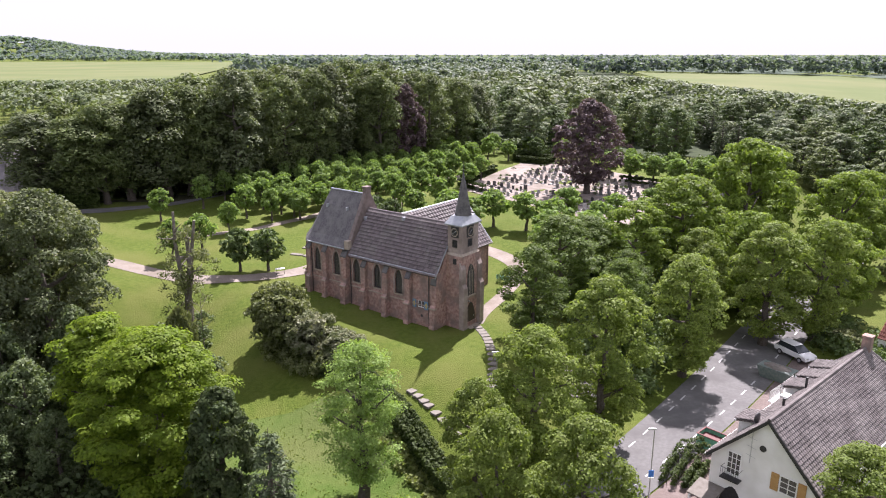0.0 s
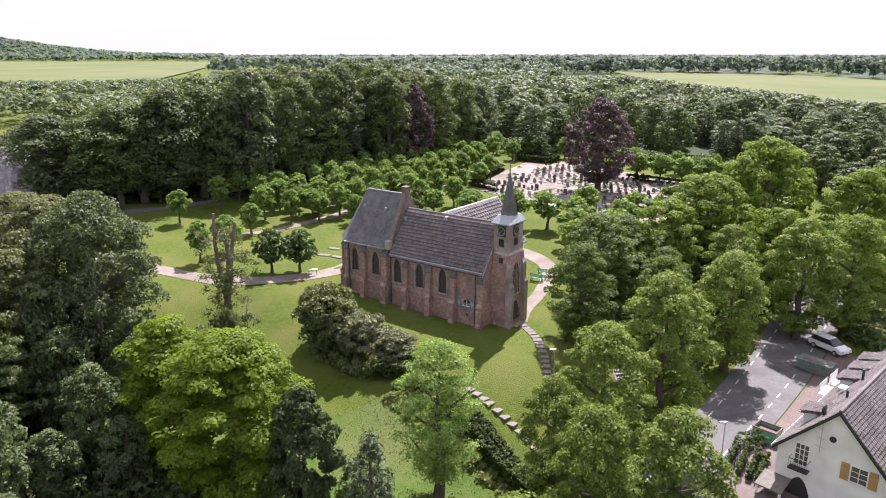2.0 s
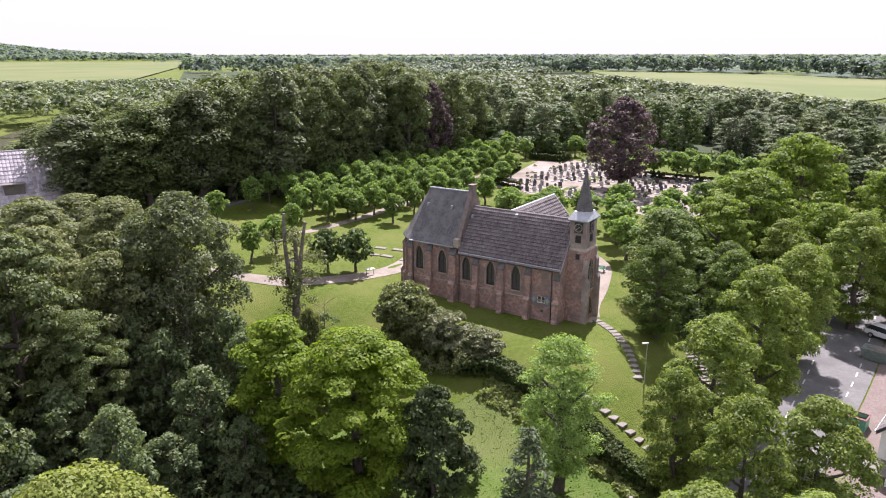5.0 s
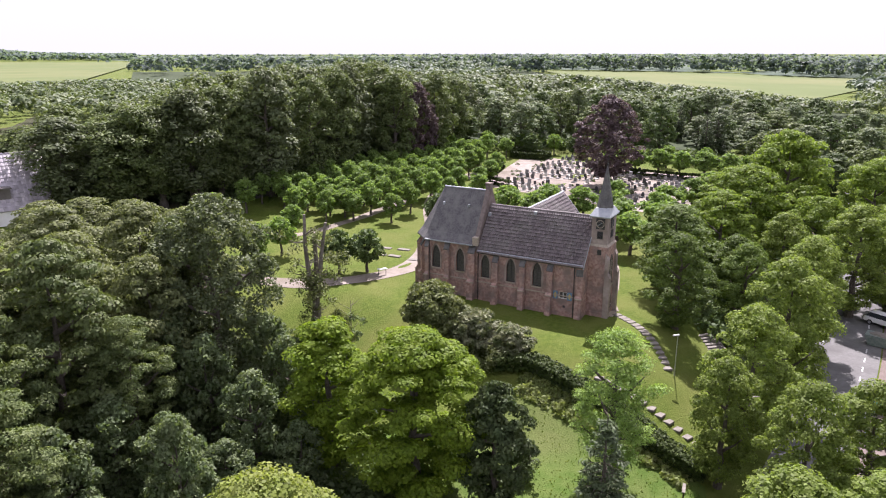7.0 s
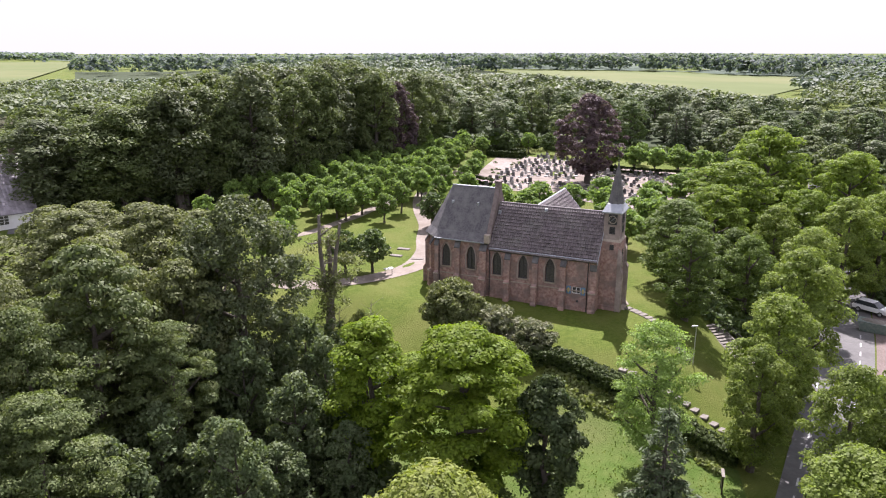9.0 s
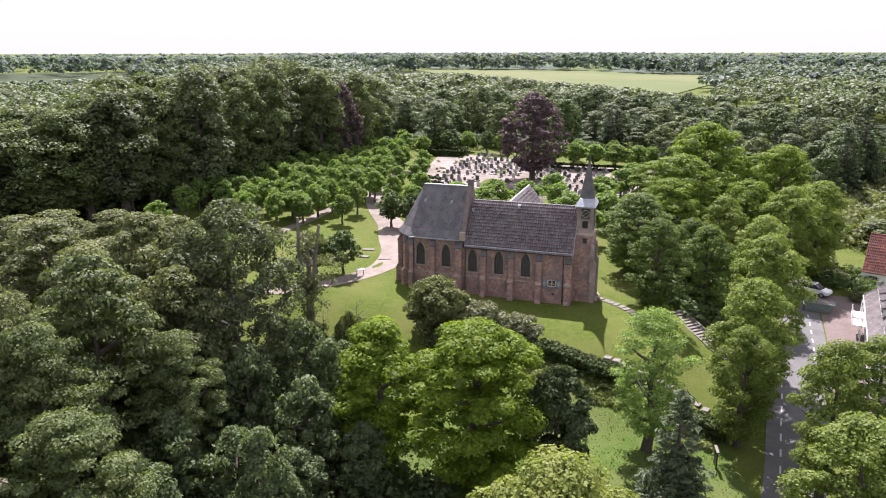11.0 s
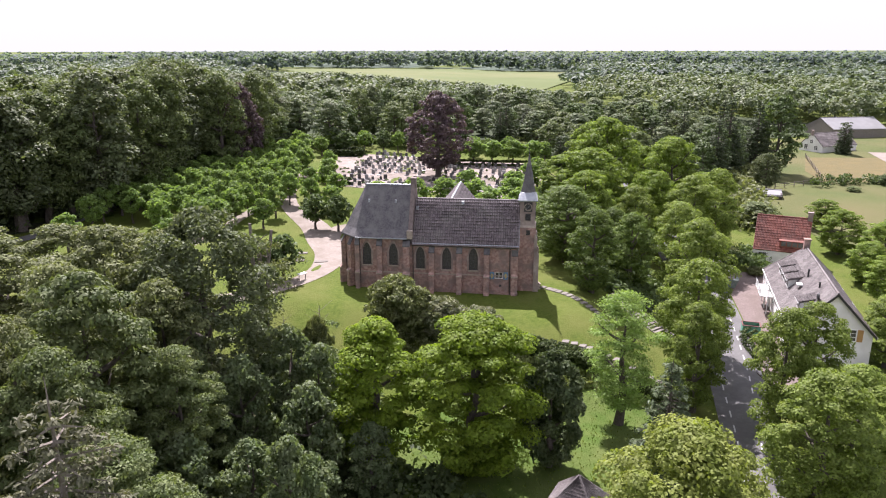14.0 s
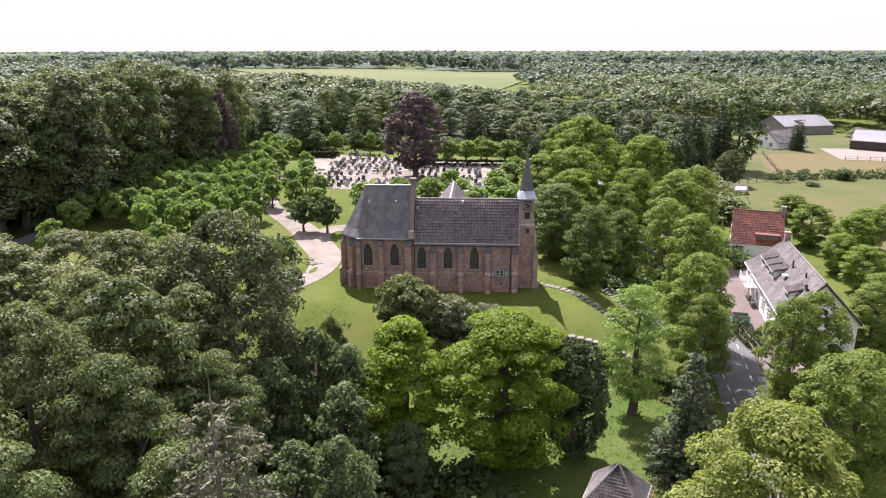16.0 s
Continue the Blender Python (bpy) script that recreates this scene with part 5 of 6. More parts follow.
part("ridge_roll", bm, M_LEAD, wing, "pale lead ridge")
bm = bmesh.new()
prism(bm, [(TX0 - 0.4, TYE + 0.2, TE - 0.5), (tm, TYE + 0.2, TR - 0.1), (TX1 + 0.4, TYE + 0.2, TE - 0.5), (TX1 + 0.4, TYE + 0.2, TE - 0.25), (tm, TYE + 0.2, TR + 0.15), (TX0 - 0.4, TYE + 0.2, TE - 0.25)], (0, 0.08, 0))
part("verge_board", bm, M_LEAD, wing)

# ---- dead tree, hedges, steps ----
def dead_tree():
    rg = np.random.default_rng(17)
    x, y = -28.9, 75.0
    root = empty("dead_tree", pose(x, y, ground_z(x, y)), "bare grey dead tree with broken top and sprouting twigs", "tree")
    bm = bmesh.new()
    tube(bm, (0, 0, -0.5), (0.1, 0, 2.6), 0.6, 0.42, 9)
    stems = [[(0.1, 0, 2.4), (-0.5, 0.1, 5.5), (-0.75, 0, 9.0), (-0.7, 0.1, 12.6)], [(0.1, 0, 2.4), (0.6, -0.1, 5.0), (0.9, 0.2, 8.0), (1.5, 0.2, 11.6)], [(0.1, 0.1, 3.0), (0.3, 0.8, 6.5), (0.2, 1.0, 10.0)]]
    for st in stems:
        for i, (p, q) in enumerate(zip(st, st[1:])):
            tube(bm, p, q, 0.33 - 0.06 * i, 0.27 - 0.06 * i, 8)
    part("trunk", bm, M_DEADWOOD, root)
    for i in range(16):
        st = stems[i % 3]
        k = int(rg.integers(0, len(st) - 1))
        a = Vector(st[k]).lerp(Vector(st[k + 1]), rg.random())
        ang, ln = rg.uniform(0, math.tau), rg.uniform(0.7, 2.4)
        b = a + Vector((math.cos(ang) * ln, math.sin(ang) * ln, rg.uniform(-0.1, 0.9)))
        bm = bmesh.new()
        tube(bm, a, b, 0.11, 0.05, 6)
        tube(bm, b, b + Vector((math.cos(ang + 0.5), math.sin(ang + 0.5), 0.7)) * 0.6, 0.05, 0.015, 5)
        part("branch", bm, M_DEADWOOD, root)
    cs = [(rg.normal() * 1.5, rg.normal() * 1.5, rg.uniform(1.5, 10.8)) for _ in range(70)]
    part("foliage", cloud_mesh("foliage", leaf_cloud(rg, cs, [0.75] * len(cs), 60, 0.13, jitter=0.9, shell=0.1), L_OLIVE), L_OLIVE, root, "sparse yellow-green shoots")


dead_tree()


def sapling(x, y, h, seed):
    rg = np.random.default_rng(seed)
    root = empty("bare_sapling", pose(x, y, ground_z(x, y)), "thin half-bare sapling on the lawn", "tree")
    bm = bmesh.new()
    tube(bm, (0, 0, -0.3), (0.1, 0, h), 0.08, 0.02, 6)
    for i in range(14):
        z = h * (0.25 + 0.05 * i)
        a = i * 2.4
        tube(bm, (0.03, 0, z), (math.cos(a) * h * 0.22, math.sin(a) * h * 0.22, z + h * 0.16), 0.03, 0.008, 4)
    part("trunk", bm, M_DEADWOOD, root)
    cs = [(rg.normal() * 0.6, rg.normal() * 0.6, rg.uniform(0.2, 0.7) * h) for _ in range(24)]
    part("crown", cloud_mesh("crown", leaf_cloud(rg, cs, [0.4] * 24, 40, 0.12, jitter=0.9, shell=0.1), L_SAGE), L_SAGE, root)


sapling(-25.2, 68.5, 6.2, 4)
sapling(-28.3, 70.5, 5.0, 5)
sapling(-24.0, 62.5, 3.6, 6)
sapling(-12.2, 46.8, 3.0, 7)


def hedge(line, width, height, label, mat=None, seed=2, leaf=0.11):
    rg = np.random.default_rng(seed)
    mat = mat or L_HEDGE
    x, y = line[0]
    root = empty("hedge", pose(x, y, ground_z(x, y)), label, "hedge")
    z0 = ground_z(x, y)
    cs, bm = [], bmesh.new()
    for (x0, y0), (x1, y1) in zip(line, line[1:]):
        L = math.hypot(x1 - x0, y1 - y0)
        nx, ny = -(y1 - y0) / L, (x1 - x0) / L
        n = max(2, int(L / 0.4))
        for i in range(n):
            t = i / n
            px, py = x0 + (x1 - x0) * t, y0 + (y1 - y0) * t
            pz = ground_z(px, py) - z0
            for s in np.linspace(-0.5, 0.5, max(2, int(width / 0.45))):
                for zz in np.linspace(0.25, height - 0.2, max(2, int(height / 0.5))):
                    cs.append((px - x + nx * s * width * 0.8 + rg.normal() * 0.05, py - y + ny * s * width * 0.8 + rg.normal() * 0.05, pz + zz + rg.normal() * 0.06))
            if i % 3 == 0:
                tube(bm, (px - x, py - y, pz - 0.2), (px - x, py - y, pz + height * 0.7), 0.04, 0.02, 4)
    tagged(part("stems", bm, M_BARK, root), kind="stuff")
    part("foliage", cloud_mesh("foliage", leaf_cloud(rg, cs, [0.25] * len(cs), 50, leaf, jitter=0.5, shell=0.5), mat), mat, root)
    return root


hedge([(-11.5, 61.6), (-8.4, 60.4), (-3.8, 53.9), (-0.2, 47.6), (2.0, 45.2)], 1.9, 1.5, "long clipped green hedge below the church lawn")
hedge([(8.0, 136), (3.5, 141), (12, 158)], 0.9, 1.4, "clipped green hedge round the cemetery", seed=3, leaf=0.2)
hedge([(17.5, 172), (24.5, 168), (27.5, 172.5), (20.5, 176.5), (17.5, 172)], 0.9, 1.6, "square clipped hedge in the cemetery", seed=4, leaf=0.2)
hedge([(38, 148.5), (46, 143.5), (57, 135)], 0.9, 1.3, "clipped hedge at the back of the cemetery", seed=5, leaf=0.2)
hedge([(17.6, 48.2), (20.4, 52.2), (22.4, 52.6)], 1.1, 1.2, "boxy clipped hedge in front of the white house", seed=6, leaf=0.085)
hedge([(19.0, 47.4), (21.4, 50.6)], 0.8, 0.9, "low clipped hedge beside the white house", seed=7)
hedge([(-66, 112), (-58, 116.5)], 1.6, 2.4, "tall dense hedge beside the house at the wood", seed=8, leaf=0.2)

M_STEP = material("pale_step_stone", (0.156, 0.142, 0.122), (0.202, 0.185, 0.162), 3, 0.9, 0.2, 20)


def stepping_stones(line, n, w, label):
    pts = smooth_line(line, 20)
    L = [0.0]
    for p, q in zip(pts, pts[1:]):
        L.append(L[-1] + math.hypot(q[0] - p[0], q[1] - p[1]))
    x, y = pts[0]
    root = empty("stone_path", pose(x, y, ground_z(x, y)), label, "path")
    z0 = ground_z(x, y)
    for i in range(n):
        d = L[-1] * (i + 0.5) / n
        k = max(j for j in range(len(L)) if L[j] <= d)
        k = min(k, len(pts) - 2)
        px, py = pts[k]
        a = math.atan2(pts[k + 1][1] - py, pts[k + 1][0] - px)
        s = L[-1] / n * 0.42
        bm = boxes((-s, -w / 2, -0.15, s, w / 2, 0.09), bevel=0.03)
        bmesh.ops.transform(bm, matrix=pose(px - x, py - y, ground_z(px, py) - z0, 2 * math.sin(i * 3.1), 0, math.degrees(a) + 6 * math.sin(i * 2.3)), verts=bm.verts)
        part("stone", bm, M_STEP, root)


stepping_stones([(3.6, 69.0), (4.4, 66.0), (4.7, 62.0), (4.3, 57.5)], 15, 0.9, "pale stepping stones from the tower door over the lawn")
stepping_stones([(-3.0, 57.2), (-0.6, 54.2), (1.6, 51.6), (3.4, 49.0)], 12, 0.8, "pale stepping stones along the clipped hedge")


def outdoor_stairs():
    p0, p1 = Vector((12.6, 66.4, 0)), Vector((13.5, 57.2, 0))
    d = p1 - p0
    ang = math.degrees(math.atan2(d.y, d.x))
    root = empty("outdoor_stairs", pose(p0.x, p0.y, 0, 0, 0, ang), "pale stone garden stairs with iron railing down the slope", "stairs")
    n, L = 20, d.length
    za, zb = ground_z(p0.x, p0.y) + 0.15, ground_z(p1.x, p1.y) + 0.05
    for i in range(n):
        z = za + (zb - za) * i / (n - 1)
        part("step", boxes((L * i / n, -0.85, z - 0.5, L * (i + 1.05) / n, 0.85, z), bevel=0.015), M_STEP, root)
    for y in (-1.0, 1.0):
        bm = bmesh.new()
        prism(bm, [(-0.2, y - 0.1, za - 0.6), (L, y - 0.1, zb - 0.6), (L, y - 0.1, zb + 0.1), (-0.2, y - 0.1, za + 0.1)], (0, 0.2, 0))
        part("kerb", bm, M_STEP, root)
    rail = bmesh.new()
    tube(rail, (0, 1.0, za + 1.05), (L, 1.0, zb + 1.05), 0.03, 0.03, 6)
    tube(rail, (0, 1.0, za + 0.6), (L, 1.0, zb + 0.6), 0.02, 0.02, 6)
    handrail = part("handrail", rail, M_DARK, root)
    for i in range(7):
        bm = bmesh.new()
        z = za + (zb - za) * i / 6
        tube(bm, (L * i / 6, 1.0, z - 0.2), (L * i / 6, 1.0, z + 1.06), 0.03, 0.03, 6)
        part("post", bm, M_DARK, handrail)


outdoor_stairs()


def lamp_post(x, y, h, label):
    root = empty("street_lamp", pose(x, y, ground_z(x, y)), label, "lamp post")
    bm = bmesh.new()
    tube(bm, (0, 0, -0.3), (0, 0, 0.8), 0.07, 0.06, 8)
    tube(bm, (0, 0, 0.8), (0, 0, h), 0.05, 0.035, 8)
    part("pole", bm, M_METAL, root)
    part("lamp_head", boxes((-0.5, -0.09, h - 0.02, 0.12, 0.09, h + 0.1), bevel=0.03), M_METAL, root)
    return root


lamp_post(4.8, 57.3, 4.0, "thin pale metal lamp post on the lawn edge")
sign = lamp_post(15.5, 45.9, 6.2, "roadside lamp post with a blue sign")
M_SIGNBLUE = material("blue_sign", (0.03, 0.16, 0.5), (0.04, 0.18, 0.52), 3, 0.4)
part("sign_plate", boxes((-0.2, -0.1, 2.3, 0.2, -0.06, 2.85), bevel=0.01), M_SIGNBLUE, sign, "blue rectangular sign with a white bar")
part("sign_bar", boxes((-0.2, -0.1, 2.1, 0.2, -0.06, 2.24)), M_WOODW, sign)

board = empty("notice_board", pose(-1.5, 42.6, ground_z(-1.5, 42.6), 0, 0, 60), "dark wooden notice board with a pale sloping roof", "notice board")
part("panel", boxes((-0.5, -0.05, 0.5, 0.5, 0.05, 1.6)), M_DOOR, board)
part("roof", boxes((-0.6, -0.12, 1.6, 0.6, 0.12, 1.66)), M_STEP, board, "pale board roof")
for x in (-0.45, 0.45):
    part("post", boxes((x - 0.05, -0.05, -0.3, x + 0.05, 0.05, 1.6)), M_DOOR, board)


def bench(x, y, turn, mat, label):
    root = empty("bench", pose(x, y, ground_z(x, y), 0, 0, turn), label, "bench", "benches by the church")
    for i in range(3):
        part("seat_slat", boxes((-0.9, -0.25 + i * 0.17, 0.42, 0.9, -0.11 + i * 0.17, 0.46)), mat, root)
        part("back_slat", boxes((-0.9, 0.27, 0.55 + i * 0.16, 0.9, 0.31, 0.67 + i * 0.16)), mat, root)
    for sx in (-0.7, 0.7):
        part("leg", boxes((sx - 0.04, -0.25, 0, sx + 0.04, -0.18, 0.42), (sx - 0.04, 0.24, 0, sx + 0.04, 0.31, 1.0), (sx - 0.04, -0.25, 0.36, sx + 0.04, 0.3, 0.42)), M_DARK, root)


M_GREENP = material("green_paint", (0.1, 0.3, 0.2), (0.14, 0.36, 0.26), 5, 0.5)
bench(7.6, 83.6, 150, M_GREENP, "green painted slatted bench beside the church path")
bench(8.9, 85.6, 150, M_GREENP, "green painted slatted bench beside the church path")
info = empty("information_panel", pose(-20.8, 85.6, ground_z(-20.8, 85.6), 0, 0, 20), "white tilted information panel on two thin legs", "information panel")
part("panel", boxes((-0.6, -0.3, 0.85, 0.6, 0.3, 0.9)), M_WOODW, info)
for x in (-0.5, 0.5):
    part("leg", boxes((x - 0.03, -0.03, -0.2, x + 0.03, 0.03, 0.85)), M_DARK, info)
for i, (x, y) in enumerate(((-18.6, 93.5), (-17.0, 96.5), (-19.5, 98.0), (-16.0, 91.5), (-20.5, 94.5))):
    ob = new("grave_slab", mesh_of("grave_slab", [], [], M_STEP))
    bm = boxes((-0.9, -0.4, -0.1, 0.9, 0.4, 0.14), bevel=0.04)
    bm.to_mesh(ob.data)
    bm.free()
    ob.matrix_world = pose(x, y, ground_z(x, y), 0, 0, -35 + 4 * i)
    tagged(ob, "weathered flat stone slab lying in the grass", "grave slab", "stone slabs on the lawn")

# ---- cemetery ----
M_GRAVE1 = material("dark_granite", (0.041, 0.041, 0.042), (0.068, 0.068, 0.068), 6, 0.35, obj=0.3)
M_GRAVE2 = material("grey_granite", (0.17, 0.167, 0.163), (0.231, 0.224, 0.218), 6, 0.5, obj=0.3)
M_GRAVE3 = material("pale_gravestone", (0.34, 0.326, 0.306), (0.408, 0.394, 0.367), 5, 0.7, obj=0.2)
M_BORDER = material("grave_gravel", (0.374, 0.34, 0.306), (0.449, 0.408, 0.374), 8, 0.95, 0.3, 25)


def grave_model(kind, head, fill):
    root = new("grave_model")
    bm = boxes((-0.5, -0.95, -0.2, -0.42, 0.95, 0.16), (0.42, -0.95, -0.2, 0.5, 0.95, 0.16), (-0.42, -0.95, -0.2, 0.42, -0.87, 0.16), (-0.42, 0.87, -0.2, 0.42, 0.95, 0.16))
    part("kerb", bm, head, root)
    part("bed", boxes((-0.42, -0.87, -0.2, 0.42, 0.87, 0.1)), fill, root)
    bm = bmesh.new()
    if kind == 0:
        box(bm, -0.42, 0.62, 0.1, 0.42, 0.8, 1.15, bevel=0.03)
    elif kind == 1:
        prism(bm, [(-0.4, 0.62, 0.1), (0.4, 0.62, 0.1), (0.4, 0.62, 0.9), (0.25, 0.62, 1.15), (0, 0.62, 1.25), (-0.25, 0.62, 1.15), (-0.4, 0.62, 0.9)], (0, 0.16, 0))
    else:
        prism(bm, [(-0.38, 0.5, 0.1), (0.38, 0.5, 0.1), (0.38, 0.72, 0.75), (-0.38, 0.72, 0.75)], (0, 0.14, 0))
    part("headstone", bm, head, root)
    return root


GM = [grave_model(k, h, f) for k, h, f in ((0, M_GRAVE1, M_BORDER), (1, M_GRAVE2, M_BORDER), (2, M_GRAVE2, M_GRAVE3), (0, M_GRAVE3, M_BORDER), (1, M_GRAVE1, M_GRAVE2), (0, M_GRAVE2, M_GRAVE1))]
GL = ("dark polished granite headstone with a kerbed gravel bed", "rounded grey headstone with a kerbed gravel bed", "low sloping grey gravestone with a pale slab", "pale square headstone with a kerbed gravel bed", "rounded dark headstone with a grey slab", "grey headstone with a dark polished slab")
CEM = [(5, 137), (14, 158), (22, 176), (30, 176), (44, 146), (58, 133), (44, 119), (31, 110), (18, 121)]
rg = np.random.default_rng(31)
graves = 0
for j in range(24):
    for i in range(46):
        a, b = i * 1.5 + (0.8 if (i // 11) % 2 else 0), j * 3.3
        if i % 12 == 11 or j % 8 == 7 or rg.random() < 0.12:
            continue
        x = 3 + a * 0.79 + b * 0.61 - 6
        y = 140 - a * 0.61 + b * 0.79 - 14
        if not inside(x, y, CEM) or math.hypot(x - 28, y - 135) < 2.6 or graves >= 290:
            continue
        k = int(rg.integers(0, len(GM)))
        s = rg.uniform(0.6, 0.95)
        ob = copy_thing(GM[k], pose(x + rg.normal() * 0.12, y + rg.normal() * 0.12, ground_z(x, y) + 0.05, 0, rg.normal() * 1.5, -38 + rg.normal() * 3) @ Matrix.Diagonal((s, s, s, 1)))
        ob.name = "grave"
        tagged(ob, GL[k], "grave", "graves in the cemetery")
        graves += 1
for root in GM:
    for o in (*root.children_recursive, root):
        bpy.data.objects.remove(o)
thicket("grave_plants", CEM, 130, 0.0, 0.25, L_DARK2, "small shrubs and flowers planted on the graves", 0.16, 36, 12, 0.25, 0.6)

# ---- white house by the road ----
def window_unit(parent, m, w, h, label="white multi-pane window", bars=(2, 3), shutters=None):
    """A window in the plane y=0 facing -y, its sill at z=0."""
    def at(bm):
        bmesh.ops.transform(bm, matrix=m, verts=bm.verts)
        return bm
    win = part("window", at(boxes((-w / 2, -0.02, 0, w / 2, 0.02, h))), M_GLASS, parent, label)
    t = 0.06
    part("window_frame", at(boxes((-w / 2 - t, -0.08, -t, -w / 2 + 0.02, 0.0, h + t), (w / 2 - 0.02, -0.08, -t, w / 2 + t, 0.0, h + t), (-w / 2 + 0.02, -0.08, h - 0.02, w / 2 - 0.02, 0.0, h + t), (-w / 2 + 0.02, -0.08, -t, w / 2 - 0.02, 0.0, 0.02))), M_WOODW, win)
    bm = bmesh.new()
    for i in range(1, bars[0]):
        x = -w / 2 + w * i / bars[0]
        box(bm, x - 0.025, -0.06, 0.02, x + 0.025, -0.022, h - 0.02)
    for i in range(1, bars[1]):
        z = h * i / bars[1]
        box(bm, -w / 2 + 0.02, -0.056, z - 0.02, w / 2 - 0.02, -0.024, z + 0.02)
    part("glazing_bars", at(bm), M_WOODW, win)
    if shutters:
        for s in (-1, 1):
            x0 = s * (w / 2 + 0.1) if s > 0 else -(w / 2 + 0.1) - 0.55
            part("shutter", at(boxes((x0, -0.09, -0.05, x0 + 0.55, -0.03, h + 0.05), bevel=0.01)), shutters, win, "ochre wooden shutter")
    return win


M_OCHRE = material("ochre_shutter", (0.36, 0.2, 0.07), (0.42, 0.25, 0.09), 5, 0.6)
M_HTILE = material("grey_brown_tiles", (0.085, 0.072, 0.068), (0.128, 0.111, 0.106), 1.4, 0.75, 0.2, 14, island=0.25, c3=(0.162, 0.145, 0.136), scale3=0.4)


def white_house():
    gz = -4.75
    root = empty("white_house", pose(22.6, 43.6, gz, 0, 0, 41.8), "white rendered house with a long grey tiled roof and dormers", "house")
    L, HW, EV, RG = 22.4, 4.2, 3.75, 8.1
    bm = bmesh.new()
    prism(bm, [(0.3, -HW + 0.3, -0.5), (0.3, HW - 0.3, -0.5), (0.3, HW - 0.3, EV + 0.2), (0.3, 0, RG - 0.15), (0.3, -HW + 0.3, EV + 0.2)], (0.35, 0, 0))
    part("gable_wall", bm, M_WHITE, root)
    part("wall", boxes((0.65, HW - 0.65, -0.5, L - 0.3, HW - 0.3, EV + 0.15), (0.65, -HW + 0.3, -0.5, L - 0.3, -HW + 0.65, EV + 0.15), (L - 0.65, -HW + 0.65, -0.5, L - 0.3, HW - 0.65, EV + 0.15)), M_WHITE, root)
    hip = L - 3.6
    for s in (-1, 1):
        e0, e1, r1, r0 = (0, s * HW, EV - 0.1), (L, s * HW, EV - 0.1), (hip, 0, RG), (0, 0, RG)
        bm = bmesh.new()
        roof_slab(bm, e0, e1, r1, r0)
        rf = part("roof", bm, M_HTILE, root, "grey-brown tiled roof slope")
        tiled_slope("tiles", rf, e0, e1, r1, r0, M_HTILE, 20, 72)
    bm = bmesh.new()
    roof_slab(bm, (L, -HW, EV - 0.1), (L, HW, EV - 0.1), (hip, 0.02, RG), (hip, -0.02, RG))
    part("roof", bm, M_HTILE, root)
    bm = bmesh.new()
    tube(bm, (0, 0, RG + 0.04), (hip, 0, RG + 0.04), 0.13, 0.13, 8)
    for s in (-1, 1):
        tube(bm, (hip, 0, RG + 0.04), (L, s * HW, EV), 0.12, 0.12, 8)
    part("ridge_tiles", bm, M_HTILE, root)
    for s in (-1, 1):
        bm = bmesh.new()
        prism(bm, [(-0.06, 0, RG + 0.08), (-0.06, s * HW, EV - 0.05), (-0.06, s * HW, EV - 0.35), (-0.06, 0, RG - 0.25)], (0.08, 0, 0))
        part("barge_board", bm, M_DARK, root, "dark painted barge board")
        bm = bmesh.new()
        tube(bm, (0, s * (HW + 0.08), EV - 0.12), (L, s * (HW + 0.08), EV - 0.12), 0.07, 0.07, 6)
        part("gutter", bm, M_WOODW, root)
    ch = part("chimney", boxes((hip - 0.3, -0.35, RG - 0.6, hip + 0.4, 0.35, RG + 1.0), (hip - 0.36, -0.41, RG + 1.0, hip + 0.46, 0.41, RG + 1.15)), M_BRICK, root, "brick chimney at the end of the ridge")
    # dormers on the road side
    for x in (3.2, 11.3, 14.0, 16.7):
        y1, z1 = 2.9, EV + (RG - EV) * (1 - 2.9 / HW)
        bm = boxes((x - 0.85, 1.2, z1 - 0.1, x + 0.85, y1 + 0.15, z1 + 1.05))
        dm = part("dormer", bm, M_WOODW, root, "white flat dormer with a tiled top")
        bm = bmesh.new()
        q = [(x - 1.05, y1 + 0.4, z1 + 1.0), (x + 1.05, y1 + 0.4, z1 + 1.0), (x + 1.05, 0.7, z1 + 1.75), (x - 1.05, 0.7, z1 + 1.75)]
        roof_slab(bm, *q)
        tr = part("dormer_roof", bm, M_HTILE, dm)
        tiled_slope("tiles", tr, *q, M_HTILE, 7, 7, up=0.08, step=0.13)
        part("dormer_verge", boxes((x - 1.12, y1 + 0.3, z1 + 0.9, x + 1.12, y1 + 0.42, z1 + 1.06)), M_WOODW, dm)
        part("dormer_window", boxes((x - 0.7, y1 + 0.15, z1 + 0.15, x + 0.7, y1 + 0.18, z1 + 0.9)), M_GLASS, dm)
    # skylight and flues
    part("skylight", boxes((8.0, 1.9, EV + 2.42, 8.8, 2.5, EV + 2.62)), M_WOODW, root)
    for x, y in ((4.6, 0.9), (9.5, 1.2)):
        bm = bmesh.new()
        tube(bm, (x, y, RG - 1.4), (x, y, RG - 0.2), 0.1, 0.1, 8)
        part("flue", bm, M_DARK, root)
    bm = bmesh.new()
    bmesh.ops.create_uvsphere(bm, u_segments=12, v_segments=8, radius=0.42, matrix=Matrix.Translation((1.7, 1.5, RG - 1.0)) @ Matrix.Diagonal((1, 0.35, 1, 1)))
    part("satellite_dish", bm, M_DARK, root, "dark round satellite dish")
    # gable front
    face = lambda y, z: pose(0.3, y, z, 0, 0, -90)
    w1 = window_unit(root, face(2.15, 2.75), 0.95, 1.75, "tall white multi-pane window with a small balcony", (3, 4))
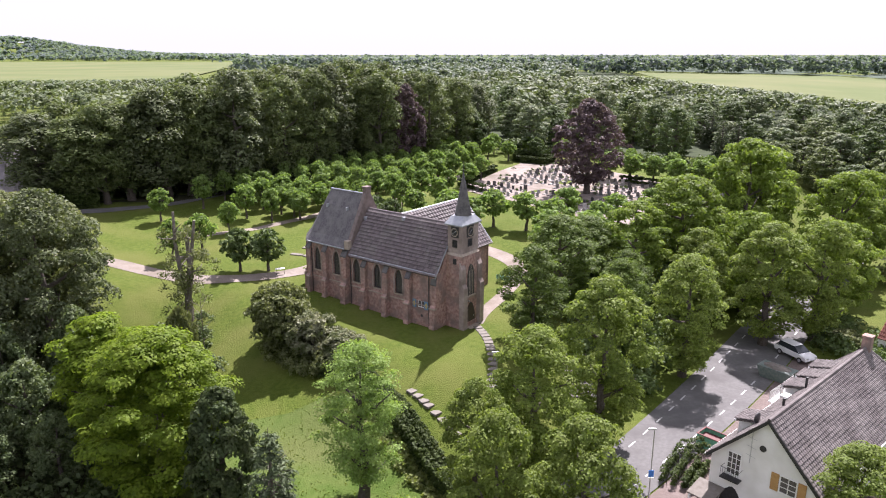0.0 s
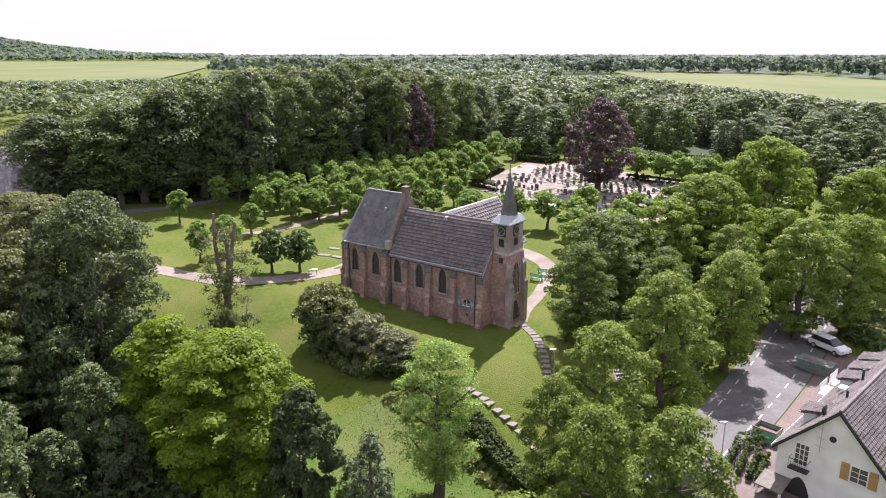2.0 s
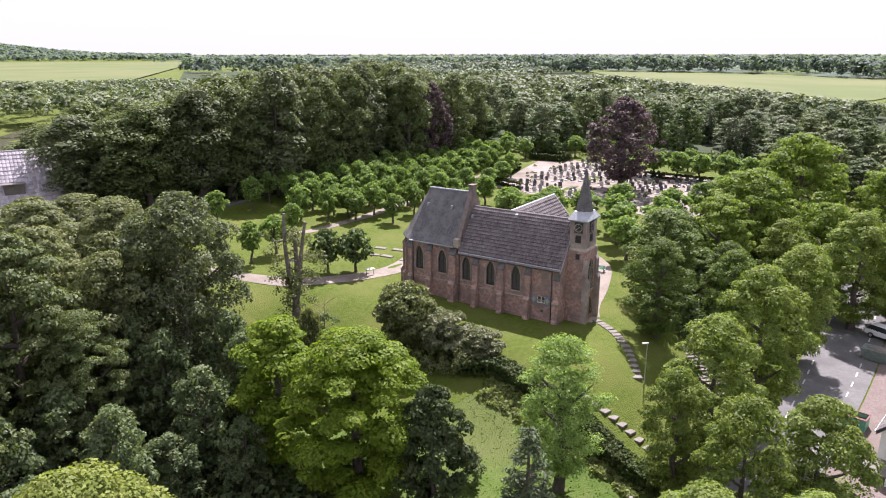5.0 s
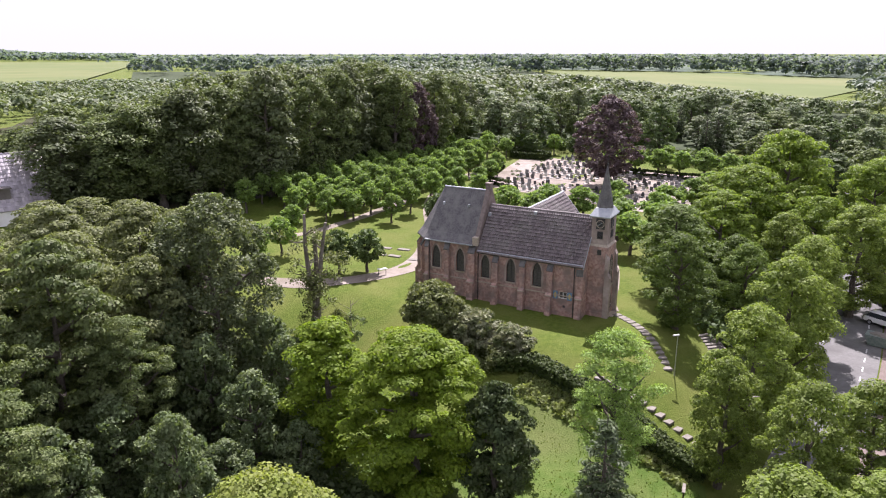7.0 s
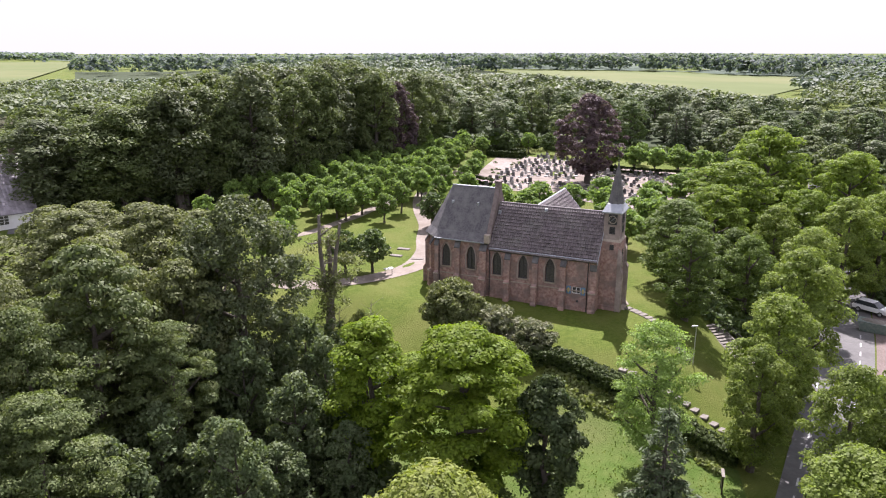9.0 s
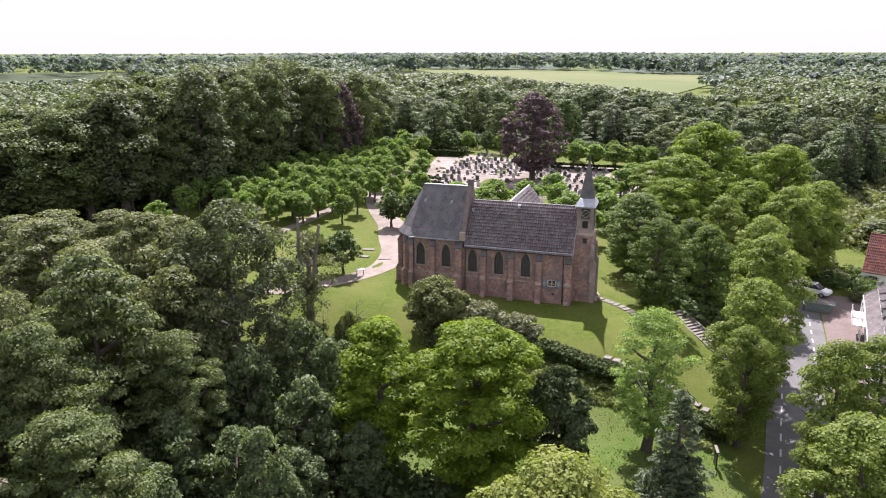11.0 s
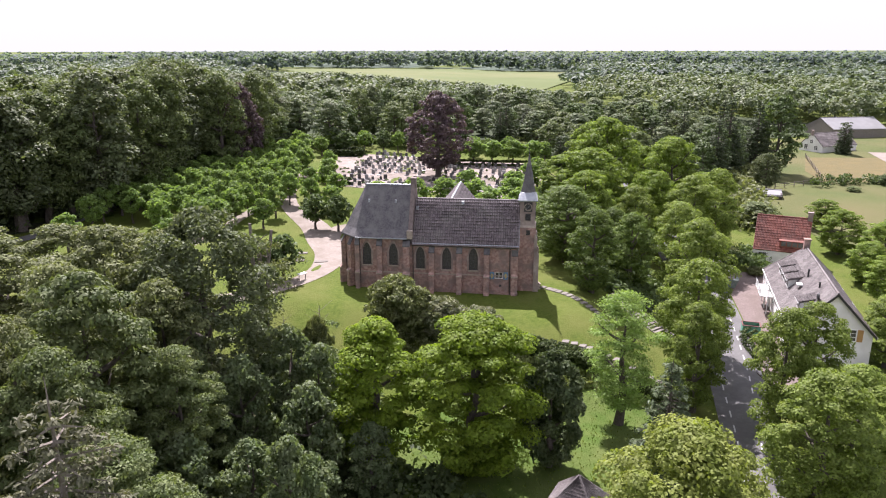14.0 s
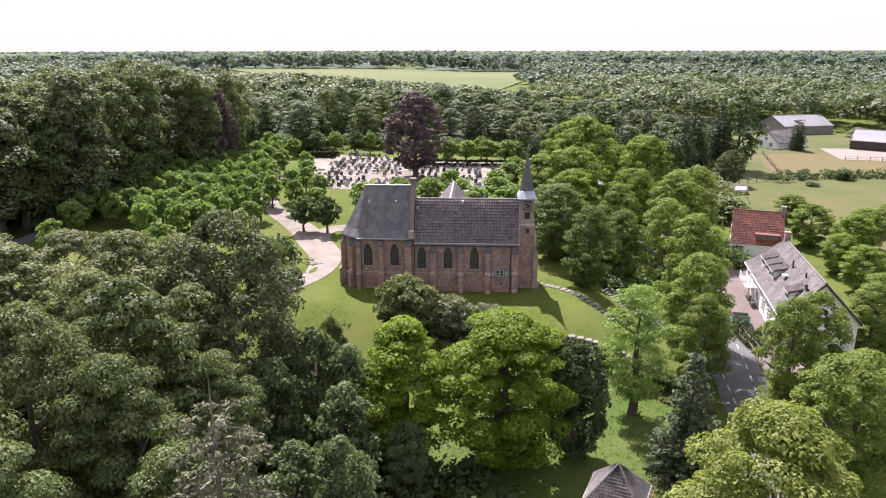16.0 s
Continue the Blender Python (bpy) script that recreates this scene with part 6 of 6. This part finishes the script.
    bal = part("balcony", boxes((-0.35, 1.45, 2.45, 0.28, 2.85, 2.56)), M_DARK, root, "small iron balcony")
    bm = bmesh.new()
    for i in range(9):
        tube(bm, (-0.32, 1.5 + i * 0.165, 2.56), (-0.32, 1.5 + i * 0.165, 3.35), 0.012, 0.012, 4)
    tube(bm, (-0.32, 1.45, 3.35), (-0.32, 2.85, 3.35), 0.025, 0.025, 5)
    for y in (1.47, 2.83):
        tube(bm, (-0.32, y, 3.35), (0.28, y, 3.35), 0.02, 0.02, 5)
    part("railing", bm, M_DARK, bal)
    window_unit(root, face(-1.75, 3.0), 1.1, 1.25, "white window between ochre shutters", (2, 3), M_OCHRE)
    bm = bmesh.new()
    tube(bm, (0.24, 0.25, 5.7), (0.3, 0.25, 5.7), 0.24, 0.24, 12)
    part("round_window", bm, M_DARK, root, "small dark oval window")
    bm = bmesh.new()
    prism(bm, [(0.285, p[0], p[2]) for p in arch(2.1, 0, -0.4, 1.7, 1.9)], (0.02, 0, 0))
    part("archway", bm, M_DARK, root, "dark arched doorway")
    bm = bmesh.new()
    tube(bm, (-0.02, 0.95, 4.4), (-0.02, 0.95, 7.2), 0.025, 0.025, 5)
    for z in (4.9, 5.6, 6.3):
        tube(bm, (-0.02, 0.6, z), (-0.02, 1.3, z + 0.1), 0.015, 0.015, 4)
    part("aerial", bm, M_METAL, root)
    # porch roof at the front
    bm = bmesh.new()
    roof_slab(bm, (-1.6, 2.6, 0.9), (0.3, 2.6, 1.3), (0.3, 4.6, 1.3), (-1.6, 4.6, 0.9))
    part("porch_roof", bm, M_STEP, root, "pale shingled porch roof")
    for y in (2.75, 4.45):
        part("porch_post", boxes((-1.5, y - 0.08, -0.4, -1.34, y + 0.08, 0.85)), M_WOODW, root)
    for x in (3.0, 6.5, 10.0, 13.5, 17.0):
        window_unit(root, pose(x, HW - 0.3, 1.0, 0, 0, 180), 1.1, 1.4)
    # outside staircase frames by the road side
    for x in (13.6, 16.4):
        sf = part("stair_frame", boxes((x, HW + 0.3, -0.3, x + 0.1, HW + 0.4, 4.2), (x + 2.2, HW + 0.3, -0.3, x + 2.3, HW + 0.4, 4.2), (x, HW - 0.2, 2.6, x + 2.3, HW + 1.3, 2.7)), M_WOODW, root, "white outside balcony frame")
        for i in range(9):
            part("baluster", boxes((x + 0.25 * i + 0.1, HW + 1.24, 2.7, x + 0.25 * i + 0.15, HW + 1.29, 3.6)), M_WOODW, sf)


white_house()

# ---- car, skip and clutter by the road ----
M_CARW = material("white_car_paint", (0.78, 0.78, 0.78), (0.74, 0.74, 0.74), 2, 0.25)
M_TYRE = material("tyre_rubber", (0.02, 0.02, 0.02), (0.03, 0.03, 0.03), 8, 0.8)
M_CARGLASS = material("car_glass", (0.02, 0.025, 0.03), (0.03, 0.035, 0.04), 3, 0.08)


def car(x, y, turn):
    root = empty("car", pose(x, y, ground_z(x, y) + 0.1, 0, 0, turn), "white parked hatchback on the paved forecourt", "car")
    bm = bmesh.new()
    side = [(-2.1, 0.35), (2.1, 0.35), (2.15, 0.65), (1.95, 0.85), (1.0, 0.95), (-1.9, 1.0), (-2.15, 0.85)]
    prism(bm, [(a, -0.86, b) for a, b in side], (0, 1.72, 0))
    bmesh.ops.bevel(bm, geom=list(bm.edges), offset=0.07, segments=2, affect="EDGES")
    body = part("body", bm, M_CARW, root)
    bm = bmesh.new()
    lo = [bm.verts.new(p) for p in ((-1.95, -0.8, 0.95), (1.15, -0.8, 0.92), (1.15, 0.8, 0.92), (-1.95, 0.8, 0.95))]
    hi = [bm.verts.new(p) for p in ((-1.55, -0.62, 1.45), (0.3, -0.62, 1.48), (0.3, 0.62, 1.48), (-1.55, 0.62, 1.45))]
    for i in range(4):
        bm.faces.new((lo[i], lo[(i + 1) % 4], hi[(i + 1) % 4], hi[i]))
    bm.faces.new(hi)
    part("windows", bm, M_CARGLASS, root, "dark car windows")
    part("roof_panel", boxes((-1.6, -0.63, 1.45, 0.28, 0.63, 1.52), bevel=0.03), M_CARW, root)
    for a in (-1.3, 1.3):
        for b in (-0.8, 0.8):
            bm = bmesh.new()
            tube(bm, (a, b - 0.1, 0.3), (a, b + 0.1, 0.3), 0.32, 0.32, 16)
            wh = part("wheel", bm, M_TYRE, root)
            bm = bmesh.new()
            tube(bm, (a, b - 0.11, 0.3), (a, b + 0.11, 0.3), 0.19, 0.19, 12)
            part("rim", bm, M_METAL, wh)
    for b in (-0.6, 0.6):
        part("headlight", boxes((2.02, b - 0.18, 0.62, 2.14, b + 0.18, 0.76), bevel=0.02), M_METAL, root)
        part("tail_light", boxes((-2.16, b - 0.15, 0.7, -2.08, b + 0.15, 0.9), bevel=0.02), M_REDTILE, root)


car(38.4, 70.6, -68)
sk = empty("skip", pose(34.2, 65.8, ground_z(34.2, 65.8) + 0.1, 0, 0, -50), "grey-green metal skip filled with rubble", "skip")
M_SKIP = material("worn_green_metal", (0.1, 0.14, 0.12), (0.16, 0.19, 0.17), 4, 0.6, 0.2, 12)
bm = bmesh.new()
prism(bm, [(-1.3, -0.9, 0), (1.3, -0.9, 0), (1.75, -0.9, 1.15), (-1.75, -0.9, 1.15)], (0, 1.8, 0))
part("bin", bm, M_SKIP, sk)
bm = bmesh.new()
bmesh.ops.create_icosphere(bm, subdivisions=3, radius=1.0)
for v in bm.verts:
    v.co = Vector((v.co.x * 1.5, v.co.y * 0.8, 1.05 + v.co.z * 0.35)) + v.normal * 0.12 * noise.noise(v.co * 3)
part("rubble", bm, M_STEP, sk)
bx = empty("container", pose(23.0, 53.4, ground_z(23.0, 53.4), 0, 0, -48), "open green metal container with a dark red lining", "container")
M_LINING = material("dark_red_lining", (0.1, 0.03, 0.026), (0.14, 0.045, 0.04), 4, 0.7, 0.2, 12)
part("wall", boxes((-1.0, -0.75, 0.0, 1.0, -0.69, 1.15), (-1.0, 0.69, 0.0, 1.0, 0.75, 1.15), (-1.0, -0.69, 0.0, -0.94, 0.69, 1.15), (0.94, -0.69, 0.0, 1.0, 0.69, 1.15)), M_GREENP, bx)
part("lining", boxes((-0.93, -0.68, 0.05, 0.93, 0.68, 0.8)), M_LINING, bx, "dark red filling")
part("rim", boxes((-1.05, -0.8, 1.15, 1.05, -0.66, 1.22), (-1.05, 0.66, 1.15, 1.05, 0.8, 1.22), (-1.05, -0.66, 1.15, -0.91, 0.66, 1.22), (0.91, -0.66, 1.15, 1.05, 0.66, 1.22), bevel=0.015), M_LINING, bx)

# ---- other houses ----
def plain_house(name, x, y, z, turn, L, HW, EV, RG, wall_mat, roof_mat, label, wins=(), chimneys=(), tiles=(14, 36), cat="house"):
    root = empty(name, pose(x, y, z, 0, 0, turn), label, cat)
    for sx in (-1, 1):
        bm = bmesh.new()
        xx = sx * (L / 2 - 0.2)
        prism(bm, [(xx - 0.15, -HW + 0.2, -0.6), (xx - 0.15, HW - 0.2, -0.6), (xx - 0.15, HW - 0.2, EV + 0.1), (xx - 0.15, 0, RG - 0.15), (xx - 0.15, -HW + 0.2, EV + 0.1)], (0.3, 0, 0))
        part("gable_wall", bm, wall_mat, root)
    part("wall", boxes((-L / 2 + 0.36, -HW + 0.2, -0.6, L / 2 - 0.36, -HW + 0.5, EV + 0.05)), wall_mat, root)
    part("wall", boxes((-L / 2 + 0.36, HW - 0.5, -0.6, L / 2 - 0.36, HW - 0.2, EV + 0.05)), wall_mat, root)
    for s in (-1, 1):
        e0, e1, r1, r0 = (-L / 2, s * HW, EV - 0.1), (L / 2, s * HW, EV - 0.1), (L / 2, 0, RG), (-L / 2, 0, RG)
        bm = bmesh.new()
        roof_slab(bm, e0, e1, r1, r0)
        rf = part("roof", bm, roof_mat, root)
        if tiles:
            tiled_slope("tiles", rf, e0, e1, r1, r0, roof_mat, *tiles)
    bm = bmesh.new()
    tube(bm, (-L / 2, 0, RG + 0.03), (L / 2, 0, RG + 0.03), 0.12, 0.12, 8)
    part("ridge_tiles", bm, roof_mat, root)
    for cxx in chimneys:
        part("chimney", boxes((cxx - 0.35, -0.35, RG - 0.6, cxx + 0.35, 0.35, RG + 0.9), (cxx - 0.42, -0.42, RG + 0.9, cxx + 0.42, 0.42, RG + 1.05)), M_BRICK2, root)
    for side, a, z0, ww, hh in wins:
        if side == "s":
            m = pose(a, -HW + 0.2, z0)
        elif side == "n":
            m = pose(a, HW - 0.2, z0, 0, 0, 180)
        elif side == "w":
            m = pose(-L / 2 + 0.05, a, z0, 0, 0, -90)
        else:
            m = pose(L / 2 - 0.05, a, z0, 0, 0, 90)
        window_unit(root, m, ww, hh)
    return root


red = plain_house("red_roofed_house", 52.8, 70.0, -4.6, -57, 7.8, 3.9, 2.6, 7.2, M_WHITE, M_REDTILE, "white house with a steep red tiled roof", (("w", 0, 3.2, 1.0, 1.3), ("w", -2.2, 0.7, 1.2, 1.3), ("w", 2.2, 0.7, 1.2, 1.3), ("s", -2.5, 0.8, 1.1, 1.3), ("s", 2.2, 0.8, 1.1, 1.3)), (3.6,))
dm = part("dormer", boxes((-0.2, -3.6, 3.1, 3.2, -2.0, 4.1), (-0.35, -3.75, 4.1, 3.35, -1.6, 4.22)), M_REDTILE, red, "low tile-hung dormer with a row of white-framed panes")
for i in range(4):
    part("dormer_window", boxes((0.0 + i * 0.78, -3.63, 3.35, 0.62 + i * 0.78, -3.605, 4.1)), M_GLASS, dm)
# Tile colour lightened for the sun's sheen on the glossy slope.
M_SHEENTILE = material("sheen_paled_grey_tiles", (0.255, 0.23, 0.255), (0.374, 0.34, 0.365), 1.2, 0.36, 0.2, 12, island=0.2)
lh = plain_house("left_house", -80.2, 114.4, 3.0, 30, 19, 6.5, 2.2, 9.8, M_WHITE, M_SHEENTILE, "house with a steep glossy grey roof, its sheen painted in, at the wood's edge", (("s", 5, 0.7, 1.2, 1.3), ("s", 1, 0.7, 1.2, 1.3), ("e", 0, 3.5, 1, 1.3)), (8.6,))
lh.name = "grey_roofed_house"
part("dormer", boxes((1.2, -5.2, 3.6, 4.0, -2.2, 5.2), (1.0, -5.5, 5.2, 4.2, -1.4, 5.4)), M_HTILE, lh, "dark dormer")
plain_house("farmhouse", 171, 134, ground_z(171, 134), -8, 15, 4.4, 2.0, 5.6, M_WHITE, M_HTILE, "white farmhouse with a dark roof", (("w", 0, 2.6, 1.0, 1.1), ("w", -1.8, 0.7, 1.2, 1.2), ("w", 1.8, 0.7, 1.2, 1.4), ("s", 2, 0.7, 1.2, 1.3)), (-7.6,), (8, 20))
M_SHEET = material("pale_roof_sheet", (0.187, 0.187, 0.187), (0.211, 0.211, 0.211), 0.6, 0.6, c3=(0.163, 0.163, 0.163), scale3=0.2)
plain_house("barn", 213, 153, ground_z(213, 153), -24, 21, 8, 3.2, 6.6, M_STEP, M_SHEET, "long barn with a pale sheet roof and light strips", (), (), None, "barn")
plain_house("barn", 190, 112, ground_z(190, 112), -75, 15, 6, 3.0, 6.0, M_DOOR, M_SHEET, "dark timber barn with a pale sheet roof", (), (), None, "barn")
plain_house("shed", 88.0, 101.0, -4.7, -50, 12.0, 2.8, 2.3, 3.0, M_DOOR, M_SHEET, "low dark timber field shed with a pale roof", (), (), None, "shed")
def hipped_hut(x, y, top, half, turn):
    g = ground_z(x, y)
    root = empty("hut", pose(x, y, g, 0, 0, turn), "small garden hut with a hipped grey tiled roof", "hut")
    ev, rg2 = top - g - 2.3, top - g
    part("wall", boxes((-half + 0.3, -half + 0.3, -0.6, half - 0.3, half - 0.3, ev)), M_WHITE, root)
    k = [(-half, -half, ev), (half, -half, ev), (half, half, ev), (-half, half, ev)]
    for i in range(4):
        a, b = k[i], k[(i + 1) % 4]
        bm = bmesh.new()
        va = [bm.verts.new(p) for p in (a, b, (0, 0, rg2), (a[0] * 0.98, a[1] * 0.98, ev - 0.12), (b[0] * 0.98, b[1] * 0.98, ev - 0.12), (0, 0, rg2 - 0.14))]
        for q in ((0, 1, 2), (5, 4, 3), (0, 3, 4, 1), (1, 4, 5, 2), (2, 5, 3, 0)):
            bm.faces.new([va[z] for z in q])
        rf = part("roof", bm, M_HTILE, root)
        tiled_slope("tiles", rf, a, b, (0.01, 0.01, rg2), (-0.01, 0.01, rg2), M_HTILE, 14, 18)
        bm = bmesh.new()
        tube(bm, a, (0, 0, rg2), 0.09, 0.09, 6)
        part("hip_tiles", bm, M_HTILE, root)
    bm = bmesh.new()
    for i in range(4):
        a, b = k[i], k[(i + 1) % 4]
        tube(bm, (a[0] * 1.03, a[1] * 1.03, ev - 0.05), (b[0] * 1.03, b[1] * 1.03, ev - 0.05), 0.07, 0.07, 6)
    part("gutter", bm, M_WOODW, root, "white gutter")


hipped_hut(-20.4, 35.1, 1.5, 1.9, 30)
# a stack of boards and boxes beside the hut
pile = empty("board_stack", pose(-25.0, 38.5, ground_z(-25.0, 38.5)), "untidy stack of brown boards and a pale panel", "board stack")
for i, (bx0, by0, bz, w2, d2, rot) in enumerate(((0, 0, 0.0, 1.3, 0.7, 5), (0.3, 0.1, 0.5, 1.1, 0.6, 20), (1.6, 0.2, 0.0, 0.7, 0.7, -12), (1.5, 0.1, 0.7, 0.6, 0.6, 9))):
    bm = boxes((-w2 / 2, -d2 / 2, 0, w2 / 2, d2 / 2, 0.5), bevel=0.02)
    bmesh.ops.transform(bm, matrix=pose(bx0, by0, bz, 0, 0, rot), verts=bm.verts)
    part("board_box", bm, M_WOODW if i == 1 else M_OCHRE, pile)
M_TWIG = material("red_brown_twigs", (0.2, 0.1, 0.06), (0.3, 0.17, 0.1), 3, 0.95)
rg = np.random.default_rng(77)
bm = bmesh.new()
for i in range(260):
    a, r = rg.uniform(0, math.tau), rg.uniform(0, 1.5)
    p = Vector((math.cos(a) * r, math.sin(a) * r, rg.uniform(-0.1, 0.9) * (1.6 - r)))
    tube(bm, p, p + Vector((rg.normal(), rg.normal(), rg.uniform(0.0, 1.0))).normalized() * rg.uniform(0.5, 1.3), 0.02, 0.006, 3)
tw = part("brushwood_heap", bm, M_TWIG)
tw.matrix_world = pose(-15.6, 36.8, ground_z(-15.6, 36.8))
tagged(tw, "heap of dry red-brown cut branches", "brushwood")


def fence(line, label, n=10):
    x, y = line[0]
    root = empty("fence", pose(x, y, ground_z(x, y)), label, "fence", "paddock fences")
    z0 = ground_z(x, y)
    for (x0, y0), (x1, y1) in zip(line, line[1:]):
        k = max(2, int(math.hypot(x1 - x0, y1 - y0) / 3))
        for i in range(k + 1):
            px, py = x0 + (x1 - x0) * i / k - x, y0 + (y1 - y0) * i / k - y
            g = ground_z(px + x, py + y) - z0
            part("post", boxes((px - 0.07, py - 0.07, g - 0.3, px + 0.07, py + 0.07, g + 1.3)), M_DEADWOOD, root)
        for h in (0.6, 1.1):
            bm = bmesh.new()
            tube(bm, (x0 - x, y0 - y, ground_z(x0, y0) - z0 + h), (x1 - x, y1 - y, ground_z(x1, y1) - z0 + h), 0.05, 0.05, 4)
            part("rail", bm, M_DEADWOOD, root)


fence([(90, 104), (118, 101), (142, 81)], "weathered wooden post and rail fence")
fence([(118, 103), (150, 128)], "weathered wooden post and rail fence")
fence([(158, 107), (176, 88), (205, 100)], "weathered wooden post and rail fence")

# trees and bushes round the houses and the pasture
for i, (x, y, t, r) in enumerate(((62, 66, 3.5, 4.0), (68, 60, 3.0, 4.0), (60, 58, 3.5, 3.8), (74, 76, 2.0, 3.6), (46, 50, 2.5, 3.4), (52, 56, 2.0, 3.2), (80, 60, 3.0, 4.5), (56, 48, 3, 4))):
    plant("garden_tree", "maple", x, y, t, r, "leafy green tree in a garden", "tree", "garden trees by the houses", i)
for i, (x, y, t, r) in enumerate(((97, 104, 5.0, 3.8), (112, 92, -2.2, 2.0), (126, 92, -0.6, 2.8), (196, 122, 2.5, 4.5), (100, 60, 2, 5), (110, 66, 1, 4), (128, 134, 4, 5), (118, 136, 3, 5), (108, 128, 3, 4.5), (92, 118, 3, 5), (66, 84, 1.0, 4))):
    plant("meadow_tree", "elm" if i == 0 else "mid", x, y, t, r, "green tree standing beside the pasture", "tree", "trees beside the pasture", i)
plant("conifer", "column", 166.5, 126.5, ground_z(166.5, 126.5) + 10, 2.2, "dark columnar conifer beside the farmhouse", "tree")
for i, (x, y) in enumerate(((86, 126), (80, 122), (98, 140), (110, 146), (122, 150))):
    plant("pine_tree", "pine", x, y, ground_z(x, y) + 11 + i, 3.0, "dark conifer beside the pasture", "tree", "conifers beside the pasture", i)
plant("bush", "bush", 45.5, 73.5, -2.2, 2.0, "olive-green garden bush beside the forecourt", "bush")
plant("bush", "bush", 42.0, 66.5, -3.0, 1.6, "green garden bush by the forecourt", "bush", seed=1)

for models in LIBRARY.values():
    for root, _, _ in models:
        for o in (*root.children_recursive, root):
            bpy.data.objects.remove(o)
